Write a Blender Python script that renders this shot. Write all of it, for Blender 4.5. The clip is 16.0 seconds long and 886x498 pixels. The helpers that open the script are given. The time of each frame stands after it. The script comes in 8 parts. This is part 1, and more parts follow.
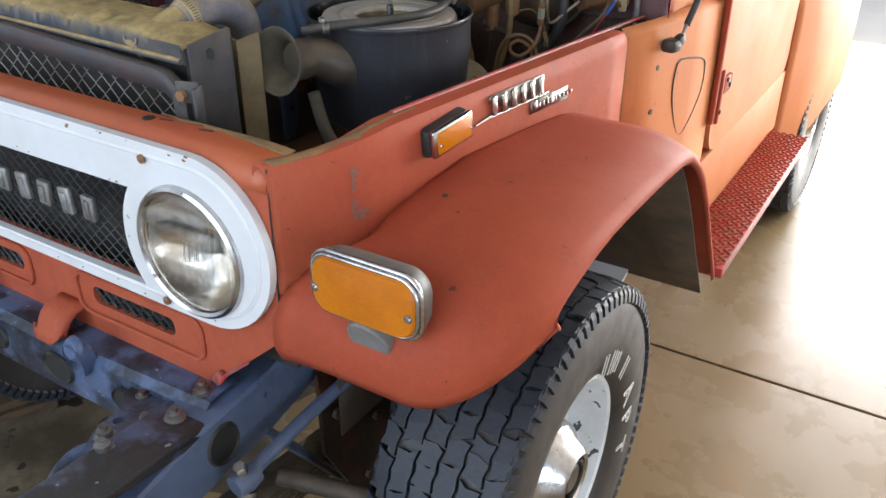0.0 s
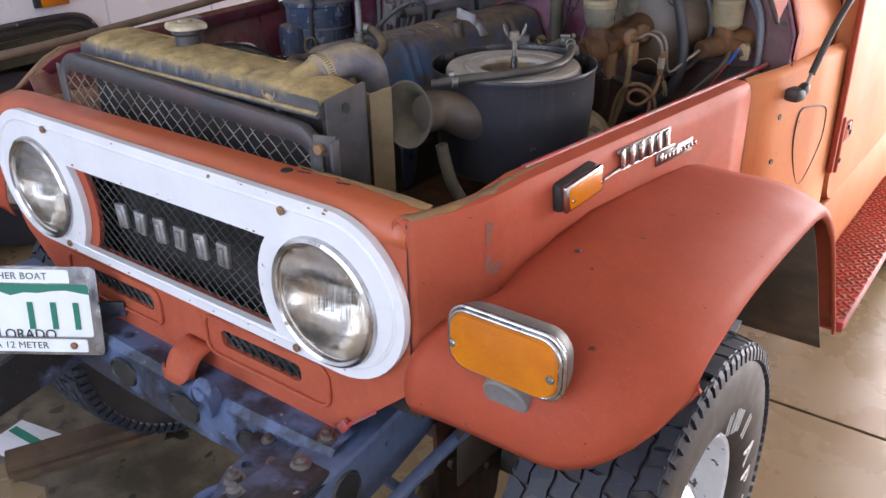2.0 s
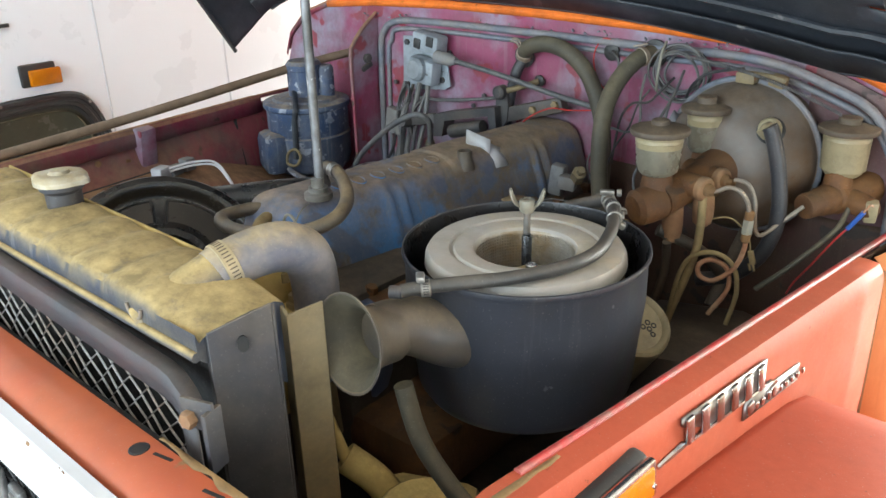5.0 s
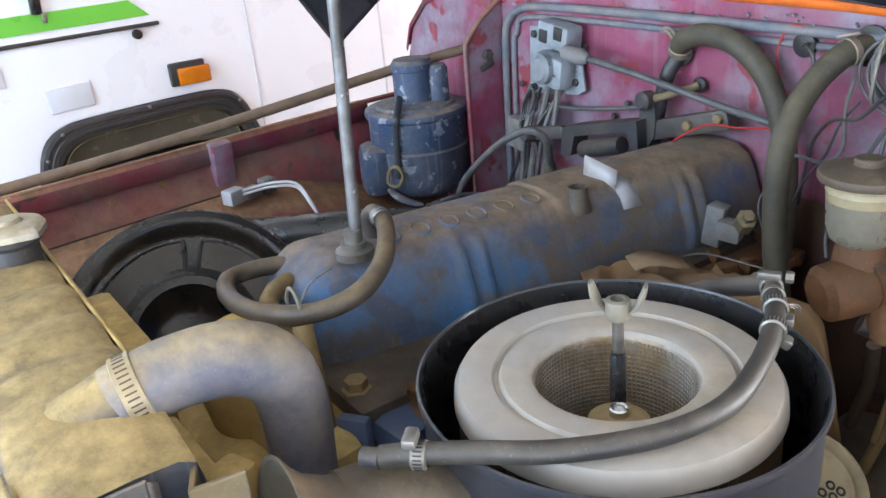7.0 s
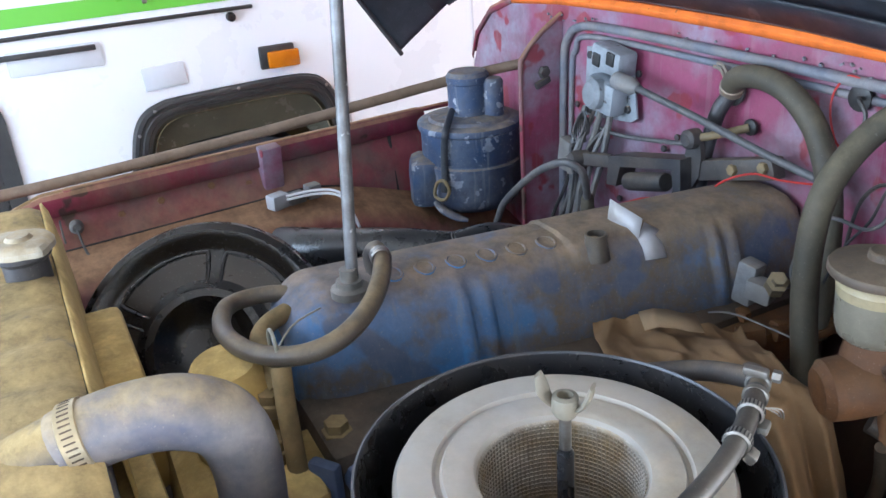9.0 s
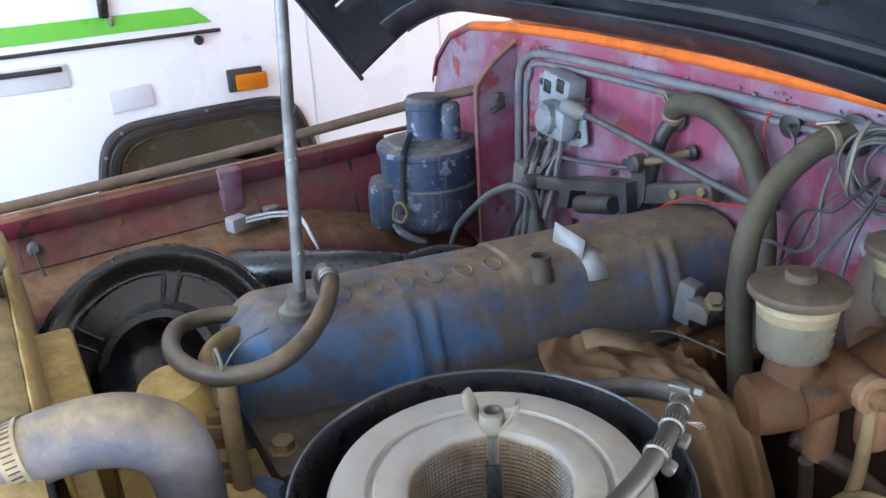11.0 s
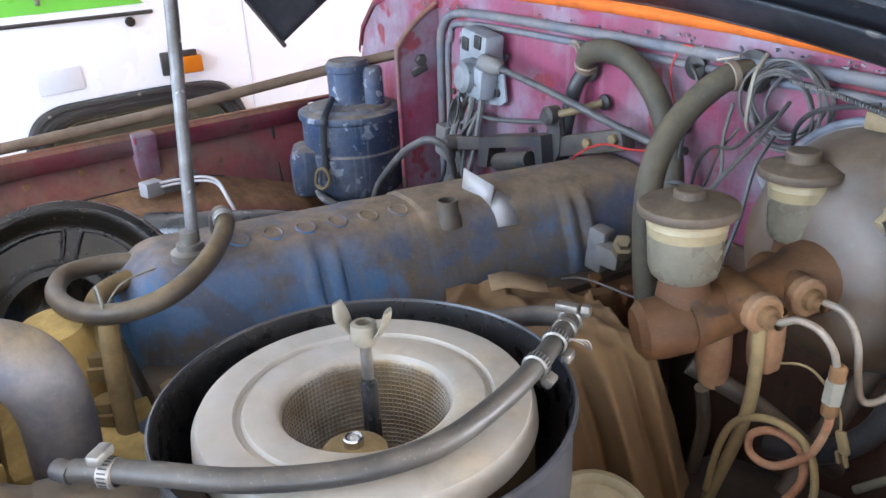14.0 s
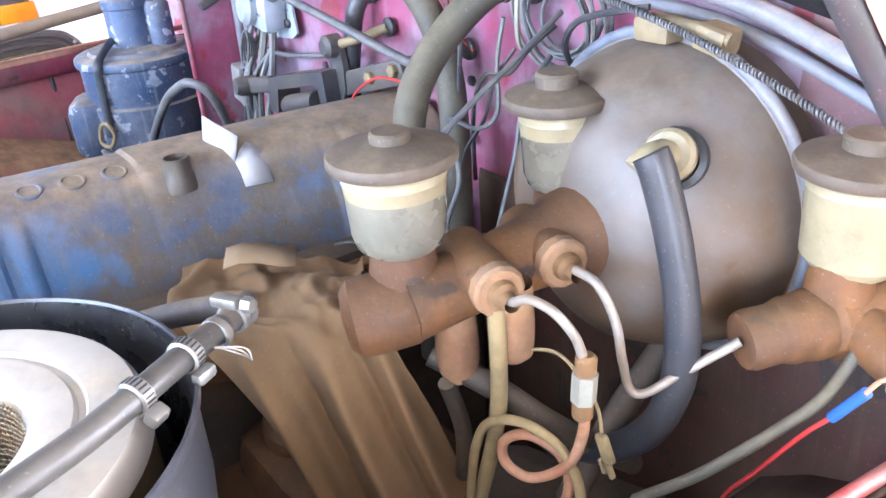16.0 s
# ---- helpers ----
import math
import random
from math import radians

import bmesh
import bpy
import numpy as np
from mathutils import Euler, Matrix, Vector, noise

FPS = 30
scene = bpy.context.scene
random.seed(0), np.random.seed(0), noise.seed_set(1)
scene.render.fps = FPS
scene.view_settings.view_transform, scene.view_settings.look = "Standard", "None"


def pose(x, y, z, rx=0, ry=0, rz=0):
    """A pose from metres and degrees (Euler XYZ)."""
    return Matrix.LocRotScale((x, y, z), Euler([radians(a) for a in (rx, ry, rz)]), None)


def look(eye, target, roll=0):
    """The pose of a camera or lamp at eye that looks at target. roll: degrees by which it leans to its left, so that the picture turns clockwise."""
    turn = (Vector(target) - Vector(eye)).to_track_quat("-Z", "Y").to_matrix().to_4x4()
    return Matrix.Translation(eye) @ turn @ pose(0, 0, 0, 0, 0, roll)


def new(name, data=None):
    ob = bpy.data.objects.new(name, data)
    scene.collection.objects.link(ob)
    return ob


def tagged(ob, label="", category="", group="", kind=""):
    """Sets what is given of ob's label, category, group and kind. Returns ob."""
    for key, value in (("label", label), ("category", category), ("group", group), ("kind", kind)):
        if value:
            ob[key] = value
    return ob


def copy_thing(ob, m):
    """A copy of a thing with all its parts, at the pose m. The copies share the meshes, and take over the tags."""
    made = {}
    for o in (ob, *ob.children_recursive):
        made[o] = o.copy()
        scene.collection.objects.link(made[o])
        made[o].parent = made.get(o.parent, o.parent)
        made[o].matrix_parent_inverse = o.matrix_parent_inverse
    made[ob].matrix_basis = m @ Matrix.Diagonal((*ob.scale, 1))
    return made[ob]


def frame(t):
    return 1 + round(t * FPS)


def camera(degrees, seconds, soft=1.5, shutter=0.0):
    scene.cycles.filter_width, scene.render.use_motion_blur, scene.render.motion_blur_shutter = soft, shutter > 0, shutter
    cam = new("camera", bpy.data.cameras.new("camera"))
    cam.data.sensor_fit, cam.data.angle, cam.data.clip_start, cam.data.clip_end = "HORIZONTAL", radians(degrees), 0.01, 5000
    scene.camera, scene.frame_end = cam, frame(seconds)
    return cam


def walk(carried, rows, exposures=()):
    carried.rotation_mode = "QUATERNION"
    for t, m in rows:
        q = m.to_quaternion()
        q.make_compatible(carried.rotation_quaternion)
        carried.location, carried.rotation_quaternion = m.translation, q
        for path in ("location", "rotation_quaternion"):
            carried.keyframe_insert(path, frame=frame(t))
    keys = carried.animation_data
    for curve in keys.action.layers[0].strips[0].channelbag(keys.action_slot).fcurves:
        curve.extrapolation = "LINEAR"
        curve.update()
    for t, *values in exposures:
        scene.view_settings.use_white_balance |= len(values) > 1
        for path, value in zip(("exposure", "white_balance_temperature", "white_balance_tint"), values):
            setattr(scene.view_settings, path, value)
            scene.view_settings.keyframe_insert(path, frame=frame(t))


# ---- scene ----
cam = camera(56.5, 16.0)
PATH = [
    (0, (1.166, -0.642, 1.419), (0.235, 0.85, 0.466), 0.2),
    (0.5, (1.179, -0.655, 1.425), (0.168, 0.793, 0.487), -1.8),
    (1, (1.153, -0.641, 1.423), (0.121, 0.8, 0.496), -2.1),
    (1.5, (1.085, -0.631, 1.423), (0.028, 0.8, 0.508), -1.9),
    (2, (1.094, -0.674, 1.445), (-0.003, 0.747, 0.564), -1.3),
    (2.5, (1.088, -0.672, 1.456), (-0.026, 0.748, 0.594), -1.0),
    (3, (1.0, -0.562, 1.463), (-0.099, 0.884, 0.627), -2.2),
    (3.5, (0.954, -0.486, 1.475), (-0.128, 0.986, 0.661), -3.2),
    (4, (0.975, -0.404, 1.487), (-0.235, 0.981, 0.699), -1.9),
    (4.5, (0.93, -0.294, 1.489), (-0.295, 1.081, 0.707), -1.5),
    (5, (0.858, -0.205, 1.474), (-0.378, 1.158, 0.69), -1.7),
    (5.2, (0.848, -0.18, 1.466), (-0.465, 1.118, 0.698), -1.9),
    (7.3, (0.699, 0.199, 1.425), (-0.891, 1.085, 0.597), -5.3),
    (7.5, (0.707, 0.247, 1.43), (-0.92, 1.032, 0.571), -5.1),
    (8, (0.708, 0.312, 1.438), (-0.954, 0.983, 0.552), -5.4),
    (8.5, (0.71, 0.278, 1.457), (-0.951, 0.951, 0.571), -5.5),
    (9, (0.721, 0.243, 1.472), (-0.933, 1.01, 0.649), -4.2),
    (9.2, (0.725, 0.241, 1.471), (-0.919, 1.046, 0.665), -3.7),
    (11.3, (0.758, 0.263, 1.485), (-0.886, 1.105, 0.719), -3.4),
    (11.5, (0.76, 0.264, 1.491), (-0.886, 1.124, 0.749), -3.2),
    (12, (0.76, 0.267, 1.495), (-0.886, 1.156, 0.787), -2.9),
    (12.5, (0.757, 0.269, 1.494), (-0.887, 1.162, 0.787), -2.8),
    (13, (0.761, 0.261, 1.458), (-0.878, 1.17, 0.757), -2.8),
    (13.5, (0.767, 0.283, 1.42), (-0.843, 1.204, 0.673), -2.5),
    (14, (0.785, 0.304, 1.411), (-0.812, 1.224, 0.635), -2.9),
    (14.5, (0.781, 0.301, 1.41), (-0.719, 1.331, 0.58), -3.9),
    (15, (0.76, 0.33, 1.393), (-0.613, 1.486, 0.512), -4.1),
    (15.5, (0.761, 0.451, 1.375), (-0.655, 1.532, 0.467), -4.3),
    (16, (0.75, 0.531, 1.351), (-0.721, 1.537, 0.444), -4.6),
]
EXPOSURES = [(0, -0.02, 6000, 10), (1.0, 0.03, 5950, 16), (1.5, 0.05, 5980, 18), (2.5, 0.07, 5950, 22), (3.5, 0.2, 6000, 14), (4.5, 0.58, 6050, 8), (5, 0.95, 6150, 4), (7.4, 1.33, 5580, 10), (8, 1.64, 5470, 8), (9.1, 1.22, 5430, 10), (11.4, 1.16, 5400, 10), (13, 1.18, 5470, 10), (14.5, 1.68, 5680, 13), (15, 2.02, 5650, 13), (15.5, 2.50, 5500, 13), (16, 2.62, 5400, 17)]
walk(cam, [(t, look(eye, target, roll)) for t, eye, target, roll in PATH], EXPOSURES)

# ---------------------------------------------------------------- light
world = bpy.data.worlds.new("sky")
scene.world = world
world.use_nodes = True
_n = world.node_tree.nodes
_sky = _n.new("ShaderNodeTexSky")
_sky.sky_type = "NISHITA"
_sky.sun_disc = False
_sky.sun_elevation, _sky.sun_rotation = radians(48), radians(35)
world.node_tree.links.new(_sky.outputs[0], _n["Background"].inputs[0])
_n["Background"].inputs[1].default_value = 0.12

_s = bpy.data.lights.new("sun", "SUN")
_s.energy, _s.angle, _s.color = 4.0, radians(0.5), (1.0, 0.95, 0.86)
sun = new("sun", _s)
sun.matrix_world = look((4.0, 7.0, 8.6), (0, 0, 0))


def daylight(name, centre, aim, width, height, watts, colour):
    """An added area lamp of that size, in an opening, for the sky light."""
    d = bpy.data.lights.new(name, "AREA")
    d.shape, d.size, d.size_y, d.energy, d.color = "RECTANGLE", width, height, watts, colour
    ob = new(name, d)
    ob.matrix_world = look(centre, aim)
    return ob


daylight("door_daylight", (2.25, 5.35, 1.35), (0.9, 1.2, 0.8), 3.8, 2.3, 570, (1.0, 0.955, 0.87))
# Side and south openings are unseen; both lamps are added for the bay.
daylight("side_fill", (4.40, -1.6, 1.15), (0.1, 0.2, 0.9), 1.4, 1.8, 40, (0.86, 0.94, 1.0))
daylight("south_fill", (-0.10, -2.72, 1.62), (0.0, 0.4, 1.0), 2.8, 2.3, 76, (0.84, 0.93, 1.0))

# ---------------------------------------------------------------- helpers
from mathutils.geometry import tessellate_polygon  # noqa: E402

TAU = 2 * math.pi


def part(name, bm, mat, parent=None, label="", sharp=35, category="", kind="", solid=0.0, offset=0.0):
    """Links a bmesh as one mesh object, under a thing or a part if one is given."""
    bmesh.ops.recalc_face_normals(bm, faces=bm.faces[:])
    me = bpy.data.meshes.new(name)
    bm.to_mesh(me)
    bm.free()
    me.materials.append(mat)
    for p in me.polygons:
        p.use_smooth = True
    me.set_sharp_from_angle(angle=radians(sharp))
    ob = new(name, me)
    if solid:
        m = ob.modifiers.new("thickness", "SOLIDIFY")
        m.thickness, m.offset = solid, offset
    if parent is not None:
        ob.parent = parent
        inv = parent.matrix_basis.inverted()
        if parent.parent is not None:
            inv = (parent.parent.matrix_basis @ parent.matrix_parent_inverse @ parent.matrix_basis).inverted()
        ob.matrix_parent_inverse = inv
    return tagged(ob, label, category, "", kind)


def pieces(name, bm, mat, parent, label="", sharp=35):
    """Links each loose piece of a bmesh as a part of its own."""
    bm.verts.ensure_lookup_table()
    left, made = set(bm.verts), []
    while left:
        stack = [left.pop()]
        island = {stack[0]}
        while stack:
            for e in stack.pop().link_edges:
                for v in e.verts:
                    if v not in island:
                        island.add(v)
                        stack.append(v)
        left -= island
        one, twin = bmesh.new(), {}
        for f in {f for v in island for f in v.link_faces}:
            one.faces.new([twin.setdefault(v, None) or twin.update({v: one.verts.new(v.co)}) or twin[v] for v in f.verts])
        made.append(part(name, one, mat, parent, label, sharp))
    bm.free()
    return made


def thing(name, base, label, category, group="", kind=""):
    ob = new(name)
    ob.location = base
    ob.empty_display_size = 0.05
    return tagged(ob, label, category, group, kind)


def B():
    return bmesh.new()


def box(bm, c, s, rot=(0, 0, 0), bev=0.0, seg=2):
    m = pose(*c, *rot) @ Matrix.Diagonal((*s, 1))
    vs = bmesh.ops.create_cube(bm, size=1, matrix=m)["verts"]
    if bev:
        es = list({e for v in vs for e in v.link_edges})
        bmesh.ops.bevel(bm, geom=es, offset=bev, segments=seg, affect="EDGES", profile=0.5)
    return bm


def lathe(bm, prof, seg=32, m=Matrix(), a0=0.0, a1=TAU):
    """Turns a profile of (radius, height) round the local z axis."""
    full = abs(a1 - a0 - TAU) < 1e-6
    n = seg if full else seg + 1
    rings = []
    for r, h in prof:
        if r < 1e-6:
            rings.append([bm.verts.new(m @ Vector((0, 0, h)))] * n)
        else:
            rings.append([bm.verts.new(m @ Vector((r * math.cos(a0 + (a1 - a0) * k / seg), r * math.sin(a0 + (a1 - a0) * k / seg), h))) for k in range(n)])
    for ra, rb in zip(rings, rings[1:]):
        for k in range(seg):
            q = (ra[k], ra[(k + 1) % n], rb[(k + 1) % n], rb[k])
            q = list(dict.fromkeys(q))
            if len(q) > 2:
                bm.faces.new(q)
    return bm


def spline(pts, per=6, closed=False):
    p = [Vector(v) for v in pts]
    n = len(p)
    if n < 3:
        return p
    out = []
    for i in range(n if closed else n - 1):
        a, b, c, d = (p[(i + k) % n] if closed else p[min(max(i + k, 0), n - 1)] for k in (-1, 0, 1, 2))
        for k in range(per):
            t = k / per
            out.append(0.5 * (2 * b + (c - a) * t + (2 * a - 5 * b + 4 * c - d) * t * t + (3 * b - a - 3 * c + d) * t**3))
    if not closed:
        out.append(p[-1])
    return out


def tube(bm, pts, r, seg=10, per=6, closed=False, flat=1.0):
    """A round bar or hose through the points; r is a radius or one radius a point."""
    seg = 12 if seg in (8, 10) else seg
    radii = r if isinstance(r, (list, tuple)) else [r] * len(pts)
    path = spline(pts, per, closed)
    rad = [v[0] for v in spline([(q, 0, 0) for q in radii], per, closed)] if len(pts) > 2 else list(radii)
    n = len(path)
    up = Vector((0.31, 0.17, 0.93))
    rings, side = [], None
    for i, p in enumerate(path):
        a, b = path[i - 1] if (i or closed) else p, path[(i + 1) % n] if (i < n - 1 or closed) else p
        t = (b - a).normalized()
        side = (t.cross(up) if side is None else side - t * side.dot(t)).normalized()
        o = t.cross(side)
        rings.append([bm.verts.new(p + rad[i] * (math.cos(TAU * k / seg) * side + flat * math.sin(TAU * k / seg) * o)) for k in range(seg)])
    for i in range(n if closed else n - 1):
        ra, rb = rings[i], rings[(i + 1) % n]
        for k in range(seg):
            bm.faces.new((ra[k], ra[(k + 1) % seg], rb[(k + 1) % seg], rb[k]))
    if not closed:
        bm.faces.new(rings[0][::-1])
        bm.faces.new(rings[-1])
    return bm


def sheet(bm, rows, closed=False):
    g = [[bm.verts.new(p) for p in row] for row in rows]
    for a, b in zip(g, g[1:]):
        for k in range(len(a) if closed else len(a) - 1):
            j = (k + 1) % len(a)
            bm.faces.new((a[k], a[j], b[j], b[k]))
    return g


def plate(bm, outer, holes, thick, m):
    """A flat plate with holes, drawn in the local x and y, from z = 0 down to -thick."""
    loops = [outer, *holes]
    flat = [Vector((x, y, 0)) for lp in loops for x, y in lp]
    tris = tessellate_polygon([[Vector((x, y, 0)) for x, y in lp] for lp in loops])
    top = [bm.verts.new(m @ v) for v in flat]
    bot = [bm.verts.new(m @ (v - Vector((0, 0, thick)))) for v in flat]
    for t in tris:
        try:
            bm.faces.new([top[i] for i in t])
            bm.faces.new([bot[i] for i in reversed(t)])
        except ValueError:
            pass
    k = 0
    for lp in loops:
        n = len(lp)
        for i in range(n):
            a, b = k + i, k + (i + 1) % n
            bm.faces.new((top[a], top[b], bot[b], bot[a]))
        k += n
    return bm


def arc(cx, cy, r, a0, a1, n):
    return [(cx + r * math.cos(radians(a0 + (a1 - a0) * k / n)), cy + r * math.sin(radians(a0 + (a1 - a0) * k / n))) for k in range(n + 1)]


def rounded(x0, y0, x1, y1, r, n=5):
    return arc(x1 - r, y1 - r, r, 0, 90, n) + arc(x0 + r, y1 - r, r, 90, 180, n) + arc(x0 + r, y0 + r, r, 180, 270, n) + arc(x1 - r, y0 + r, r, 270, 360, n)


def axis_to(p, d, roll=0):
    """A pose at p whose local z points along d."""
    return Matrix.Translation(p) @ Vector(d).to_track_quat("Z", "Y").to_matrix().to_4x4() @ pose(0, 0, 0, 0, 0, roll)


FRONT = pose(0, 0, 0, 90, 0, 0)  # local x, y -> car's x, z; local z -> towards the front


def bolt(bm, p, d, r=0.008, h=0.006):
    lathe(bm, [(0, h), (r * 0.85, h), (r, h * 0.8), (r, 0), (0, 0)], 6, axis_to(p, d))


def words(name, text, m, size, mat, parent, thick=0.0008, spacing=1.0, outline=False):
    cu = bpy.data.curves.new(name, "FONT")
    cu.body, cu.size, cu.extrude, cu.align_x, cu.align_y, cu.space_character = text, size, thick, "CENTER", "CENTER", spacing
    if outline:
        cu.fill_mode, cu.extrude, cu.bevel_depth, cu.bevel_resolution, cu.resolution_u = "NONE", 0.0, thick, 0, 4
    tmp = bpy.data.objects.new(name, cu)
    me = bpy.data.meshes.new_from_object(tmp)
    bpy.data.objects.remove(tmp)
    bm = B()
    bm.from_mesh(me)
    bmesh.ops.transform(bm, matrix=m, verts=bm.verts[:])
    return part(name, bm, mat, parent)


# ---------------------------------------------------------------- materials
def material(name, base, rough=0.5, metal=0.0, other=None, scale=6.0, cover=0.5, fine=0.25, bump=0.15, bump_scale=90.0, dust=None, dust_amount=0.0,
             spots=None, spot_scale=40.0, spot_size=0.32, coat=0.0, spread=0.12, spec=0.5, streaks=None, streak_amount=0.6, dust_from=0.28, grime=0.45, specks=0.14, cling=0.45, worn=None):
    """A worn surface: base colour broken by a second one in large stains, fine grain, dust that has settled on what faces up, chips and relief."""
    mat = bpy.data.materials.new(name)
    mat.use_nodes = True
    nt = mat.node_tree
    bs = nt.nodes["Principled BSDF"]
    link = nt.links.new

    def node(kind, **kw):
        nd = nt.nodes.new(kind)
        for k, v in kw.items():
            nd.inputs[k].default_value = v
        return nd

    geo = nt.nodes.new("ShaderNodeNewGeometry")
    pos = geo.outputs["Position"]

    def noise_at(sc, detail=5.0, rgh=0.6):
        nd = node("ShaderNodeTexNoise", Scale=sc, Detail=detail, Roughness=rgh)
        link(pos, nd.inputs["Vector"])
        return nd.outputs["Fac"]

    def ramp(src, lo, hi):
        nd = nt.nodes.new("ShaderNodeMapRange")
        nd.inputs["From Min"].default_value, nd.inputs["From Max"].default_value = lo, hi
        link(src, nd.inputs["Value"])
        return nd.outputs["Result"]

    def mix(fac, a, b):
        nd = nt.nodes.new("ShaderNodeMix")
        nd.data_type = "RGBA"
        for sock, v in ((nd.inputs["Factor"], fac), (nd.inputs["A"], a), (nd.inputs["B"], b)):
            if isinstance(v, (tuple, float, int)):
                sock.default_value = (*v, 1) if isinstance(v, tuple) else v
            else:
                link(v, sock)
        return nd.outputs["Result"]

    def times(a, k):
        nd = nt.nodes.new("ShaderNodeMath")
        nd.operation = "MULTIPLY"
        link(a, nd.inputs[0])
        if isinstance(k, float):
            nd.inputs[1].default_value = k
        else:
            link(k, nd.inputs[1])
        return nd.outputs[0]

    col = mix(0.0, base, base)
    rgh = None
    if other:
        stain = noise_at(scale)
        if worn:  # wear that grows along the length of the part
            along = nt.nodes.new("ShaderNodeSeparateXYZ")
            link(pos, along.inputs[0])
            more = nt.nodes.new("ShaderNodeMath")
            more.operation = "ADD"
            link(stain, more.inputs[0])
            link(times(ramp(along.outputs["Y"], *worn), 0.16), more.inputs[1])
            stain = more.outputs[0]
        col = mix(ramp(stain, cover - spread, cover + spread), base, other)
    if fine:
        dark = tuple(c * (1 - 0.55 * fine) for c in base)
        col = mix(times(ramp(noise_at(bump_scale * 0.6, 6.0, 0.7), 0.38, 0.72), float(fine)), col, dark)
    if spots:
        col = mix(ramp(noise_at(spot_scale, 3.0, 0.5), 1 - spot_size - 0.015, 1 - spot_size + 0.015), col, spots)
    if grime:  # smeared dirt, patchy and uneven
        smear = noise_at(scale * 3.1, 9.0, 0.72)
        dirt = tuple(c * 0.32 + d * 0.25 for c, d in zip(base, (0.07, 0.055, 0.042)))
        col = mix(times(ramp(smear, 0.46, 0.66), float(grime)), col, dirt)
    if specks:  # tiny pale flecks and scratches
        col = mix(times(ramp(noise_at(420.0, 2.0, 0.5), 0.66, 0.72), float(specks)), col, (0.42, 0.38, 0.33))
    if streaks:  # dried runs, long in the upright direction
        mp = nt.nodes.new("ShaderNodeMapping")
        mp.inputs["Scale"].default_value = (75.0, 75.0, 5.0)
        link(pos, mp.inputs["Vector"])
        runs = node("ShaderNodeTexNoise", Scale=1.0, Detail=3.0, Roughness=0.6)
        link(mp.outputs[0], runs.inputs["Vector"])
        col = mix(times(ramp(runs.outputs["Fac"], 0.58, 0.68), float(streak_amount)), col, streaks)
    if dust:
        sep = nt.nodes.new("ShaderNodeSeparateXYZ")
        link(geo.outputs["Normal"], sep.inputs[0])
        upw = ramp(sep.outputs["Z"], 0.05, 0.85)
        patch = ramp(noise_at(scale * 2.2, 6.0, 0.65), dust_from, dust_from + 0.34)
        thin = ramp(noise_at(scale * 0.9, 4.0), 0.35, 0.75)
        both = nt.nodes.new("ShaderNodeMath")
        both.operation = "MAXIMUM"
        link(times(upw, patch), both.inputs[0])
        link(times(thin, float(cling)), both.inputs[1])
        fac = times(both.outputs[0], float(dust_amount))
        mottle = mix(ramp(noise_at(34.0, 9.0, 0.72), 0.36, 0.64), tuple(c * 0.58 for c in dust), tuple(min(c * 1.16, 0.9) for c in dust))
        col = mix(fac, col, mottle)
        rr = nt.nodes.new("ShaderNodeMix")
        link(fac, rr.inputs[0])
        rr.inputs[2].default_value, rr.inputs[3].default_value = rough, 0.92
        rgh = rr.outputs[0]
        if metal:
            mm = nt.nodes.new("ShaderNodeMix")
            link(fac, mm.inputs[0])
            mm.inputs[2].default_value, mm.inputs[3].default_value = metal, 0.0
            link(mm.outputs[0], bs.inputs["Metallic"])
    link(col, bs.inputs["Base Color"])
    if rgh is None:
        mr = ramp(noise_at(scale * 3.0), 0.25, 0.8)
        mr.node.inputs["To Min"].default_value, mr.node.inputs["To Max"].default_value = max(rough - 0.1, 0.02), min(rough + 0.14, 1)
        rgh = mr
    link(rgh, bs.inputs["Roughness"])
    if not (dust and metal):
        bs.inputs["Metallic"].default_value = metal
    bs.inputs["Coat Weight"].default_value = coat
    bs.inputs["Coat Roughness"].default_value = 0.12
    bs.inputs["Specular IOR Level"].default_value = spec
    if bump:
        bp = node("ShaderNodeBump", Strength=bump, Distance=0.002)
        link(noise_at(bump_scale, 8.0, 0.65), bp.inputs["Height"])
        link(bp.outputs[0], bs.inputs["Normal"])
    return mat


DUST = (0.25, 0.185, 0.12)
M = {}
M["paint"] = material("faded_red_paint", (0.380, 0.075, 0.040), 0.5, other=(0.40, 0.108, 0.055), scale=3.0, cover=0.5, spread=0.2, fine=0.4, bump=0.10, bump_scale=160, spots=(0.16, 0.05, 0.03), spot_scale=70, spot_size=0.275, spec=0.12, streaks=(0.34, 0.06, 0.03), streak_amount=0.3, grime=0.26, specks=0.12)
M["paint_top"] = material("orange_brown_worn_paint", (0.46, 0.115, 0.035), 0.42, other=(0.40, 0.075, 0.035), scale=4.0, cover=0.5, spread=0.2, fine=0.25, bump=0.06, spots=(0.25, 0.15, 0.07), spot_scale=22, spot_size=0.29, coat=0.1, grime=0.16, specks=0.12)
M["paint_fender"] = material("dull_red_paint", (0.335, 0.060, 0.028), 0.6, other=(0.36, 0.076, 0.036), scale=2.4, cover=0.5, spread=0.25, fine=0.4, bump=0.10, bump_scale=160, spots=(0.13, 0.04, 0.025), spot_scale=65, spot_size=0.27, spec=0.15, grime=0.2, specks=0.14)
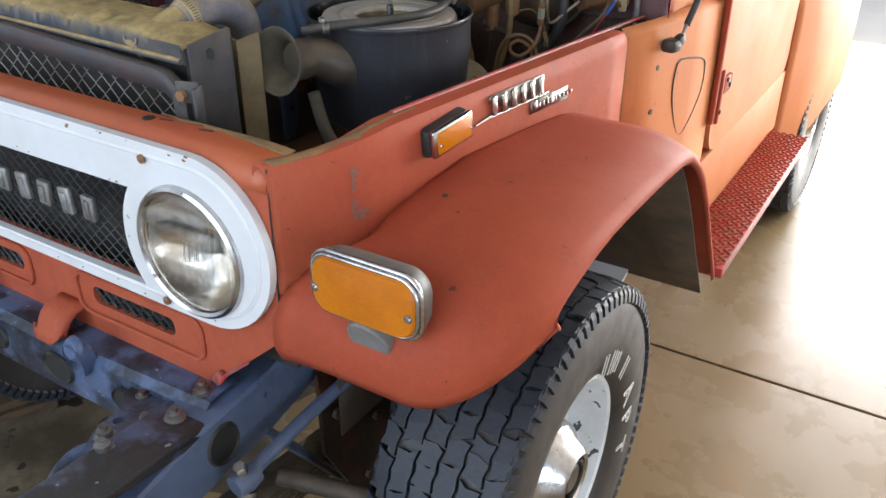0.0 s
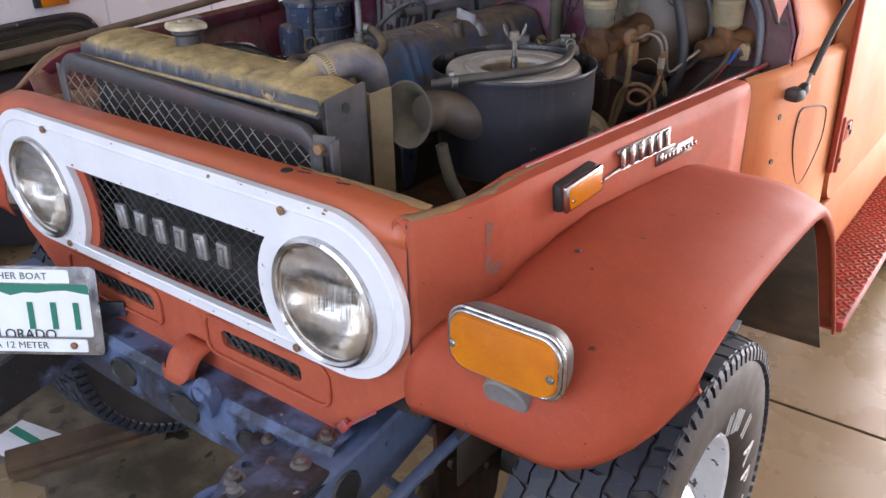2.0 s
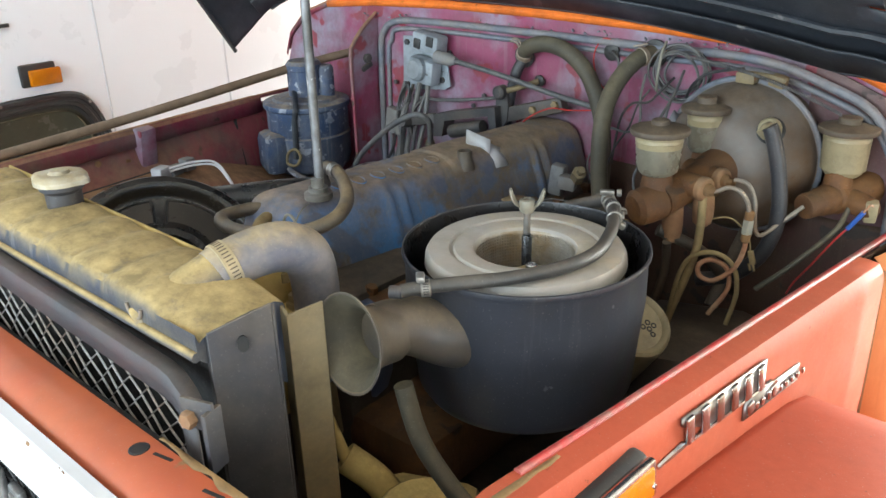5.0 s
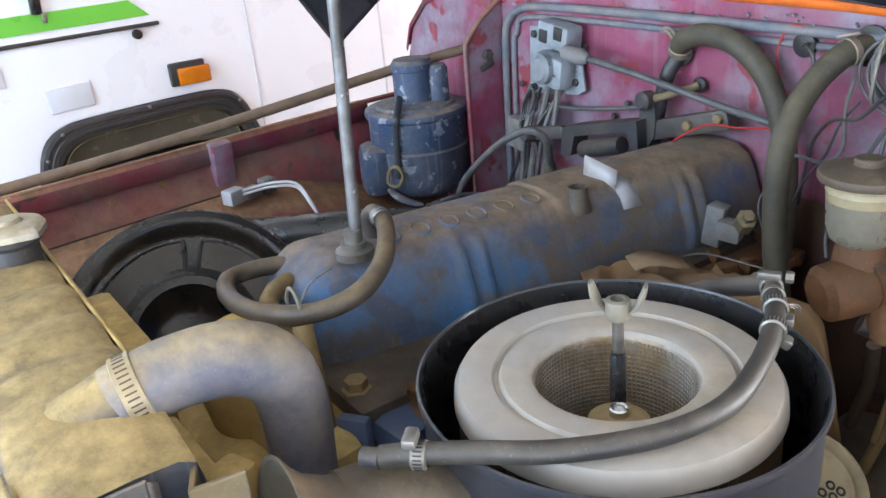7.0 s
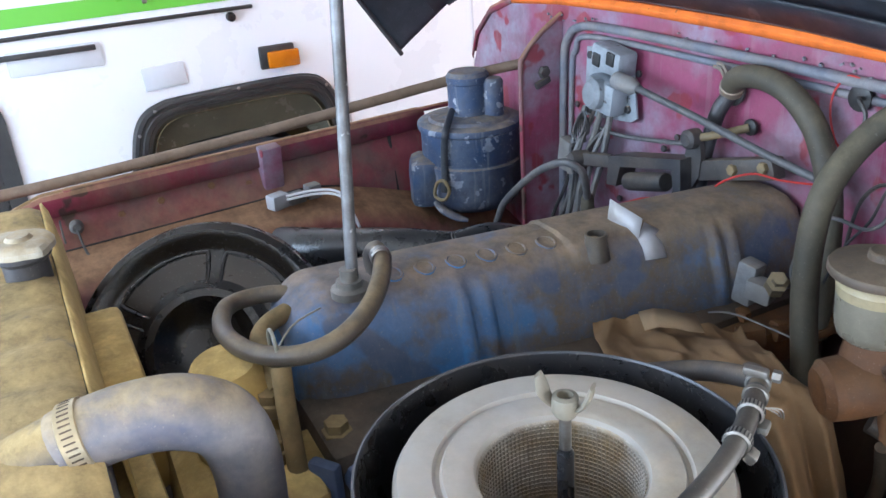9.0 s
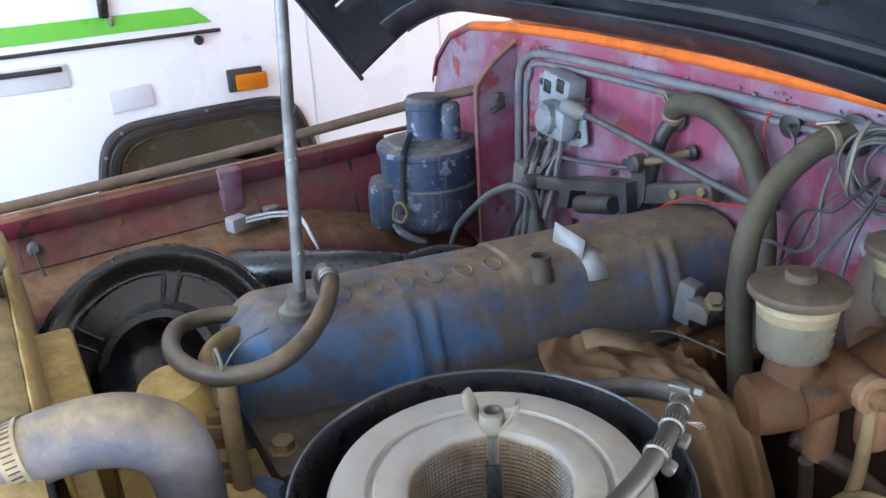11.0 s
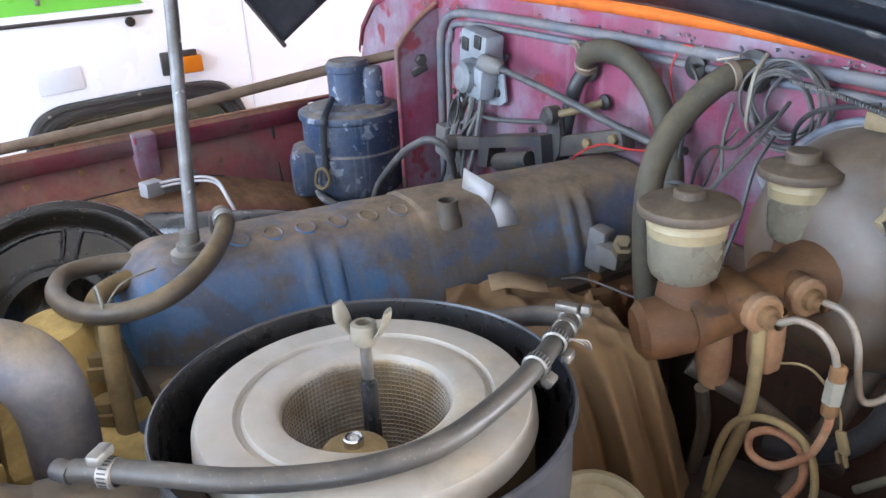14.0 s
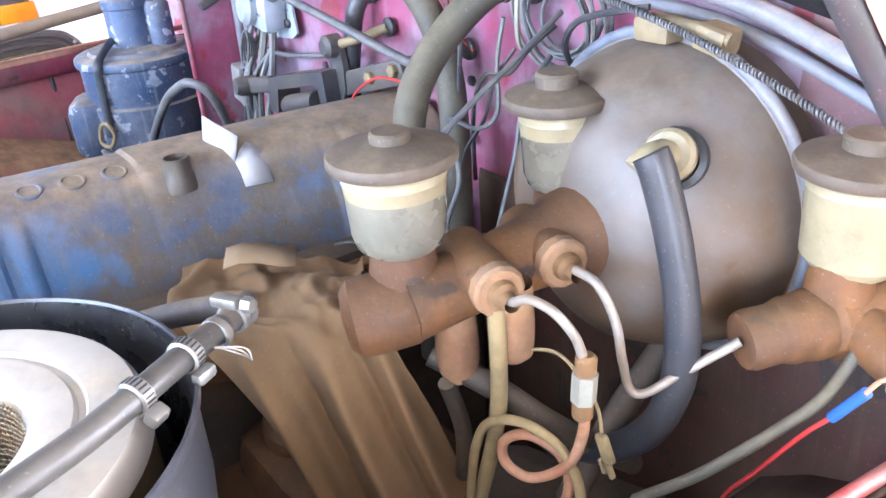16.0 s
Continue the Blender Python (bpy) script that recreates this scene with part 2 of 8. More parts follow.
# Paler, yellower paint: warm light towards the rear is put into the colour.
M["paint_orange"] = material("warm_lit_orange_paint", (0.60, 0.225, 0.085), 0.6, other=(0.55, 0.19, 0.07), scale=2.0, spread=0.25, fine=0.3, bump=0.08, bump_scale=160, spots=(0.2, 0.06, 0.03), spot_scale=60, spot_size=0.265, spec=0.2, streaks=(0.48, 0.17, 0.065), streak_amount=0.3, grime=0.16, specks=0.1)
M["orange_trim"] = material("bright_orange_edge", (0.85, 0.2, 0.03), 0.45, other=(0.6, 0.13, 0.03), scale=9, cover=0.62, fine=0.2, spots=(0.08, 0.04, 0.03), spot_scale=40, spot_size=0.3)
M["firewall"] = material("dusty_crimson_paint", (0.27, 0.048, 0.115), 0.5, other=(0.27, 0.235, 0.30), scale=7, cover=0.52, spread=0.09, fine=0.4, bump=0.3, dust=(0.22, 0.18, 0.165), dust_amount=0.6, spots=(0.25, 0.024, 0.045), spot_scale=13, spot_size=0.40, streaks=(0.30, 0.21, 0.23), streak_amount=0.25)
M["apron"] = material("dusty_maroon_paint", (0.26, 0.028, 0.072), 0.45, other=(0.17, 0.11, 0.12), scale=7, cover=0.53, fine=0.4, bump=0.25, dust=(0.31, 0.18, 0.092), dust_amount=0.95, dust_from=0.0, spots=(0.05, 0.03, 0.03), spot_scale=15, spot_size=0.36, streaks=(0.2, 0.12, 0.1), streak_amount=0.35, spread=0.07)
# Darker, browner version of the apron colour for the booster's side.
M["apron_brown"] = material("dark_brown_over_maroon", (0.075, 0.038, 0.022), 0.6, other=(0.085, 0.022, 0.024), scale=8, cover=0.56, fine=0.4, bump=0.35, dust=(0.085, 0.055, 0.032), dust_amount=0.9, spots=(0.03, 0.02, 0.016), spot_scale=30, spot_size=0.36, streaks=(0.12, 0.08, 0.05), streak_amount=0.35)
M["pale_hose"] = material("chalky_dusted_rubber_hose", (0.085, 0.10, 0.165), 0.38, other=(0.27, 0.255, 0.265), scale=11, cover=0.47, spread=0.10, fine=0.35, bump=0.15, dust=(0.40, 0.315, 0.19), dust_amount=0.9, dust_from=0.2, grime=0.25, specks=0.3)
M["maroon_dim"] = material("dusty_dull_maroon_paint", (0.115, 0.046, 0.052), 0.6, other=(0.165, 0.125, 0.115), scale=8, cover=0.55, spread=0.12, fine=0.4, bump=0.25, dust=(0.2, 0.16, 0.13), dust_amount=0.5, spots=(0.04, 0.025, 0.025), spot_scale=25, spot_size=0.34)
M["oily_rust"] = material("oily_rust_brown_steel", (0.022, 0.013, 0.009), 0.45, other=(0.085, 0.028, 0.012), scale=16, cover=0.56, spread=0.07, fine=0.4, bump=0.4)
M["paper"] = material("brown_pleated_filter_paper", (0.105, 0.066, 0.028), 0.85, other=(0.07, 0.043, 0.02), scale=14, fine=0.3, bump=0.2)
M["rod_brown"] = material("dull_brown_dusty_rod", (0.165, 0.108, 0.066), 0.6, other=(0.21, 0.145, 0.10), scale=12, fine=0.4, bump=0.3, dust=(0.22, 0.16, 0.11), dust_amount=0.4)
M["regulator"] = material("pale_blue_grey_overspray", (0.28, 0.31, 0.34), 0.55, other=(0.18, 0.185, 0.195), scale=13, cover=0.55, spread=0.10, fine=0.3, bump=0.2, spots=(0.10, 0.09, 0.09), spot_scale=45, spot_size=0.31)
# Dark mottled concrete: stains plus the shade under the nose, put into colour.
M["stain"] = material("stained_shaded_concrete", (0.060, 0.047, 0.030), 0.4, other=(0.15, 0.12, 0.078), scale=5, cover=0.53, spread=0.10, fine=0.4, bump=0.1, spots=(0.025, 0.02, 0.015), spot_scale=14, spot_size=0.36)
M["rust"] = material("rusty_dusty_steel", (0.20, 0.085, 0.035), 0.85, other=(0.30, 0.17, 0.08), scale=14, fine=0.4, bump=0.5, dust=DUST, dust_amount=0.5)
M["ochre"] = material("ochre_primer_edge", (0.26, 0.155, 0.06), 0.8, other=(0.12, 0.09, 0.06), scale=16, cover=0.55, fine=0.4, bump=0.35)
M["scar"] = material("worn_brown_paint_scar", (0.27, 0.085, 0.055), 0.6, other=(0.22, 0.11, 0.085), scale=60, spread=0.2, fine=0.4, bump=0.3)
M["white"] = material("white_bezel_enamel", (0.70, 0.71, 0.74), 0.35, other=(0.58, 0.58, 0.58), scale=5, cover=0.62, spread=0.2, fine=0.08, bump=0.03, spots=(0.18, 0.08, 0.04), spot_scale=60, spot_size=0.245, coat=0.2, grime=0.06, specks=0.0)
M["chrome"] = material("worn_chrome", (0.62, 0.62, 0.63), 0.18, 1.0, other=(0.33, 0.31, 0.29), scale=22, cover=0.55, fine=0.25, bump=0.06, spots=(0.12, 0.09, 0.07), spot_scale=60, spot_size=0.29, grime=0.15, specks=0.0)
M["steel"] = material("dull_bare_steel", (0.38, 0.38, 0.38), 0.42, 1.0, other=(0.22, 0.19, 0.16), scale=25, fine=0.3, bump=0.2, grime=0.15, specks=0.0)
M["zinc"] = material("bright_zinc_clamp_band", (0.29, 0.28, 0.26), 0.42, 0.55, other=(0.21, 0.19, 0.165), scale=40, fine=0.2, bump=0.1, grime=0.12, specks=0.0)
M["bracket"] = material("dusty_dark_grey_steel", (0.035, 0.04, 0.055), 0.5, 0.3, other=(0.085, 0.08, 0.075), scale=7, cover=0.52, fine=0.3, bump=0.15, dust=DUST, dust_amount=0.65)
M["frame_blue"] = material("worn_blue_black_chassis", (0.085, 0.125, 0.235), 0.38, other=(0.006, 0.007, 0.011), scale=6, cover=0.49, spread=0.035, fine=0.5, bump=0.4, dust=(0.2, 0.17, 0.14), dust_amount=0.03, spots=(0.26, 0.28, 0.32), spot_scale=60, spot_size=0.30)
M["frame_black"] = material("scuffed_black_and_blue_steel", (0.010, 0.012, 0.017), 0.4, other=(0.085, 0.12, 0.22), scale=7, cover=0.52, spread=0.04, fine=0.4, bump=0.4, dust=(0.15, 0.12, 0.085), dust_amount=0.2, spots=(0.28, 0.29, 0.32), spot_scale=60, spot_size=0.29)
M["rail_blue"] = material("blue_grey_chassis_paint", (0.075, 0.108, 0.20), 0.38, other=(0.115, 0.14, 0.20), scale=5, cover=0.55, spread=0.2, fine=0.5, bump=0.25, spots=(0.012, 0.012, 0.018), spot_scale=24, spot_size=0.30)
M["black"] = material("satin_black_enamel", (0.014, 0.014, 0.016), 0.28, other=(0.045, 0.04, 0.035), scale=10, cover=0.6, fine=0.2, bump=0.05, coat=0.1)
M["lid"] = material("dusty_glossy_black_lid", (0.008, 0.008, 0.009), 0.16, other=(0.016, 0.015, 0.014), scale=9, cover=0.55, fine=0.2, bump=0.04, dust=(0.08, 0.055, 0.034), dust_amount=0.28, grime=0.0)
M["lid_panel"] = material("brown_tinted_black_lid_panel", (0.022, 0.017, 0.012), 0.32, other=(0.05, 0.036, 0.024), scale=9, cover=0.5, spread=0.25, fine=0.2, bump=0.04, grime=0.1)
M["mirror"] = material("silvered_reflector", (0.88, 0.86, 0.82), 0.1, 1.0, other=(0.66, 0.55, 0.40), scale=14, cover=0.55, spread=0.15, fine=0.05, bump=0.05, grime=0.15, specks=0.0)
M["pot"] = material("dusty_black_canister_paint", (0.021, 0.024, 0.033), 0.30, other=(0.040, 0.041, 0.050), scale=6, cover=0.52, spread=0.2, fine=0.3, bump=0.06, dust=(0.19, 0.155, 0.12), dust_amount=0.1, spots=(0.14, 0.14, 0.145), spot_scale=50, spot_size=0.265, streaks=(0.16, 0.155, 0.15), streak_amount=0.12)
M["dusty_pipe"] = material("tan_dusted_black_pipe", (0.035, 0.036, 0.046), 0.33, other=(0.095, 0.078, 0.055), scale=9, cover=0.52, spread=0.2, fine=0.25, bump=0.12, dust=(0.27, 0.195, 0.105), dust_amount=0.75)
M["tan_steel"] = material("tan_grey_dusted_steel", (0.12, 0.10, 0.075), 0.6, 0.1, other=(0.24, 0.175, 0.08), scale=7, cover=0.46, spread=0.2, fine=0.3, bump=0.2, dust=(0.33, 0.25, 0.125), dust_amount=0.7)
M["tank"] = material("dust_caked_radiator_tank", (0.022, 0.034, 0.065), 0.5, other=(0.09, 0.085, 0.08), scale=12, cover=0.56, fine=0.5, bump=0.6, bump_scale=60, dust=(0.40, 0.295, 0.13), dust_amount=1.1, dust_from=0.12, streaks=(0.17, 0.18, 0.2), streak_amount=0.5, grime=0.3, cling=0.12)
M["ochre_cast"] = material("ochre_dust_on_casting", (0.42, 0.29, 0.085), 0.9, other=(0.50, 0.35, 0.12), scale=14, fine=0.35, bump=0.35, dust=(0.66, 0.48, 0.18), dust_amount=0.95, grime=0.2)
M["guard"] = material("dusty_mauve_grey_steel", (0.05, 0.052, 0.062), 0.55, 0.1, other=(0.085, 0.05, 0.055), scale=7, cover=0.58, fine=0.3, bump=0.2, dust=(0.22, 0.175, 0.125), dust_amount=0.35)
M["core"] = material("black_radiator_core", (0.012, 0.012, 0.013), 0.8, other=(0.03, 0.028, 0.025), scale=20, bump=0.6, bump_scale=200)
M["mesh"] = material("grey_expanded_metal", (0.33, 0.32, 0.31), 0.5, 0.6, other=(0.2, 0.16, 0.13), scale=12, fine=0.2, bump=0.1)
M["mesh_dark"] = material("dark_expanded_metal", (0.10, 0.105, 0.11), 0.5, 0.4, other=(0.03, 0.03, 0.03), scale=12, fine=0.2, bump=0.1)
M["cover_blue"] = material("flaking_blue_enamel_under_dust", (0.03, 0.17, 0.42), 0.34, other=(0.105, 0.080, 0.048), scale=7, cover=0.555, spread=0.04, fine=0.6, bump=0.45, dust=(0.27, 0.195, 0.122), dust_amount=0.85, dust_from=0.12, spots=(0.03, 0.085, 0.19), spot_scale=11, spot_size=0.40, streaks=(0.13, 0.16, 0.19), streak_amount=0.45, specks=0.3, grime=0.35, worn=(0.46, 0.72), cling=0.10)
M["canister_blue"] = material("chalky_blue_canister_paint", (0.024, 0.055, 0.13), 0.5, other=(0.085, 0.11, 0.165), scale=14, cover=0.52, spread=0.08, fine=0.5, bump=0.4, dust=(0.26, 0.215, 0.165), dust_amount=0.95, spots=(0.28, 0.31, 0.38), spot_scale=48, spot_size=0.37, streaks=(0.2, 0.215, 0.25), streak_amount=0.55, specks=0.4, cling=0.25)
M["rubber"] = material("dusty_black_rubber_hose", (0.046, 0.041, 0.030), 0.6, other=(0.085, 0.072, 0.048), scale=10, cover=0.47, fine=0.3, bump=0.12, dust=(0.155, 0.128, 0.078), dust_amount=0.9)
M["hose_grey"] = material("worn_grey_rubber_hose", (0.020, 0.020, 0.021), 0.42, other=(0.050, 0.046, 0.042), scale=12, fine=0.25, bump=0.08, dust=(0.18, 0.15, 0.115), dust_amount=0.4)
M["rubber_black"] = material("black_rubber", (0.02, 0.02, 0.02), 0.5, other=(0.04, 0.038, 0.035), scale=10, fine=0.2, bump=0.1)
M["hose_dark"] = material("dark_blue_black_rubber", (0.020, 0.022, 0.030), 0.4, other=(0.040, 0.040, 0.044), scale=12, fine=0.25, bump=0.08, dust=(0.17, 0.125, 0.08), dust_amount=0.25)
M["hose_tan"] = material("ochre_dusted_hose", (0.19, 0.135, 0.06), 0.8, other=(0.28, 0.2, 0.09), scale=14, fine=0.3, bump=0.15, dust=(0.33, 0.24, 0.11), dust_amount=0.8)
M["tyre"] = material("worn_tyre_rubber", (0.015, 0.020, 0.034), 0.5, other=(0.022, 0.026, 0.036), scale=12, fine=0.25, bump=0.35, dust=(0.08, 0.078, 0.078), dust_amount=0.1)
M["tyre_side"] = material("tyre_sidewall_rubber", (0.022, 0.021, 0.022), 0.45, other=(0.042, 0.038, 0.036), scale=8, fine=0.2, bump=0.08)
M["white_wheel"] = material("chipped_white_wheel_paint", (0.70, 0.74, 0.78), 0.35, other=(0.58, 0.6, 0.62), scale=9, cover=0.6, fine=0.1, bump=0.08, spots=(0.05, 0.05, 0.06), spot_scale=48, spot_size=0.335, grime=0.15)
M["letter"] = material("raised_white_lettering", (0.7, 0.7, 0.68), 0.6, fine=0.3, bump=0.05, grime=0.0, specks=0.0)
M["amber"] = material("amber_lens_plastic", (0.62, 0.20, 0.0005), 0.14, other=(0.46, 0.12, 0.0005), scale=11, cover=0.52, spread=0.2, fine=0.5, bump=0.5, bump_scale=300, coat=0.35, spec=0.3, grime=0.15, specks=0.06)
M["element"] = material("dust_stained_filter_end_cap", (0.43, 0.41, 0.385), 0.38, other=(0.37, 0.325, 0.26), scale=5, cover=0.54, spread=0.12, fine=0.15, bump=0.05, dust=(0.44, 0.345, 0.21), dust_amount=0.65, grime=0.15, specks=0.1, dust_from=0.36)
M["perf"] = material("perforated_filter_core", (0.50, 0.47, 0.42), 0.35, 0.5, other=(0.34, 0.25, 0.14), scale=20, fine=0.3, bump=0.3, bump_scale=420)
M["brake_rust"] = material("rust_brown_cast_iron", (0.088, 0.036, 0.011), 0.7, other=(0.175, 0.072, 0.018), scale=13, cover=0.5, spread=0.07, fine=0.4, bump=0.5, dust=(0.125, 0.075, 0.028), dust_amount=0.4, spots=(0.04, 0.02, 0.012), spot_scale=24, spot_size=0.35, cling=0.15)
M["brake_pink"] = material("brown_dusty_casting", (0.16, 0.080, 0.028), 0.8, other=(0.21, 0.115, 0.045), scale=12, fine=0.3, bump=0.2)
M["booster"] = material("grey_brown_dusty_booster_steel", (0.185, 0.185, 0.185), 0.5, 0.15, other=(0.135, 0.075, 0.034), scale=4, cover=0.46, spread=0.10, fine=0.3, bump=0.12, dust=(0.13, 0.088, 0.05), dust_amount=0.8, spots=(0.11, 0.055, 0.025), spot_scale=18, spot_size=0.30, grime=0.3)
M["cream"] = material("aged_cream_plastic", (0.31, 0.26, 0.155), 0.4, other=(0.26, 0.21, 0.12), scale=14, fine=0.2, bump=0.08, streaks=(0.34, 0.25, 0.14), streak_amount=0.4)
M["cap_metal"] = material("dust_stained_zinc_cap", (0.55, 0.52, 0.44), 0.4, 0.5, other=(0.42, 0.34, 0.2), scale=18, fine=0.25, bump=0.1, dust=(0.44, 0.34, 0.18), dust_amount=0.7)
M["fluid"] = material("murky_reservoir_plastic", (0.19, 0.175, 0.135), 0.28, other=(0.15, 0.135, 0.10), scale=10, fine=0.15, bump=0.05, coat=0.2)
M["nylon"] = material("yellowed_nylon", (0.25, 0.235, 0.19), 0.45, other=(0.20, 0.175, 0.13), scale=30, fine=0.2, bump=0.05, grime=0.12, specks=0.1)
M["housing"] = material("weathered_grey_lamp_housing", (0.085, 0.09, 0.085), 0.5, 0.2, other=(0.14, 0.14, 0.13), scale=9, fine=0.3, bump=0.1)
M["cap"] = material("dusty_brown_black_cap", (0.065, 0.048, 0.034), 0.6, other=(0.095, 0.068, 0.045), scale=18, fine=0.4, bump=0.3, dust=(0.185, 0.135, 0.085), dust_amount=0.85)
M["line"] = material("bare_brake_pipe", (0.30, 0.26, 0.215), 0.5, 0.25, other=(0.23, 0.165, 0.11), scale=20, fine=0.2, bump=0.08)
M["copper"] = material("rusty_copper_pipe", (0.33, 0.135, 0.065), 0.6, other=(0.4, 0.24, 0.14), scale=24, fine=0.2, bump=0.1)
M["wire_black"] = material("black_cable", (0.025, 0.025, 0.028), 0.5, other=(0.08, 0.07, 0.06), scale=20, fine=0.2, bump=0.05)
M["wire_grey"] = material("grey_cable", (0.10, 0.10, 0.105), 0.55, other=(0.15, 0.14, 0.125), scale=20, fine=0.2, bump=0.05)
M["wire_dusty"] = material("dust_streaked_grey_cable", (0.085, 0.085, 0.09), 0.5, other=(0.14, 0.13, 0.12), scale=30, cover=0.52, fine=0.3, bump=0.1)
M["wire_red"] = material("red_cable", (0.42, 0.03, 0.025), 0.45, fine=0.15, bump=0.0, grime=0.0, specks=0.0)
M["wire_white"] = material("white_cable", (0.66, 0.64, 0.66), 0.5, fine=0.15, bump=0.0, grime=0.0, specks=0.0)
M["wire_blue"] = material("blue_heat_shrink", (0.035, 0.10, 0.36), 0.45, fine=0.15, bump=0.0, grime=0.0, specks=0.0)
M["trim_grey"] = material("blue_grey_sealer_bead", (0.15, 0.165, 0.205), 0.55, other=(0.22, 0.2, 0.195), scale=16, fine=0.4, bump=0.25)
M["grey_box"] = material("grey_dusty_plastic_box", (0.20, 0.205, 0.215), 0.6, other=(0.15, 0.142, 0.132), scale=15, fine=0.3, bump=0.15, dust=(0.25, 0.205, 0.155), dust_amount=0.6)
M["badge"] = material("dull_pot_metal_badge", (0.42, 0.42, 0.42), 0.4, 0.7, other=(0.24, 0.23, 0.22), scale=25, fine=0.3, bump=0.15)
M["rod_grey"] = material("streaky_grey_steel_rod", (0.22, 0.22, 0.23), 0.45, 0.5, other=(0.09, 0.085, 0.08), scale=20, fine=0.3, bump=0.1, spots=(0.5, 0.5, 0.5), spot_scale=60, spot_size=0.33)
M["tag"] = material("pale_metal_tag", (0.46, 0.46, 0.48), 0.6, 0.2, other=(0.34, 0.31, 0.27), scale=18, cover=0.6, fine=0.15, bump=0.05, grime=0.06, specks=0.0)
M["rag"] = material("brown_oily_cloth", (0.275, 0.168, 0.078), 0.9, other=(0.19, 0.112, 0.05), scale=6, spread=0.18, fine=0.35, bump=0.35, bump_scale=300, grime=0.25)
M["rag_light"] = material("pale_brown_cloth_hem", (0.31, 0.215, 0.12), 0.9, other=(0.23, 0.15, 0.08), scale=9, spread=0.18, fine=0.35, bump=0.35, bump_scale=300, grime=0.15)
M["hood_black"] = material("dusty_black_hood_underside", (0.024, 0.028, 0.036), 0.45, other=(0.070, 0.075, 0.085), scale=7, cover=0.58, fine=0.3, bump=0.2, spots=(0.12, 0.115, 0.115), spot_scale=24, spot_size=0.31)
M["van_white"] = material("white_camper_panel", (0.82, 0.83, 0.86), 0.3, other=(0.76, 0.77, 0.81), scale=1.5, spread=0.3, fine=0.04, bump=0.01, coat=0.2, grime=0.0, specks=0.0)
M["van_black"] = material("black_plastic_trim", (0.02, 0.02, 0.022), 0.42, other=(0.045, 0.042, 0.04), scale=6, fine=0.2, bump=0.12)
M["liner"] = material("glossy_olive_black_liner", (0.060, 0.056, 0.040), 0.22, other=(0.10, 0.092, 0.066), scale=5, spread=0.25, fine=0.2, bump=0.06, grime=0.2)
M["green"] = material("lime_green_stripe", (0.17, 0.52, 0.05), 0.35, other=(0.15, 0.47, 0.05), scale=3, fine=0.05, bump=0.0, grime=0.0, specks=0.0)
M["van_grey"] = material("pale_grey_plastic_plate", (0.6, 0.61, 0.65), 0.4, fine=0.08, bump=0.02, grime=0.06, specks=0.0)
M["floor"] = material("sealed_tan_concrete", (0.235, 0.165, 0.085), 0.27, other=(0.185, 0.133, 0.072), scale=1.6, cover=0.5, spread=0.3, fine=0.12, bump=0.05, bump_scale=30, spots=(0.15, 0.11, 0.062), spot_scale=3, spot_size=0.2, grime=0.0, specks=0.1)
M["wall"] = material("painted_garage_plasterboard", (0.66, 0.65, 0.63), 0.8, other=(0.6, 0.59, 0.57), scale=1.2, spread=0.3, fine=0.08, bump=0.05, grime=0.0, specks=0.0)
M["drive"] = material("pale_concrete_driveway", (0.5, 0.48, 0.45), 0.9, other=(0.42, 0.4, 0.37), scale=1.0, fine=0.2, bump=0.2, grime=0.0, specks=0.0)
M["wood"] = material("old_brown_plank", (0.085, 0.050, 0.024), 0.8, other=(0.05, 0.03, 0.018), scale=10, fine=0.4, bump=0.4)
M["dark_cast"] = material("dark_oily_casting", (0.03, 0.025, 0.02), 0.6, other=(0.10, 0.065, 0.04), scale=9, cover=0.55, fine=0.4, bump=0.4, dust=DUST, dust_amount=0.35)
M["plate_white"] = material("licence_plate_enamel", (0.74, 0.77, 0.77), 0.35, fine=0.08, bump=0.02, grime=0.06, specks=0.0)
M["plate_green"] = material("dark_green_plate_ink", (0.01, 0.16, 0.105), 0.4, fine=0.1, bump=0.0, grime=0.0, specks=0.0)
M["ink"] = material("black_ink", (0.02, 0.02, 0.02), 0.5, fine=0.0, bump=0.0, grime=0.0, specks=0.0)
M["red_lens"] = material("red_seal_strip", (0.42, 0.03, 0.03), 0.4, other=(0.25, 0.12, 0.1), scale=30, fine=0.2, bump=0.1)


def glass(name, colour, rough=0.0, ior=1.45):
    mat = bpy.data.materials.new(name)
    mat.use_nodes = True
    bs = mat.node_tree.nodes["Principled BSDF"]
    bs.inputs["Base Color"].default_value = (*colour, 1)
    bs.inputs["Transmission Weight"].default_value = 1.0
    bs.inputs["Roughness"].default_value = rough
    bs.inputs["IOR"].default_value = ior
    return mat


M["glass"] = glass("headlamp_glass", (0.97, 0.98, 1.0), 0.02)
_nt = M["glass"].node_tree  # moulded upright flutes
_geo, _wave, _bump = (_nt.nodes.new(k) for k in ("ShaderNodeNewGeometry", "ShaderNodeTexWave", "ShaderNodeBump"))
_wave.bands_direction = "X"
_wave.inputs["Scale"].default_value, _wave.inputs["Distortion"].default_value = 92.0, 0.0
_bump.inputs["Strength"].default_value, _bump.inputs["Distance"].default_value = 0.55, 0.0012
_nt.links.new(_geo.outputs["Position"], _wave.inputs["Vector"])
_nt.links.new(_wave.outputs["Fac"], _bump.inputs["Height"])
_nt.links.new(_bump.outputs["Normal"], _nt.nodes["Principled BSDF"].inputs["Normal"])

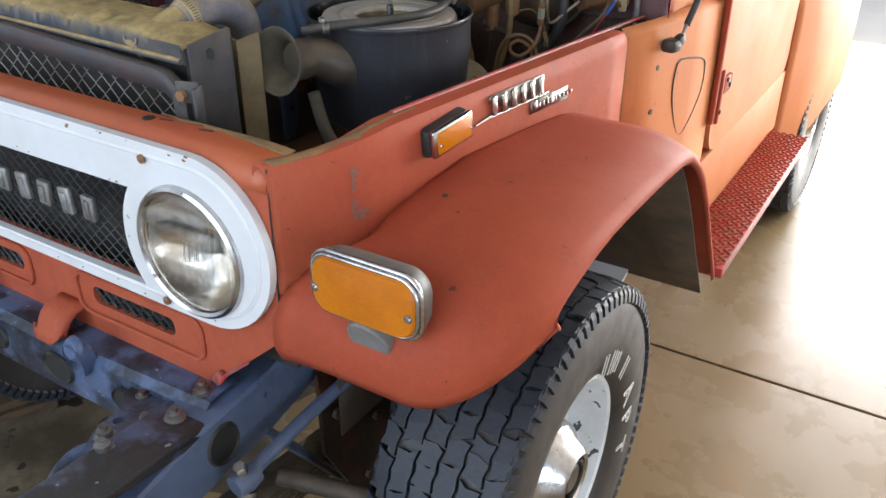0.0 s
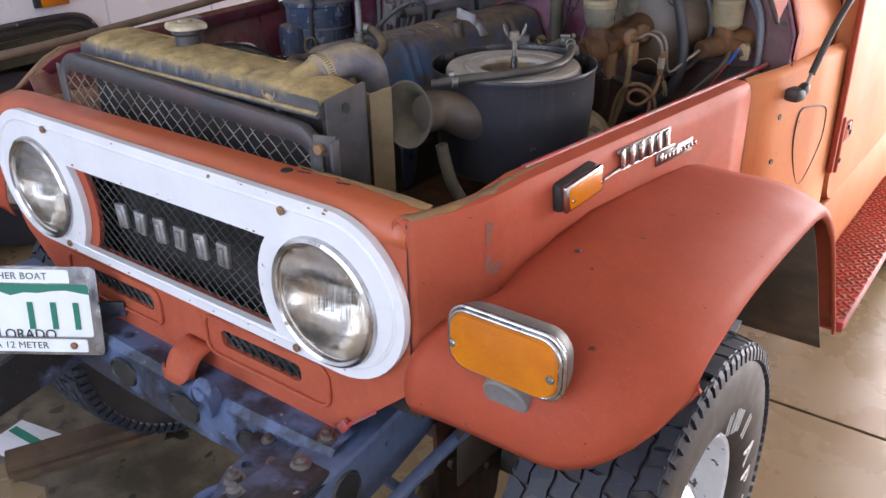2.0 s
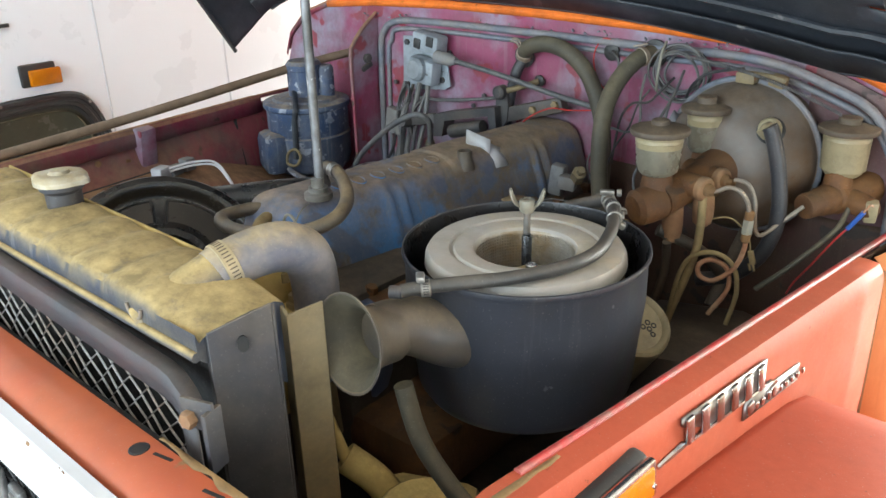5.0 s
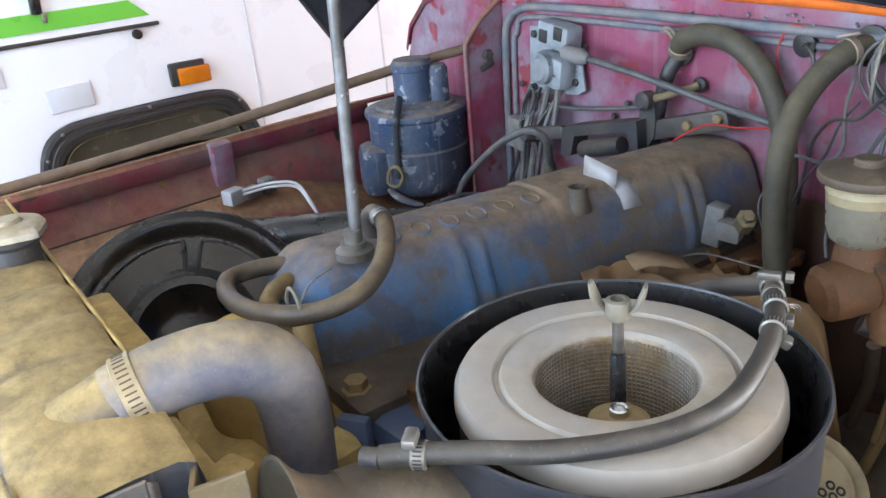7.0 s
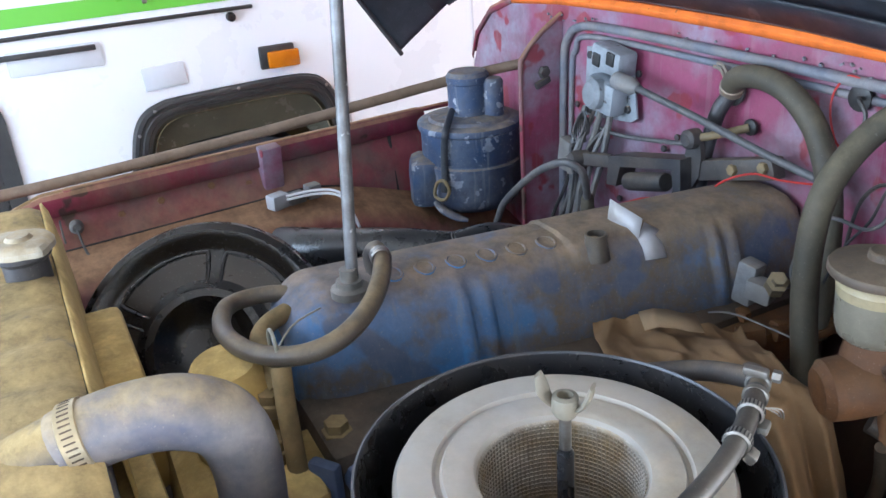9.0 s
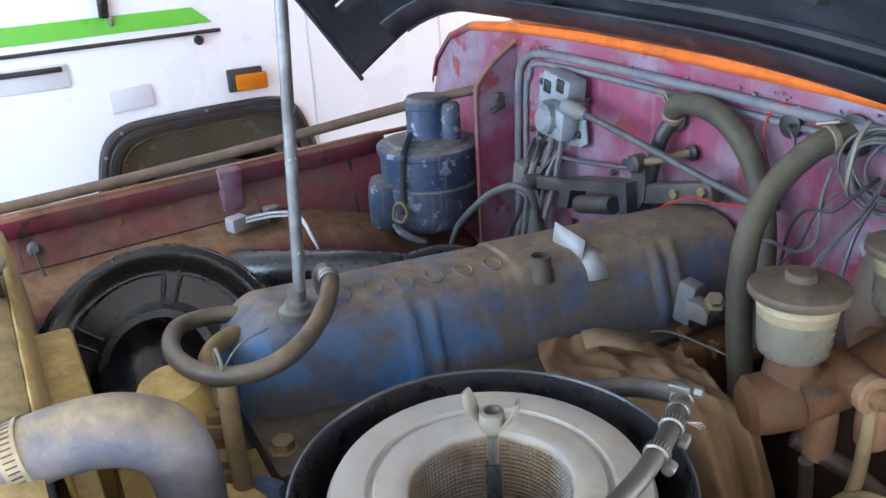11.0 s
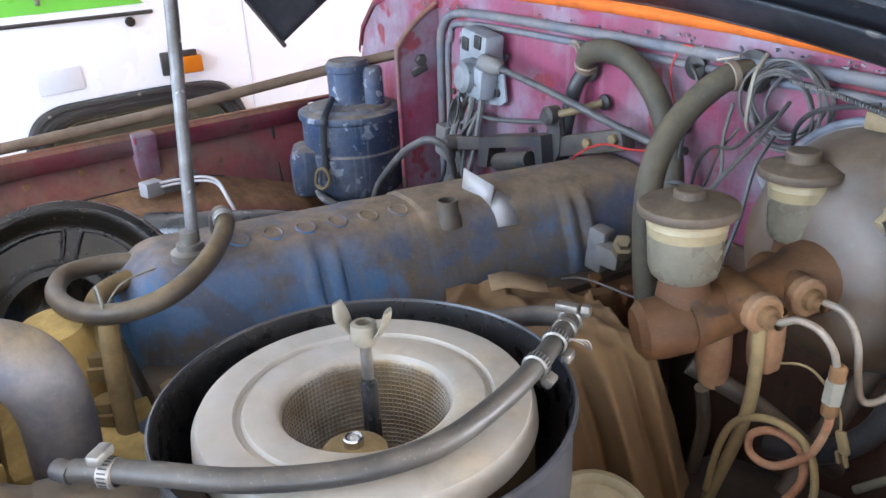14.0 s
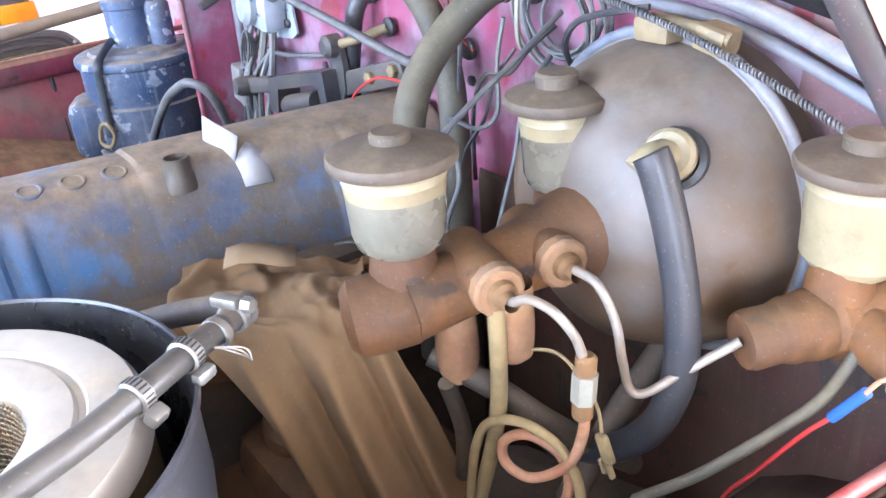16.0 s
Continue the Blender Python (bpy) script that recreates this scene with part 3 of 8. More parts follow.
# ---------------------------------------------------------------- garage
def slab(name, c, s, mat, kind="structure", label="", category="", parent=None):
    return part(name, box(B(), c, s), mat, parent, label, kind=kind, category=category)


floor = slab("floor", (0, 1.35, -0.09), (9.2, 8.5, 0.14), M["floor"], label="sealed tan concrete garage floor with a saw-cut joint", category="floor")
for _y0, _y1 in ((-2.9, -1.905), (-1.895, 1.405), (1.415, 5.6)):
    part("slab", box(B(), (0, (_y0 + _y1) / 2, -0.01), (9.2, _y1 - _y0, 0.02), bev=0.002, seg=1), M["floor"], floor)
slab("ceiling", (0, 1.35, 2.95), (9.2, 8.5, 0.1), M["wall"], label="pale painted garage ceiling", category="ceiling")
slab("wall_west", (-4.55, 1.35, 1.45), (0.1, 8.1, 2.9), M["wall"], label="painted garage side wall", category="wall")


# Irregular dark patch painted where the floor lies in the vehicle's shade.
bm = B()
rim = []
for k in range(64):
    a = TAU * k / 64
    w = 1 + 0.30 * noise.noise(Vector((2.2 * math.cos(a), 2.2 * math.sin(a), 3.7))) + 0.10 * noise.noise(Vector((7 * math.cos(a), 7 * math.sin(a), 1.2)))
    rim.append((w * math.cos(a), w * math.sin(a)))
hub = [bm.verts.new((-0.95 + 0.90 * u, 0.62 + 0.72 * v, 0.0012)) for u, v in rim]
low = [bm.verts.new((-0.95 + 0.91 * u, 0.62 + 0.73 * v, 0.0001)) for u, v in rim]
bm.faces.new(hub)
for k in range(64):
    bm.faces.new((low[k], low[(k + 1) % 64], hub[(k + 1) % 64], hub[k]))
part("dark_floor_patch", bm, M["stain"], floor, "dark mottled concrete patch with stains and shade in its colour")


def wall_with_opening(name, plan, u0, u1, v1, m, label):
    bm = B()
    a, b = plan
    plate(bm, [(a, 0), (u0, 0), (u0, v1), (u1, v1), (u1, 0), (b, 0), (b, 2.9), (a, 2.9)], [], 0.1, m)
    return part(name, bm, M["wall"], None, label, category="wall", kind="structure")


wall_with_opening("wall_north", (-4.5, 4.5), 0.3, 4.2, 2.5, pose(0, 5.5, 0, 90, 0, 0), "garage end wall with the open vehicle door")
# Unseen walls, with openings placed to shape the light.
wall_with_opening("wall_east", (-2.75, 5.4), -2.3, -0.9, 2.5, pose(4.55, 0, 0, 90, 0, 90), "unseen garage side wall, opened for the added light")
wall_with_opening("wall_south", (-4.5, 4.5), -1.50, 1.30, 2.8, pose(0, -2.75, 0, 90, 0, 0), "unseen garage end wall, opened wide for the added light")
slab("ground", (0, 0, -0.16), (240, 240, 0.02), M["drive"], label="sunlit pale concrete driveway outside the garage", category="ground")

# ---------------------------------------------------------------- white camper beside the vehicle
VX = -1.98
van = thing("camper_van", (-2.9, 1.0, 0), "white camper van with black wheel arch and green stripe", "van")
SIDE = pose(VX, 0, 0, 90, 0, 90)  # local x, y -> car's y, z; local z -> +x
arch_out = [(0.40, 0.25)] + [(0.43, 0.70), (0.455, 0.80), (0.49, 0.855), (0.54, 0.882), (0.62, 0.894), (0.94, 0.905), (1.05, 0.897), (1.10, 0.868), (1.135, 0.81), (1.165, 0.72), (1.235, 0.25)]
arch_out = [arch_out[0]] + [(v.x, v.y) for v in spline([(y, z, 0) for y, z in arch_out[1:-1]], 4)] + [arch_out[-1]]
body = B()
plate(body, [(-2.6, 0.25), (0.40, 0.25)] + arch_out[1:-1] + [(1.235, 0.25), (4.2, 0.25), (4.2, 2.7), (-2.6, 2.7)], [], 0.05, SIDE)
part("body", body, M["van_white"], van)
part("roof_and_far_side", box(B(), (VX - 1.0, 0.8, 1.75), (1.85, 6.7, 1.85), bev=0.06), M["van_white"], van)
inner = [(0.5 + (x - 0.775) * 0.80 + 0.275, 0.25 if z < 0.3 else 0.25 + (z - 0.25) * 0.90) for x, z in arch_out]
bm = B()
rim = [(y, z) for y, z in arch_out]
rows = []
for off, dx in ((0.0, 0.006), (0.006, 0.020), (0.016, 0.022), (0.019, 0.017), (0.026, 0.017), (0.029, 0.021), (0.040, 0.020), (0.043, 0.014), (0.052, 0.012)):
    rows.append([Vector((VX + dx, 0.81 + (y - 0.81) * (1 - off / 0.37), 0.25 + (z - 0.25) * (1 - off / 0.65))) for y, z in rim])
sheet(bm, rows)
arch = part("wheel_arch_trim", bm, M["van_black"], van, "black plastic wheel arch trim with screws")
bm = B()
sheet(bm, [[Vector((VX + 0.012 - d, 0.81 + (y - 0.81) * 0.83, 0.25 + (z - 0.25) * 0.905)) for y, z in rim] for d in (0, 0.35)])
sheet(bm, [[Vector((VX - 0.30, 0.4, 0.2)), Vector((VX - 0.30, 1.22, 0.2))], [Vector((VX - 0.30, 0.4, 0.95)), Vector((VX - 0.30, 1.22, 0.95))]])
part("wheel_well", bm, M["tan_steel"], van, "dusty grey wheel well")
bm = B()
sheet(bm, [[Vector((VX + 0.010 - d, 0.81 + (y - 0.81) * s, 0.25 + (z - 0.25) * s)) for y, z in rim[1:-1]] for s, d in ((0.93, 0.0), (0.86, 0.02), (0.74, 0.06))])
part("arch_liner", bm, M["liner"], van, "glossy dark olive arch liner")
bm = B()
for y, z in ((0.47, 0.80), (0.53, 0.868), (0.80, 0.898), (1.095, 0.862)):
    bolt(bm, (VX + 0.024, y, z - 0.006), (1, 0, 0), 0.006, 0.003)
pieces("screw", bm, M["steel"], arch)
bm = B()
lathe(bm, [(0.2, 0.1), (0.3, 0.1), (0.345, 0.08), (0.36, 0.04), (0.36, -0.08), (0.33, -0.12)], 40, axis_to((VX - 0.18, 0.78, 0.36), (1, 0, 0)))
part("tyre", bm, M["tyre"], van)
bm = B()
lathe(bm, [(0, 0.02), (0.08, 0.04), (0.12, 0.0), (0.19, 0.03), (0.205, 0.1)], 32, axis_to((VX - 0.18, 0.78, 0.36), (1, 0, 0)))
part("wheel_rim", bm, M["steel"], van)
# second dark arch further along
bm = B()
plate(bm, rounded(-0.75, 0.35, 0.115, 1.0, 0.10), [rounded(-0.70, 0.36, 0.065, 0.95, 0.08)], 0.012, SIDE @ pose(0, 0, 0.014))
part("window_surround", bm, M["van_black"], van, "black rounded surround")
bm = B()
plate(bm, rounded(-0.705, 0.355, 0.07, 0.955, 0.08), [], 0.004, SIDE @ pose(0, 0, 0.006))
part("dark_panel", bm, M["black"], van)


def van_marker():
    p = B()
    box(p, (VX + 0.010, 0.945, 0.972), (0.020, 0.118, 0.074), bev=0.006)
    mk = part("side_marker", p, M["van_black"], van, "amber side marker in a black base")
    p = B()
    box(p, (VX + 0.024, 0.962, 0.964), (0.022, 0.104, 0.054), bev=0.006)
    part("lens", p, M["amber"], mk)


van_marker()
part("stripe", plate(B(), [(-2.5, 1.138), (0.868, 1.164), (0.812, 1.215), (-2.5, 1.202)], [], 0.001, SIDE @ pose(0, 0, 0.004)), M["green"], van, "lime green stripe")
part("rub_strip", box(B(), (VX + 0.006, -0.80, 1.1215), (0.012, 3.38, 0.012), rot=(0.55, 0, 0), bev=0.003), M["van_black"], van, "thin black strip")
bm = B()
lathe(bm, [(0, 0.02), (0.012, 0.02), (0.015, 0.015), (0.015, 0)], 16, axis_to((VX, 0.817, 1.113), (1, 0, 0)))
part("knob", bm, M["black"], van)
part("number_plate_blank", box(B(), (VX + 0.004, 0.583, 0.962), (0.008, 0.13, 0.072), rot=(3, 0, 0), bev=0.004), M["van_grey"], van, "small pale grey plate")
bm = B()
box(bm, (VX + 0.004, 0.29, 1.058), (0.008, 0.26, 0.072), bev=0.004)
part("hatch_plate", bm, M["van_grey"], van)
part("hatch_bar", box(B(), (VX + 0.014, 0.235, 1.080), (0.012, 0.34, 0.016), bev=0.003), M["van_black"], van)
bm = B()
box(bm, (VX + 0.014, 0.555, 1.275), (0.022, 0.03, 0.13), rot=(-4, 0, 0), bev=0.006)
box(bm, (VX + 0.012, 0.545, 1.338), (0.018, 0.062, 0.050), bev=0.006)
box(bm, (VX + 0.022, 0.552, 1.318), (0.014, 0.038, 0.030), rot=(-6, 0, 0), bev=0.004)
latch = part("latch", bm, M["black"], van, "black strap latch")
part("latch_pin", box(B(), (VX + 0.014, 0.568, 1.2), (0.012, 0.014, 0.03), bev=0.003), M["steel"], latch)
bm = B()
box(bm, (VX + 0.012, 0.845, 1.338), (0.02, 0.06, 0.022), bev=0.004)
tube(bm, [(VX + 0.02, 0.78, 1.342), (VX + 0.02, 0.83, 1.344)], 0.005, 8)
part("catch", bm, M["black"], van)
for _y in (1.178, 1.68):
    part("panel_seam", box(B(), (VX + 0.001, _y, 1.45), (0.004, 0.006, 2.3), bev=0.001, seg=1), M["van_grey"], van)

# ---------------------------------------------------------------- the old off-road vehicle
car = thing("off_road_vehicle", (0, 1.6, 0), "old faded red off-road vehicle with open bonnet and white grille surround", "car")
RAIL_L, RAIL_R = 1.046, 1.092  # the body leans a little on its springs


def out_x(y):
    """Half width of the bodyside beside the engine at y."""
    t = min(max((y - 0.018) / 0.13, 0), 1)
    return 0.503 + 0.045 * math.sin(t * math.pi / 2) + 0.118 * max(y - 0.018, 0) * t


def grille_hole(grow=0.0):
    r = 0.132 - grow
    lim = 0.078 + grow
    a = math.degrees(math.asin(lim / r))
    right = arc(0.362, 0.878, r, 180 - a, 180 + a, 10)
    left = arc(-0.362, 0.878, r, -a, a, 10)
    return right + left


LAMPS = ((0.362, 0.884), (-0.362, 0.890))

# front apron
bm = B()
edge = [(0.352, 0.652), (0.488, 0.772), (0.503, 0.80), (0.504, 1.004), (-0.504, 1.012), (-0.503, 0.80), (-0.488, 0.772), (-0.352, 0.652)]
plate(bm, edge, [arc(x, z, 0.108, 0, 360, 31)[:-1] for x, z in LAMPS] + [[(x * (0.985 if x > 0 else 0.90), z) for x, z in grille_hole(0.001)], rounded(0.098, 0.711, 0.284, 0.743, 0.012), rounded(-0.284, 0.713, -0.085, 0.745, 0.012)], 0.010, pose(0, 0.016, 0) @ FRONT)
apron = part("front_apron", bm, M["paint"], car, "faded red front apron panel", sharp=50)
bm = B()
prof = [(0.016, 1.0), (0.0165, 1.012), (0.021, 1.024), (0.030, 1.033), (0.043, 1.037), (0.056, 1.038), (0.071, 1.038), (0.076, 1.030)]
rows = []
for k in range(41):
    x = -0.503 + 1.006 * k / 40
    dip = 0.004 * max(0, (abs(x) - 0.44) / 0.063) ** 2
    rows.append([Vector((x, y, z + 0.004 * (0.5 - x) - dip * (1 if i > 2 else 0))) for i, (y, z) in enumerate(prof)])
sheet(bm, rows)
top = part("apron_top", bm, M["paint_top"], car, "rolled red top edge of the apron", solid=0.002)
bm = B()
for x, y in ((0.258, 0.055), (-0.258, 0.055)):
    lathe(bm, [(0, 0.0012), (0.0085, 0.0012), (0.0095, 0.0004), (0.0095, -0.002)], 16, pose(x, y, 1.0395 - 0.0 * x))
for x in (0.285, 0.36, 0.12):
    box(bm, (x, 0.062, 1.0392), (0.022, 0.0035, 0.002), (0, 0, 12))
pieces("hole", bm, M["ink"], top)
bm = B()
rows = []
for k in range(25):
    x = 0.26 + 0.24 * k / 24
    dip = 0.004 * max(0, (abs(x) - 0.44) / 0.063) ** 2
    rows.append([Vector((x, 0.0775 - w * (0.005 + 0.016 * (k / 24) ** 2 + 0.006 * noise.noise(Vector((k * 0.45, 8.2, 0)))), 1.0394 + 0.004 * (0.5 - x) - dip)) for w in (0, 0.5, 1)])
sheet(bm, rows)
part("bare_edge", bm, M["ochre"], top, "bare ochre-brown metal edge", solid=0.0008)
for sx in (1, -1):
    bm = B()
    loop = [(sx * x, 0.0135, z) for x, z in rounded(0.062, 0.69, 0.345, 0.762, 0.022, 4)]
    tube(bm, loop, 0.0035, 6, 1, True)
    pieces("pressed_rib", bm, M["paint"], apron)
bm = B()
box(bm, (0.374, 0.010, 0.676), (0.016, 0.010, 0.026), (0, 40, 0), bev=0.003)
tube(bm, [(0.372, 0.009, 0.672), (0.395, 0.008, 0.692), (0.44, 0.008, 0.731)], 0.0030, 6, 3)
part("reflector_scrap", bm, M["red_lens"], apron, "scrap of red reflector on the cut corner")


def diamond_mesh(bm, x0, x1, z0, z1, dx, dz, r, put):
    """Expanded metal: strands that zigzag and touch their neighbours."""
    rows_n, cols = int((z1 - z0) / dz), int((x1 - x0) / dx)
    for j in range(rows_n + 1):
        pts = []
        for i in range(2 * cols + 1):
            s = 1 if (i + j) % 2 else -1
            x, z = x0 + i * dx / 2, z0 + j * dz + s * dz * 0.45
            pts.append(put(x, min(max(z, z0), z1)))
        tube(bm, pts, r, 4, 1)


bm = B()
diamond_mesh(bm, -0.262, 0.262, 0.796, 0.962, 0.024, 0.0105, 0.0013, lambda x, z: (x, 0.0195 + 0.001 * math.sin(40 * x), z))
grille = part("grille_mesh", bm, M["mesh_dark"], car, "dark diamond-mesh grille")
bm = B()
for k in range(6):  # a maker's name in raised silver, as plain bars
    x = -0.118 + 0.0525 * k
    box(bm, (x, 0.012, 0.892), (0.026, 0.010, 0.044 - 0.003 * (k % 2)), (0, (-6, 4, -3, 5, -5, 3)[k], 0), bev=0.003)
    box(bm, (x, 0.007, 0.892), (0.012, 0.006, 0.028), (0, (-6, 4, -3, 5, -5, 3)[k], 0), bev=0.002)
pieces("badge_block", bm, M["badge"], grille, "dull silver raised badge blocks")
for x0, x1, dz in ((0.09, 0.29, 0), (-0.29, -0.08, 0.002)):
    bm = B()
    diamond_mesh(bm, x0, x1, 0.706 + dz, 0.748 + dz, 0.022, 0.0105, 0.0021, lambda x, z: (x, 0.022, z))
    part("vent_mesh", bm, M["mesh_dark"], apron, "dark diamond mesh in a vent slot", kind="stuff")
# Added black sheet stands in for the shade inside the vent slots.
part("vent_dark_sheet", box(B(), (0, 0.034, 0.727), (0.62, 0.003, 0.06)), M["ink"], apron)
# Added dark sheet stands in for the dim interior behind the grille.
bm = B()
box(bm, (0, 0.078, 0.86), (0.94, 0.01, 0.34))
part("apron_dark_sheet", bm, M["core"], apron)
# white bezel with its stepped edge
bm = B()
hz = 0.1265
outer = arc(0.381, 0.9025, hz, -90, 90, 20) + arc(-0.381, 0.9085, hz, 90, 270, 20)
plate(bm, outer, [arc(x, z, 0.0975, 0, 360, 35)[:-1] for x, z in LAMPS] + [grille_hole()], 0.012, pose(0, 0.003, 0) @ FRONT)
es = [e for e in bm.edges if len(e.link_faces) == 2 and e.calc_face_angle(0) > 1.0]
bmesh.ops.bevel(bm, geom=es, offset=0.0035, segments=2, affect="EDGES")
bezel = part("grille_surround", bm, M["white"], car, "chipped white enamel grille and headlight surround", sharp=40)
bm = B()
inner = arc(0.381, 0.9025, hz - 0.017, -90, 90, 18) + arc(-0.381, 0.9085, hz - 0.017, 90, 270, 18)
tube(bm, [(x, 0.0042, z) for x, z in inner], 0.0034, 6, 1, True)
part("raised_bead", bm, M["white"], bezel)
bm = B()
for x, z in ((0.300, 1.008), (-0.300, 1.014), (0.30, 0.79), (-0.30, 0.795)):
    lathe(bm, [(0, 0.003), (0.003, 0.003), (0.0045, 0.001), (0.0065, 0.0008), (0.0065, -0.002)], 14, axis_to((x, -0.0015, z), (0, -1, 0)))
pieces("screw", bm, M["rust"], bezel)


bm = B()
rnd = random.Random(17)
for k in range(24):  # rust showing where the enamel has chipped along its edges
    if k % 3:
        x = rnd.uniform(-0.40, 0.40)
        z = 0.9055 + rnd.choice((-1, 1)) * (hz - rnd.uniform(0.003, 0.012))
    else:
        x = rnd.uniform(-0.24, 0.24)
        z = 0.878 + rnd.choice((-1, 1)) * (0.078 + rnd.uniform(0.003, 0.008))
    w = rnd.uniform(0.0008, 0.0022)
    lathe(bm, [(0, 0.0008), (w, 0.0006), (w * 1.1, 0)], 7, axis_to((x, 0.003, z), (0, -1, 0)) @ Matrix.Diagonal((1.7, 0.8, 1, 1)))
part("rust_chips", bm, M["rust"], bezel, "small rust chips along the edges", kind="stuff")


def headlight(x, z):
    hl = part("headlight", lathe(B(), [(0.098, -0.028), (0.0985, 0.0), (0.0965, 0.0055), (0.092, 0.0085), (0.0875, 0.006), (0.0865, -0.002), (0.0865, -0.02)], 48, axis_to((x, 0.002, z), (0, -1, 0))), M["chrome"], car, "round sealed-beam headlight in a dull chrome ring")
    m = axis_to((x, 0.004, z), (0, -1, 0))
    p = B()
    rings = []
    for k in range(41):
        r = 0.0866 * k / 40
        dome = 0.020 * (1 - (r / 0.0866) ** 2)
        ring = []
        for a in range(400):
            u, v = r * math.cos(TAU * a / 400), r * math.sin(TAU * a / 400)
            rip = 0.0013 * abs(math.sin(u * 560)) * (1 if -0.035 < v < 0.06 else 0.35) + 0.0011 * abs(math.sin(v * 130 + 0.4)) if r < 0.081 else 0
            ring.append(m @ Vector((u, v, dome + rip)))
        rings.append(ring)
    sheet(p, rings[1:], closed=True)
    part("lens", p, M["glass"], hl, "fluted clear glass lens", sharp=80).visible_shadow = False
    p = B()
    lathe(p, [(0, -0.055), (0.02, -0.053), (0.05, -0.038), (0.075, -0.012), (0.0865, 0.002)], 40, m)
    part("reflector", p, M["mirror"], hl, "silvered reflector")
    p = B()
    lathe(p, [(0, -0.012), (0.011, -0.014), (0.013, -0.02), (0.013, -0.045)], 18, m)
    part("bulb_shield", p, M["steel"], hl)


for _x, _z in LAMPS:
    headlight(_x, _z)

# bodysides beside the engine, with their gutters
def bodyside(sx, rail):
    ys = [0.018, 0.03, 0.05, 0.08, 0.12, 0.16, 0.2, 0.26] + [0.26 + 0.578 * k / 10 for k in range(1, 11)]
    rws = []
    for y in ys:
        t = min(max((y - 0.05) / 0.16, 0), 1)
        t = t * t * (3 - 2 * t)
        zr = 1.034 + (rail - 1.034) * t
        x = out_x(y)
        g = 0.012 + 0.022 * t
        rws.append([Vector((sx * (x - 0.004), y, 0.70 if y > 0.22 else 0.80)), Vector((sx * x, y, 0.86)), Vector((sx * x, y, zr - 0.03)), Vector((sx * (x - 0.002), y, zr - 0.012)), Vector((sx * (x - 0.008), y, zr - 0.002)), Vector((sx * (x - 0.018), y, zr)), Vector((sx * (x - g - 0.006), y, zr + 0.001)), Vector((sx * (x - g - 0.01), y, zr - 0.004)), Vector((sx * (x - g - 0.011), y, zr - 0.03))])
    p = B()
    sheet(p, rws)
    side = part("bodyside", p, M["paint"] if sx > 0 else M["apron"], car, "faded red engine bay side panel" if sx > 0 else "maroon side panel under brown dust", solid=0.002)
    p = B()
    tube(p, [(sx * (out_x(y) - 0.036), y, rail + 0.001) for y in (0.23, 0.4, 0.6, 0.84)] + [(sx * 0.634, 1.09, rail - 0.003)], 0.0045, 8)
    part("gutter_bead", p, M["red_lens"] if sx > 0 else M["apron"], side, "glossy red gutter edge" if sx > 0 else "")
    p = B()
    rws = []
    for k in range(33):
        y = 0.030 + 0.24 * k / 32
        t = min(max((y - 0.05) / 0.16, 0), 1)
        t = t * t * (3 - 2 * t)
        zr = 1.034 + (rail - 1.034) * t + 0.0022
        fray = t * (0.005 + 0.006 * noise.noise(Vector((k * 0.35, 3.1, 0)))) + 0.012 * (k / 32) ** 3
        x = out_x(y)
        rws.append([Vector((sx * (x - 0.007 - fray - w * ((0.020 + 0.022 * t) * (1 - 0.45 * t) - fray)), y, zr - (0.001 if w else 0.004))) for w in (0, 0.5, 1)])
    sheet(p, rws)
    part("bare_gutter", p, M["ochre"], side, "bare ochre-brown gutter corner", solid=0.001)
    return side


side_l = bodyside(1, RAIL_L)
bodyside(-1, RAIL_R)
part("corner_seam", tube(B(), [(0.5038, 0.0172, 0.845), (0.5038, 0.0176, 0.93), (0.5032, 0.0182, 1.0), (0.5005, 0.0225, 1.030)], 0.0014, 6, 2), M["ink"], side_l)
part("wing_seam", tube(B(), [(0.507, 0.0155, 0.850), (0.5365, 0.043, 0.849), (0.554, 0.089, 0.856)], 0.0024, 6, 4), M["ink"], side_l)
bm = B()
for y0, z0, ry_, rz_, sd in ((0.119, 0.990, 0.0035, 0.016, 1), (0.121, 1.006, 0.006, 0.008, 2), (0.127, 0.944, 0.013, 0.009, 3), (0.119, 0.955, 0.005, 0.010, 4)):
    ring = []
    for k in range(16):
        a, q = TAU * k / 16, 1 + 0.55 * noise.noise(Vector((math.cos(TAU * k / 16) * 1.6, math.sin(TAU * k / 16) * 1.6, sd * 3.7)))
        y, z = y0 + ry_ * q * math.cos(a), z0 + rz_ * q * math.sin(a)
        ring.append(bm.verts.new((out_x(y) + 0.0014, y, z)))
    bm.faces.new(ring)
pieces("old_weld_scar", bm, M["scar"], side_l, "worn brown paint scar")


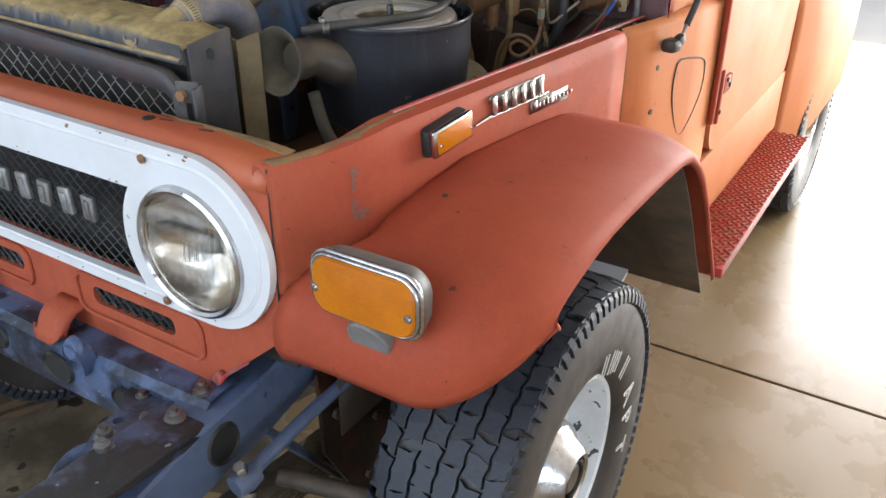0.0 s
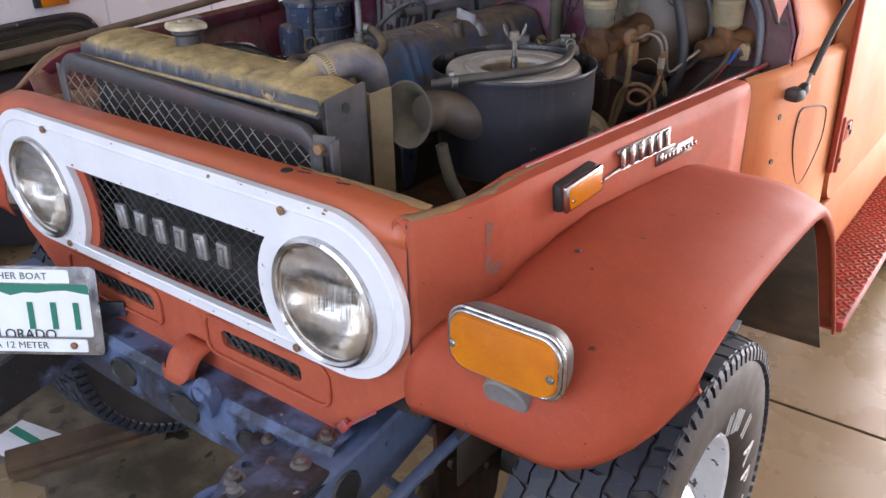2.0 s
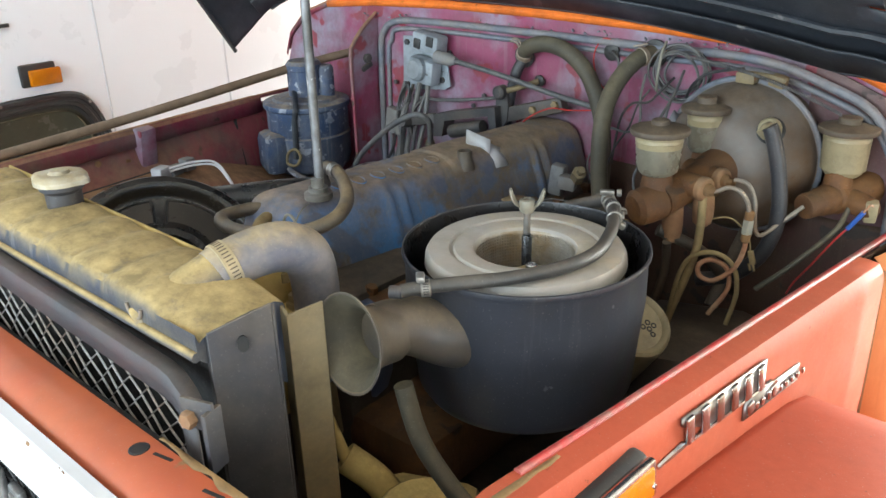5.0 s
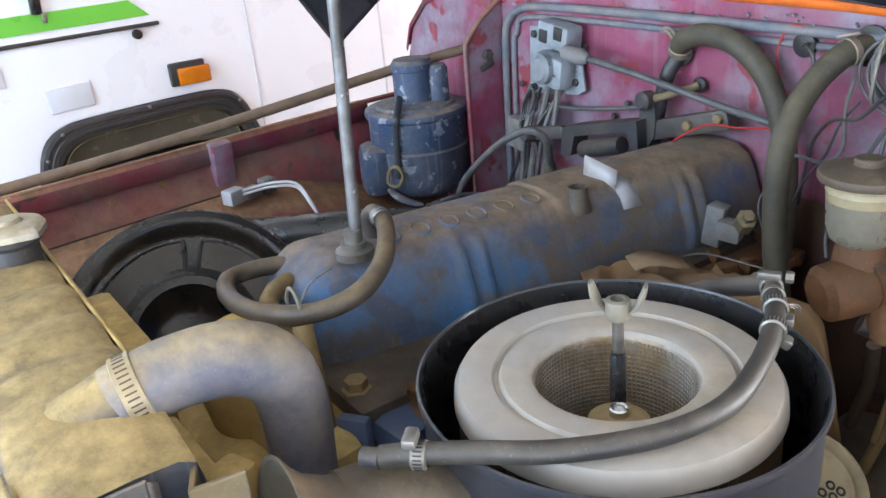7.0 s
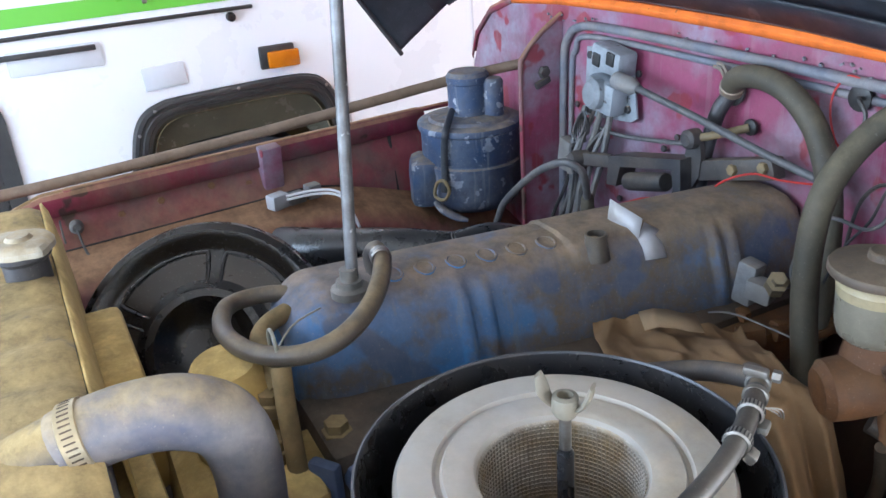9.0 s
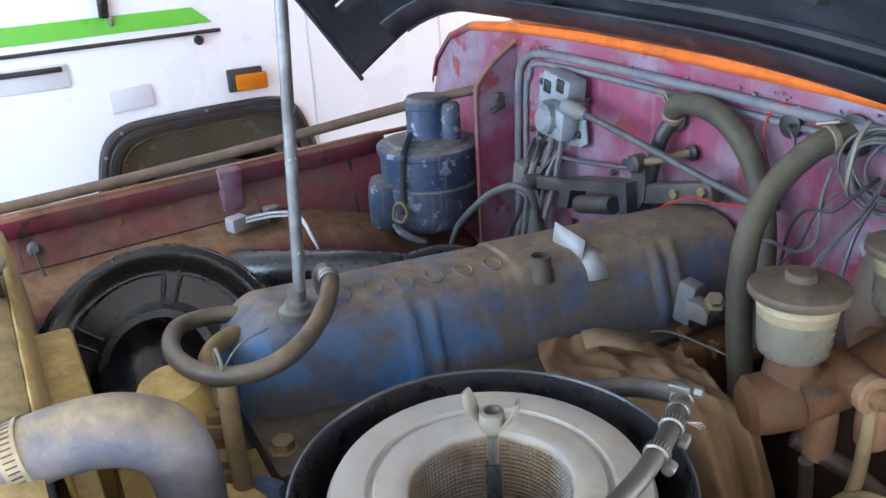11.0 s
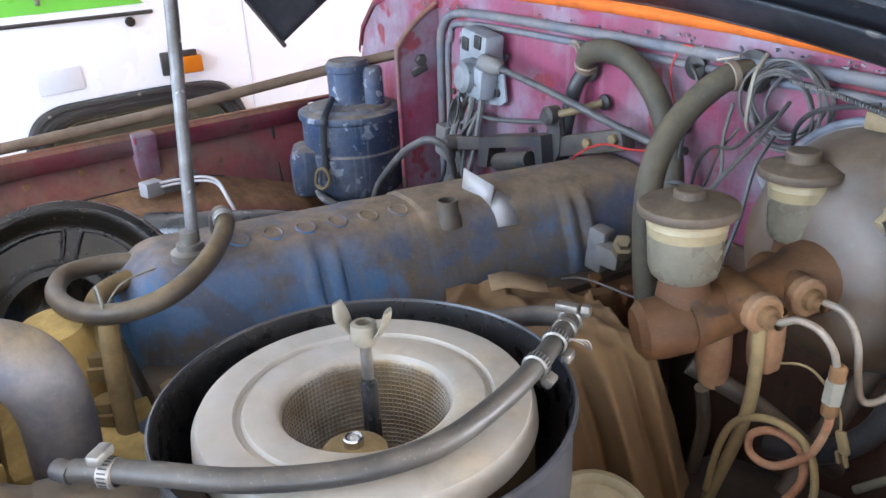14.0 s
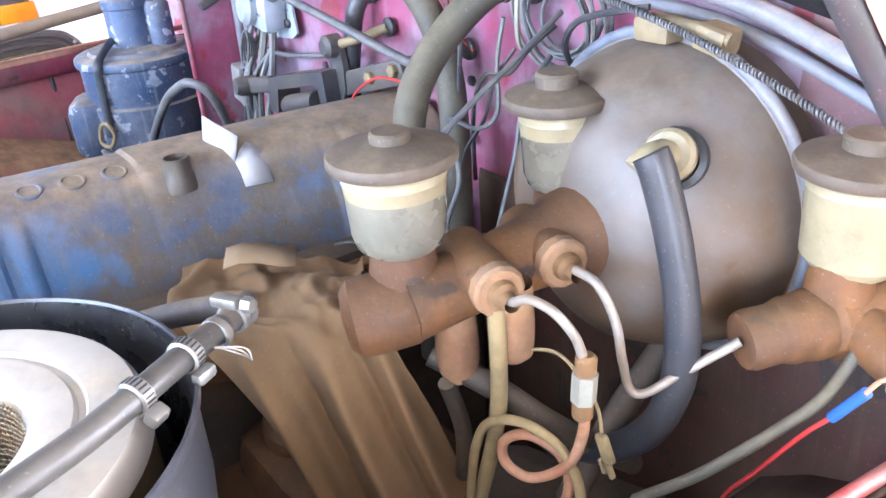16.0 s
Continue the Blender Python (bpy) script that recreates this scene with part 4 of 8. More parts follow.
# front wings
def wing(sx):
    prof = [(0.006, 0.772), (-0.002, 0.79), (-0.004, 0.812), (0.0, 0.838), (0.010, 0.862), (0.028, 0.886), (0.055, 0.908), (0.09, 0.926), (0.135, 0.940), (0.19, 0.949), (0.26, 0.955), (0.34, 0.957), (0.44, 0.956), (0.54, 0.953), (0.62, 0.948), (0.665, 0.937), (0.70, 0.915), (0.73, 0.883), (0.77, 0.835), (0.83, 0.755), (0.90, 0.655), (0.96, 0.572), (1.005, 0.510)]
    zoff = 0.03 if sx < 0 else 0.0
    n = 18
    rws = []
    for y, z in prof:
        if y < 0.2:
            root = 0.507 + 0.046 * min(max(y / 0.13, 0), 1)
        else:
            root = out_x(y) - 0.003 if y < 0.7 else 0.625 + (y - 0.7) * 0.26
        outer_x = 0.842
        row = []
        for k in range(n + 1):
            u = k / n
            x = root + (outer_x - root) * u
            fall = max(0, (x - 0.72) / 0.122)
            R = 0.14
            d = max(0, x - (outer_x - R))
            ease = max(0.0, 1 - y / 0.42) if y > 0 else 1.0
            back = (R - math.sqrt(max(R * R - d * d, 0))) * ease * ease * (3 - 2 * ease)
            foot = 0.772 + 0.082 * max(0, (x - 0.70) / 0.142) ** 2.2
            if y < 0.34:
                zz = foot + (z - 0.772) * (0.957 - foot) / (0.957 - 0.772)
            else:
                zz = z
            zz -= 0.030 * fall**2.4 * min(1, max(0, (z - 0.80) / 0.12))
            zz -= 0.045 * max(0, 1 - u * 3.2) ** 2 * max(0, 1 - abs(y - 0.14) / 0.16)
            row.append(Vector((sx * x, y + back, zz + zoff)))
        a, b = row[-1], row[-2]
        lip = min(1.0, 0.04 + len(rws) / 9)
        row.append(a + Vector((sx * 0.0015, 0, -0.012)) * lip)
        row.append(a + Vector((-sx * 0.004, 0, -0.020)) * lip)
        rws.append(row)
    p = B()
    sheet(p, rws)
    w = part("front_wing", p, M["paint_fender"], car, "dull red curved front wing", solid=0.003, offset=-1 if sx > 0 else -1, sharp=60)
    p = B()  # wheel house behind the arch
    rws = []
    for y, z in prof[8:]:
        rws.append([Vector((sx * x, y - 0.012, z - 0.05 + zoff)) for x in (0.46, 0.6, 0.72, 0.822)])
    sheet(p, rws)
    rws = [[Vector((sx * 0.47, y, z)) for z in (0.50, 0.72, 0.88)] for y in (0.16, 0.3, 0.6, 0.95)]
    sheet(p, rws)
    part("wheel_house", p, M["dark_cast"], w, "dark dirty wheel house", solid=0.003)
    return w


wing_l = wing(1)
wing(-1)
bm = B()
for x, y, z in ((0.633, 0.217, 0.9535), (0.69, 0.30, 0.955), (0.60, 0.38, 0.9555)):
    lathe(bm, [(0, 0.001), (0.004, 0.001), (0.005, 0.0)], 9, pose(x, y, z))
pieces("paint_chip", bm, M["ink"], wing_l)

# turn signal on the wing
def turn_signal(sx):
    c = Vector((sx * 0.660, 0.003, 0.919))
    hold = B()
    rws = []
    for dy, gx, gz in ((0.044, 0.052, 0.018), (0.038, 0.066, 0.030), (0.024, 0.0745, 0.0385), (0.008, 0.0785, 0.0425), (0.0, 0.0785, 0.0425)):
        rws.append([c + Vector((x, dy, z)) for x, z in rounded(-gx, -gz, gx, gz, min(gz, 0.028), 6)])
    sheet(hold, rws, closed=True)
    ts = part("turn_signal", hold, M["housing"], car, "amber rectangular turn signal in a chrome rim")
    p = B()
    for gx, gz, dy, r in ((0.0778, 0.0418, -0.002, 0.0034), (0.0750, 0.0390, -0.0072, 0.0026)):
        tube(p, [c + Vector((x, dy, z)) for x, z in rounded(-gx, -gz, gx, gz, 0.026, 6)], r, 8, 1, True)
    part("chrome_rim", p, M["chrome"], ts)
    p = B()
    rws = []
    for s, dy in ((1.0, -0.004), (0.985, -0.010), (0.95, -0.0130), (0.5, -0.0148), (0.02, -0.0152)):
        rws.append([c + Vector((x * s, dy, z * s)) for x, z in rounded(-0.0740, -0.0378, 0.0740, 0.0378, 0.024, 6)])
    sheet(p, rws, closed=True)
    part("lens", p, M["amber"], ts, "amber ribbed lens")
    p = B()
    for dx in (-0.0675, 0.0665):
        lathe(p, [(0, 0.003), (0.0030, 0.0028), (0.0042, 0.0008), (0.0058, 0.0006), (0.0058, 0)], 14, axis_to(c + Vector((dx, -0.0136, -0.006)), (0, -1, 0)))
    pieces("screw", p, M["chrome"], ts)
    p = B()
    lathe(p, [(0, 0.012), (0.028, 0.012), (0.031, 0.009), (0.031, -0.02)], 24, axis_to(c + Vector((0.001, 0.006, -0.062)), (0, -0.9, -0.35)))
    box(p, tuple(c + Vector((0, 0.04, -0.05))), (0.036, 0.03, 0.03), bev=0.008)
    part("foot", p, M["grey_box"], ts, "grey metal mounting foot")


turn_signal(1)


def side_marker():
    m = pose(out_x(0.2925), 0.2925, 1.010, 0, 0, -6.8) @ pose(0, 0, 0, 7, 0, 0)
    p = B()
    box(p, (0.003, 0, 0), (0.024, 0.094, 0.044), bev=0.008)
    bmesh.ops.transform(p, matrix=m, verts=p.verts[:])
    mk = part("side_marker", p, M["rubber_black"], car, "amber side marker in chrome frame on a black rubber base")
    p = B()
    box(p, (0.0175, 0.001, 0), (0.009, 0.089, 0.041), bev=0.0035)
    bmesh.ops.transform(p, matrix=m, verts=p.verts[:])
    part("chrome_frame", p, M["chrome"], mk)
    p = B()
    box(p, (0.0205, 0.002, 0), (0.008, 0.077, 0.033), bev=0.0035)
    bmesh.ops.transform(p, matrix=m, verts=p.verts[:])
    part("lens", p, M["amber"], mk)
    p = B()
    for dy in (-0.031, 0.037):
        lathe(p, [(0, 0.002), (0.0022, 0.0018), (0.0028, 0)], 10, m @ axis_to((0.0243, dy, -0.003), (1, 0, 0)))
    pieces("screw", p, M["chrome"], mk)


side_marker()
# two-line chrome badge, as plain blocks on thin backings
def on_side(y, z, out=0.0):
    return Vector((out_x(y) + out, y, z))


bm = B()
tube(bm, [on_side(0.366, 0.998, 0.003), on_side(0.388, 1.001, 0.003), on_side(0.405, 1.003, 0.003)], [0.0022, 0.003, 0.0035], 6, 3)
tube(bm, [on_side(0.405, 1.001, 0.003), on_side(0.48, 1.001, 0.003), on_side(0.565, 1.001, 0.003)], 0.0022, 6, 3)
badge = part("side_badge", bm, M["chrome"], car, "chrome side badge in two lines")
bm = B()
sheet(bm, [[on_side(y, z, 0.0025) for z in (1.001 + max(0, 0.412 - y) * 2, 1.034)] for y in (0.400, 0.45, 0.5, 0.55)])
sheet(bm, [[on_side(y, z, 0.0025) for z in (0.975, 0.997)] for y in (0.515, 0.56, 0.60, 0.628)])
part("backing", bm, M["steel"], badge, "dull grey badge backing", solid=0.002)
bm = B()
for k in range(6):
    y = 0.411 + 0.0255 * k
    box(bm, tuple(on_side(y, 1.0175, 0.005)), (0.005, 0.0115, 0.031), (10, 0, -6.8), bev=0.002)
for k, (w, h) in enumerate(((0.016, 0.018), (0.008, 0.011), (0.008, 0.011), (0.008, 0.015), (0.018, 0.020), (0.007, 0.010), (0.007, 0.010), (0.007, 0.010), (0.007, 0.010), (0.006, 0.010))):
    y = 0.524 + 0.0122 * k
    box(bm, tuple(on_side(y, 0.982 + h / 3, 0.005)), (0.004, w * 0.72, h * 0.8), (16, 0, -6.8), bev=0.0015)
pieces("badge_block", bm, M["chrome"], badge)

# scuttle, doors and the body behind
def arch_profile(k, drop=0.0, inset=0.0):
    """Outline of the scuttle from one flank over the top to the other, k from 0 to 1."""
    right = [(-0.705, 0.60), (-0.705, 1.06), (-0.698, 1.14), (-0.672, 1.20), (-0.62, 1.245), (-0.54, 1.272), (-0.40, 1.283), (-0.2, 1.288), (0.0, 1.286)]
    left = [(0.2, 1.280), (0.40, 1.268), (0.52, 1.248), (0.60, 1.216), (0.652, 1.17), (0.672, 1.11), (0.668, 1.03), (0.664, 0.60)]
    pts = right + left
    f = k * (len(pts) - 1)
    i = min(int(f), len(pts) - 2)
    a, b = pts[i], pts[i + 1]
    x, z = a[0] + (b[0] - a[0]) * (f - i), a[1] + (b[1] - a[1]) * (f - i)
    return x * (1 - inset), z - drop


bm = B()
rows = [[Vector((x, y, z)) for x, z in (arch_profile(k / 64, inset=i) for k in range(65))] for y, i in ((1.012, 0.004), (1.02, 0.0), (1.25, -0.02))]
sheet(bm, rows)
scuttle = part("scuttle", bm, M["paint_orange"], car, "pale orange scuttle panel", solid=0.003)
bm = B()  # orange front edge of the scuttle
rows = []
for k in range(9, 60):
    x, z = arch_profile(k / 64)
    rows.append([Vector((x, y, z + dz)) for y, dz in ((0.992, -0.006), (0.990, 0.002), (0.994, 0.007), (1.004, 0.008), (1.016, 0.004))])
sheet(bm, rows[11:42])
part("scuttle_lip", bm, M["orange_trim"], scuttle, "bright orange scuttle edge", solid=0.002)
for foot_rows in (rows[:12], rows[41:]):
    bm = B()
    sheet(bm, foot_rows)
    part("lip_foot", bm, M["apron"] if foot_rows[0][0].x < 0 else M["paint_fender"], scuttle, "dark red foot of the scuttle edge", solid=0.002)

bm = B()  # flank ahead of the door
rows = []
for y, x in ((0.843, 0.642), (0.95, 0.668), (1.1, 0.695), (1.238, 0.712)):
    top_z = 1.046 if y < 1.0 else 1.05
    low = 0.80 if y < 0.9 else 0.66 if y < 1.0 else 0.54
    rows.append([Vector((x - 0.012, y, top_z + 0.004)), Vector((x, y, top_z - 0.012)), Vector((x + 0.002, y, 0.9)), Vector((x + 0.003, y, (0.9 + low) / 2)), Vector((x + 0.002, y, low))])
sheet(bm, rows)
flank = part("cowl_side", bm, M["paint_orange"], car, "pale orange cowl side panel with a vent outline", solid=0.003)
bm = B()
vent = [(1.032, 0.935), (1.055, 0.952), (1.15, 0.942), (1.205, 0.928), (1.218, 0.905), (1.215, 0.86), (1.18, 0.82), (1.13, 0.784), (1.10, 0.779), (1.075, 0.80), (1.045, 0.845), (1.028, 0.89)]
tube(bm, [(0.6925 + 0.15 * (y - 1.07) if y < 1.1 else 0.6985 + 0.123 * (y - 1.1), y, z) for y, z in [(1.028 + (q - 1.028) * 0.78, w) for q, w in vent]], 0.0019, 6, 2, True)
part("vent_outline", bm, M["ink"], flank)
bm = B()
for y, x, z in ((0.955, 0.672, 0.955), (0.945, 0.672, 0.866)):
    lathe(bm, [(0, 0.001), (0.006, 0.001), (0.006, -0.002)], 10, axis_to((x, y, z), (1, -0.2, 0)))
pieces("hole", bm, M["ink"], flank)
part("flank_seam", tube(B(), [(0.6425, 0.841, 1.035), (0.6445, 0.841, 0.9), (0.6445, 0.841, 0.78)], 0.003, 6, 2), M["rust"], flank)

bm = B()
box(bm, (0.692, 0.960, 1.002), (0.032, 0.036, 0.026), (0, 0, -12), bev=0.008)
box(bm, (0.702, 0.974, 1.010), (0.018, 0.024, 0.022), (20, 0, -12), bev=0.006)
aerial = part("aerial", bm, M["rubber_black"], car, "black whip aerial on a stubby base")
bm = B()
tube(bm, [(0.705, 0.976, 1.016), (0.708, 0.990, 1.040)], 0.0035, 8)
part("ferrule", bm, M["steel"], aerial)
bm = B()
tube(bm, [(0.708, 0.990, 1.038), (0.722, 1.055, 1.125), (0.742, 1.145, 1.205), (0.762, 1.235, 1.275), (0.782, 1.32, 1.35)], [0.0068, 0.0066, 0.0058, 0.004, 0.0025], 8, 4)
part("mast", bm, M["rubber_black"], aerial)


def door(y0, y1):
    p = B()
    sh = [(0.700, 0.70), (0.722, 0.655), (0.80, 0.622)]
    outline = [(y0, 1.9), (y0, 0.74)] + [(y0 + 0.01, 0.705), (y0 + 0.03, 0.685), (y0 + 0.07, 0.672)] + [(y1 - 0.05, 0.672), (y1 - 0.02, 0.69), (y1, 0.73), (y1, 1.9)]
    plate(p, outline, [rounded(y0 + 0.07, 1.22, y1 - 0.05, 1.84, 0.04)], 0.04, pose(0.724, 0, 0, 90, 0, 90))
    # The door's pale colour carries the glare that falls on it.
    d = part("door", p, M["paint_orange"], car, "orange front door with glare put into its colour")
    p = B()
    box(p, (0.7235, y0 - 0.006, 1.3), (0.012, 0.016, 1.08), bev=0.003)
    part("door_edge", p, M["paint_fender"], d, "dark red door edge strip")
    p = B()
    box(p, (0.728, y0 + 0.03, 0.815), (0.008, 0.014, 0.13), bev=0.003)
    box(p, (0.728, y0 + 0.075, 0.838), (0.006, 0.06, 0.04), bev=0.006)
    h = part("hinge", p, M["paint"], d)
    p = B()
    for dy, dz in ((0.062, 0.03), (0.088, 0.012), (0.03, -0.04)):
        bolt(p, (0.731, y0 + dy, 0.82 + dz), (1, 0, 0), 0.006, 0.004)
    pieces("bolt", p, M["ink"], h)
    return d


door(1.25, 2.12)
bm = B()
box(bm, (0.705, 1.70, 0.575), (0.04, 1.16, 0.195), bev=0.006)
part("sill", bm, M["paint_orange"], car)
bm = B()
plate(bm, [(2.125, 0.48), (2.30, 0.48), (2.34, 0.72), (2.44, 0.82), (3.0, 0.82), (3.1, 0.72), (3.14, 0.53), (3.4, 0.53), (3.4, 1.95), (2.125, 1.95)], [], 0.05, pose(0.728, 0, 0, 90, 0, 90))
rear = part("rear_body", bm, M["paint_orange"], car, "pale orange rear body side")
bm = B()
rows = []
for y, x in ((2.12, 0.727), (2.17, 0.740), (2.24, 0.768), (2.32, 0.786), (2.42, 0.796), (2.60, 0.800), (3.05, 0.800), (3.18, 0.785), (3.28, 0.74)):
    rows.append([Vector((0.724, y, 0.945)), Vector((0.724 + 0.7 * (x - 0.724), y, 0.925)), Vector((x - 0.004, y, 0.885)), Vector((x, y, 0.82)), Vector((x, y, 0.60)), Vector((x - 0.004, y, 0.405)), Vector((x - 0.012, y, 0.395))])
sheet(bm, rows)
part("rear_wing", bm, M["paint_orange"], car, "pale orange rear wing", solid=0.003, sharp=60)
bm = B()
box(bm, (0, 2.3, 1.92), (1.4, 2.2, 0.06), bev=0.02)
box(bm, (-0.71, 2.3, 1.25), (0.04, 2.2, 1.4))
part("roof_and_far_side", bm, M["paint"], car)
bm = B()  # windscreen frame behind the bonnet
for x0, x1, z0, z1 in ((-0.72, 0.72, 1.28, 1.36), (-0.72, 0.72, 1.84, 1.92), (-0.72, -0.64, 1.36, 1.84), (0.64, 0.72, 1.36, 1.84)):
    box(bm, ((x0 + x1) / 2, 1.21 + (z0 - 1.2) * 0.05, (z0 + z1) / 2), (x1 - x0, 0.04, z1 - z0), bev=0.008)
part("windscreen_frame", bm, M["paint_fender"], car, "red windscreen frame")
bm = B()
box(bm, (0, 1.3, 0.95), (1.36, 0.02, 0.72))
part("dash_panel", bm, M["black"], car)

# running board
bm = B()
box(bm, (0.785, 1.563, 0.478), (0.122, 0.99, 0.026), bev=0.004)
board = part("running_board", bm, M["red_lens"], car, "red diamond-plate running board")
bm = B()
for i in range(10):
    for j in range(49):
        x, y = 0.733 + 0.0115 * i, 1.078 + 0.0200 * j + (0.010 if i % 2 else 0)
        a = radians(40 if (i + j) % 2 else -40)
        ca, sa, nx, ny = math.cos(a) * 0.0090, math.sin(a) * 0.0090, -math.sin(a) * 0.0030, math.cos(a) * 0.0030
        foot = [bm.verts.new((x + du * ca + dv * nx, y + du * sa + dv * ny, 0.4912)) for du, dv in ((1, 0), (0.3, 1), (-0.3, 1), (-1, 0), (-0.3, -1), (0.3, -1))]
        crown = [bm.verts.new((x + du * ca, y + du * sa, 0.4955)) for du in (0.55, -0.55)]
        for q in ((0, 1, 6), (1, 2, 7, 6), (2, 3, 7), (3, 4, 7), (4, 5, 6, 7), (5, 0, 6)):
            bm.faces.new([(foot + crown)[k] for k in q])
part("tread_lug", bm, M["paint"], board, "raised diamond tread", kind="stuff")
bm = B()
box(bm, (0.60, 1.2, 0.45), (0.30, 0.05, 0.04))
box(bm, (0.60, 1.9, 0.45), (0.30, 0.05, 0.04))
pieces("board_bracket", bm, M["frame_blue"], board)


# Plain pale panel between wing and tyre.
bm = B()
plate(bm, [(0.534, 0.394), (0.600, 0.540), (0.685, 0.553), (0.628, 0.393)], [], 0.03, pose(0, 0.98, 0) @ FRONT)
part("pale_panel", bm, M["van_grey"], car, "pale grey panel behind the wheel")


# wheels
def wheel(cx, cy, cz=0.365):
    w = new("wheel")
    w.parent = car
    w.matrix_parent_inverse = car.matrix_basis.inverted()
    w.location = (cx, cy, cz)
    tagged(w, "white steel wheel with an all-terrain tyre and chrome hub")
    R, half = 0.352, 0.098
    ax = axis_to((cx, cy, cz), (1, 0, 0))
    p = B()
    lathe(p, [(0.185, 0.078), (0.200, 0.097), (0.23, 0.107), (0.262, 0.110), (0.315, 0.108), (0.338, 0.102), (R, half - 0.006), (R + 0.001, 0.05), (R + 0.002, 0), (R + 0.001, -0.05), (R, -half + 0.006), (0.338, -0.102), (0.285, -0.112), (0.23, -0.107), (0.185, -0.078)], 72, ax)
    tyre = part("tyre", p, M["tyre_side"], w, "black all-terrain tyre with outlined white letters")
    p = B()
    n = 62
    lanes = [(-0.105, -0.0735, 0.35), (-0.0720, -0.0372, -0.25), (-0.0355, -0.0009, 0.2), (0.0009, 0.0355, -0.2), (0.0372, 0.0720, 0.25), (0.0735, 0.105, -0.35)]
    for li, (w0, w1, skew) in enumerate(lanes):
        for k in range(n):
            a = TAU * (k + (0.5 if li % 2 else 0) + 0.13 * math.sin(k * 2.1 + li)) / n
            da = TAU / n * 0.955
            sk, zig = skew * 0.04, 0.013 * (1 if (k + li) % 2 else -1)
            wm = (w0 + w1) / 2 + 0.006 * math.sin(k * 1.3 + li)
            ring = [(w0, a - sk), (wm, a + zig), (w1, a + sk), (w1 - 0.003, a + da * 0.5 + sk), (w1, a + da + sk), (wm, a + da + zig), (w0, a + da - sk), (w0 + 0.004, a + da * 0.5 - sk)]
            topv, botv = [], []
            for wv, aa in ring:
                rr = R + 0.0115 - 0.16 * max(0, abs(wv) - 0.062) - 0.0012 * ((k * 7 + li * 3) % 3)
                topv.append(p.verts.new(ax @ Vector((rr * math.cos(aa), rr * math.sin(aa), wv))))
                botv.append(p.verts.new(ax @ Vector(((R - 0.004) * math.cos(aa), (R - 0.004) * math.sin(aa), wv))))
            p.faces.new(topv)
            for i in range(8):
                j = (i + 1) % 8
                p.faces.new((topv[i], topv[j], botv[j], botv[i]))
    for k in range(88):  # shoulder lugs
        for s in (-1, 1):
            a, da = TAU * k / 88, TAU / 88 * 0.6
            pts = [(0.100, R + 0.006), (0.108, R - 0.006), (0.111, R - 0.022), (0.104, R - 0.026), (0.094, R - 0.004)]
            ra = [p.verts.new(ax @ Vector((r * math.cos(a), r * math.sin(a), s * wv))) for wv, r in pts]
            rb = [p.verts.new(ax @ Vector((r * math.cos(a + da), r * math.sin(a + da), s * wv))) for wv, r in pts]
            for i in range(4):
                p.faces.new((ra[i], ra[i + 1], rb[i + 1], rb[i]))
            p.faces.new(ra)
            p.faces.new(rb)
    part("tread", p, M["tyre"], tyre, "blocky tyre tread", kind="stuff", sharp=20)
    p = B()
    lathe(p, [(0.192, 0.084), (0.187, 0.090), (0.181, 0.086), (0.177, 0.070), (0.170, 0.03), (0.162, 0.012), (0.145, 0.022), (0.115, 0.034), (0.09, 0.03), (0.088, 0.0)], 48, ax)
    rim_ = part("rim", p, M["white_wheel"], w, "chipped white painted steel rim")
    p = B()
    lathe(p, [(0.092, 0.028), (0.093, 0.05), (0.088, 0.064), (0.07, 0.078), (0.058, 0.098), (0.05, 0.104), (0.044, 0.10), (0.044, 0.07), (0, 0.07)], 40, ax)
    part("hub_cap", p, M["chrome"], w, "chrome hub ring")
    p = B()
    lathe(p, [(0.030, 0.06), (0.030, 0.092), (0.024, 0.098), (0, 0.098)], 24, ax)
    part("hub_end", p, M["dark_cast"], w)
    p = B()
    for k in range(8):
        a = TAU * (k + 0.5) / 8
        c = ax @ Vector((0.152 * math.cos(a), 0.152 * math.sin(a), 0.0175))
        lathe(p, [(0, 0.003), (0.013, 0.003), (0.013, -0.004)], 14, axis_to(c, (1, 0, 0)))
    pieces("rim_slot", p, M["ink"], rim_)
    return w, tyre


wheel_fl, tyre_fl = wheel(0.688, 0.406)
for ch, ang in (("A", 14), ("P", -3), ("T", -20)):
    a = radians(ang)
    rr = 0.222
    wt = Vector((0.688 + 0.1115, 0.406 + rr * math.cos(a), 0.365 + rr * math.sin(a)))
    tang = Vector((0, math.sin(a), -math.cos(a)))
    rad = Vector((0, math.cos(a), math.sin(a)))
    mm = Matrix.Translation(wt) @ Matrix((tang, rad, tang.cross(rad))).transposed().to_4x4()
    words("letter", ch, mm @ Matrix.Diagonal((1, 1.15, 1, 1)), 0.062, M["letter"], tyre_fl, 0.0008, outline=True)
bm = B()  # worn strokes further up the sidewall
for ang, ln in ((40, 0.05), (57, 0.04), (64, 0.045), (74, 0.04)):
    a = radians(ang)
    for off in (-0.012, 0.012):
        box(bm, (0.688 + 0.1115, 0.406 + 0.222 * math.cos(a) - off * math.sin(a) * 0.6, 0.365 + 0.222 * math.sin(a) + off * math.cos(a) * 0.6), (0.0018, ln, 0.0022), (ang - 14, 0, 0), bev=0.0006)
pieces("letter_stroke", bm, M["letter"], tyre_fl)
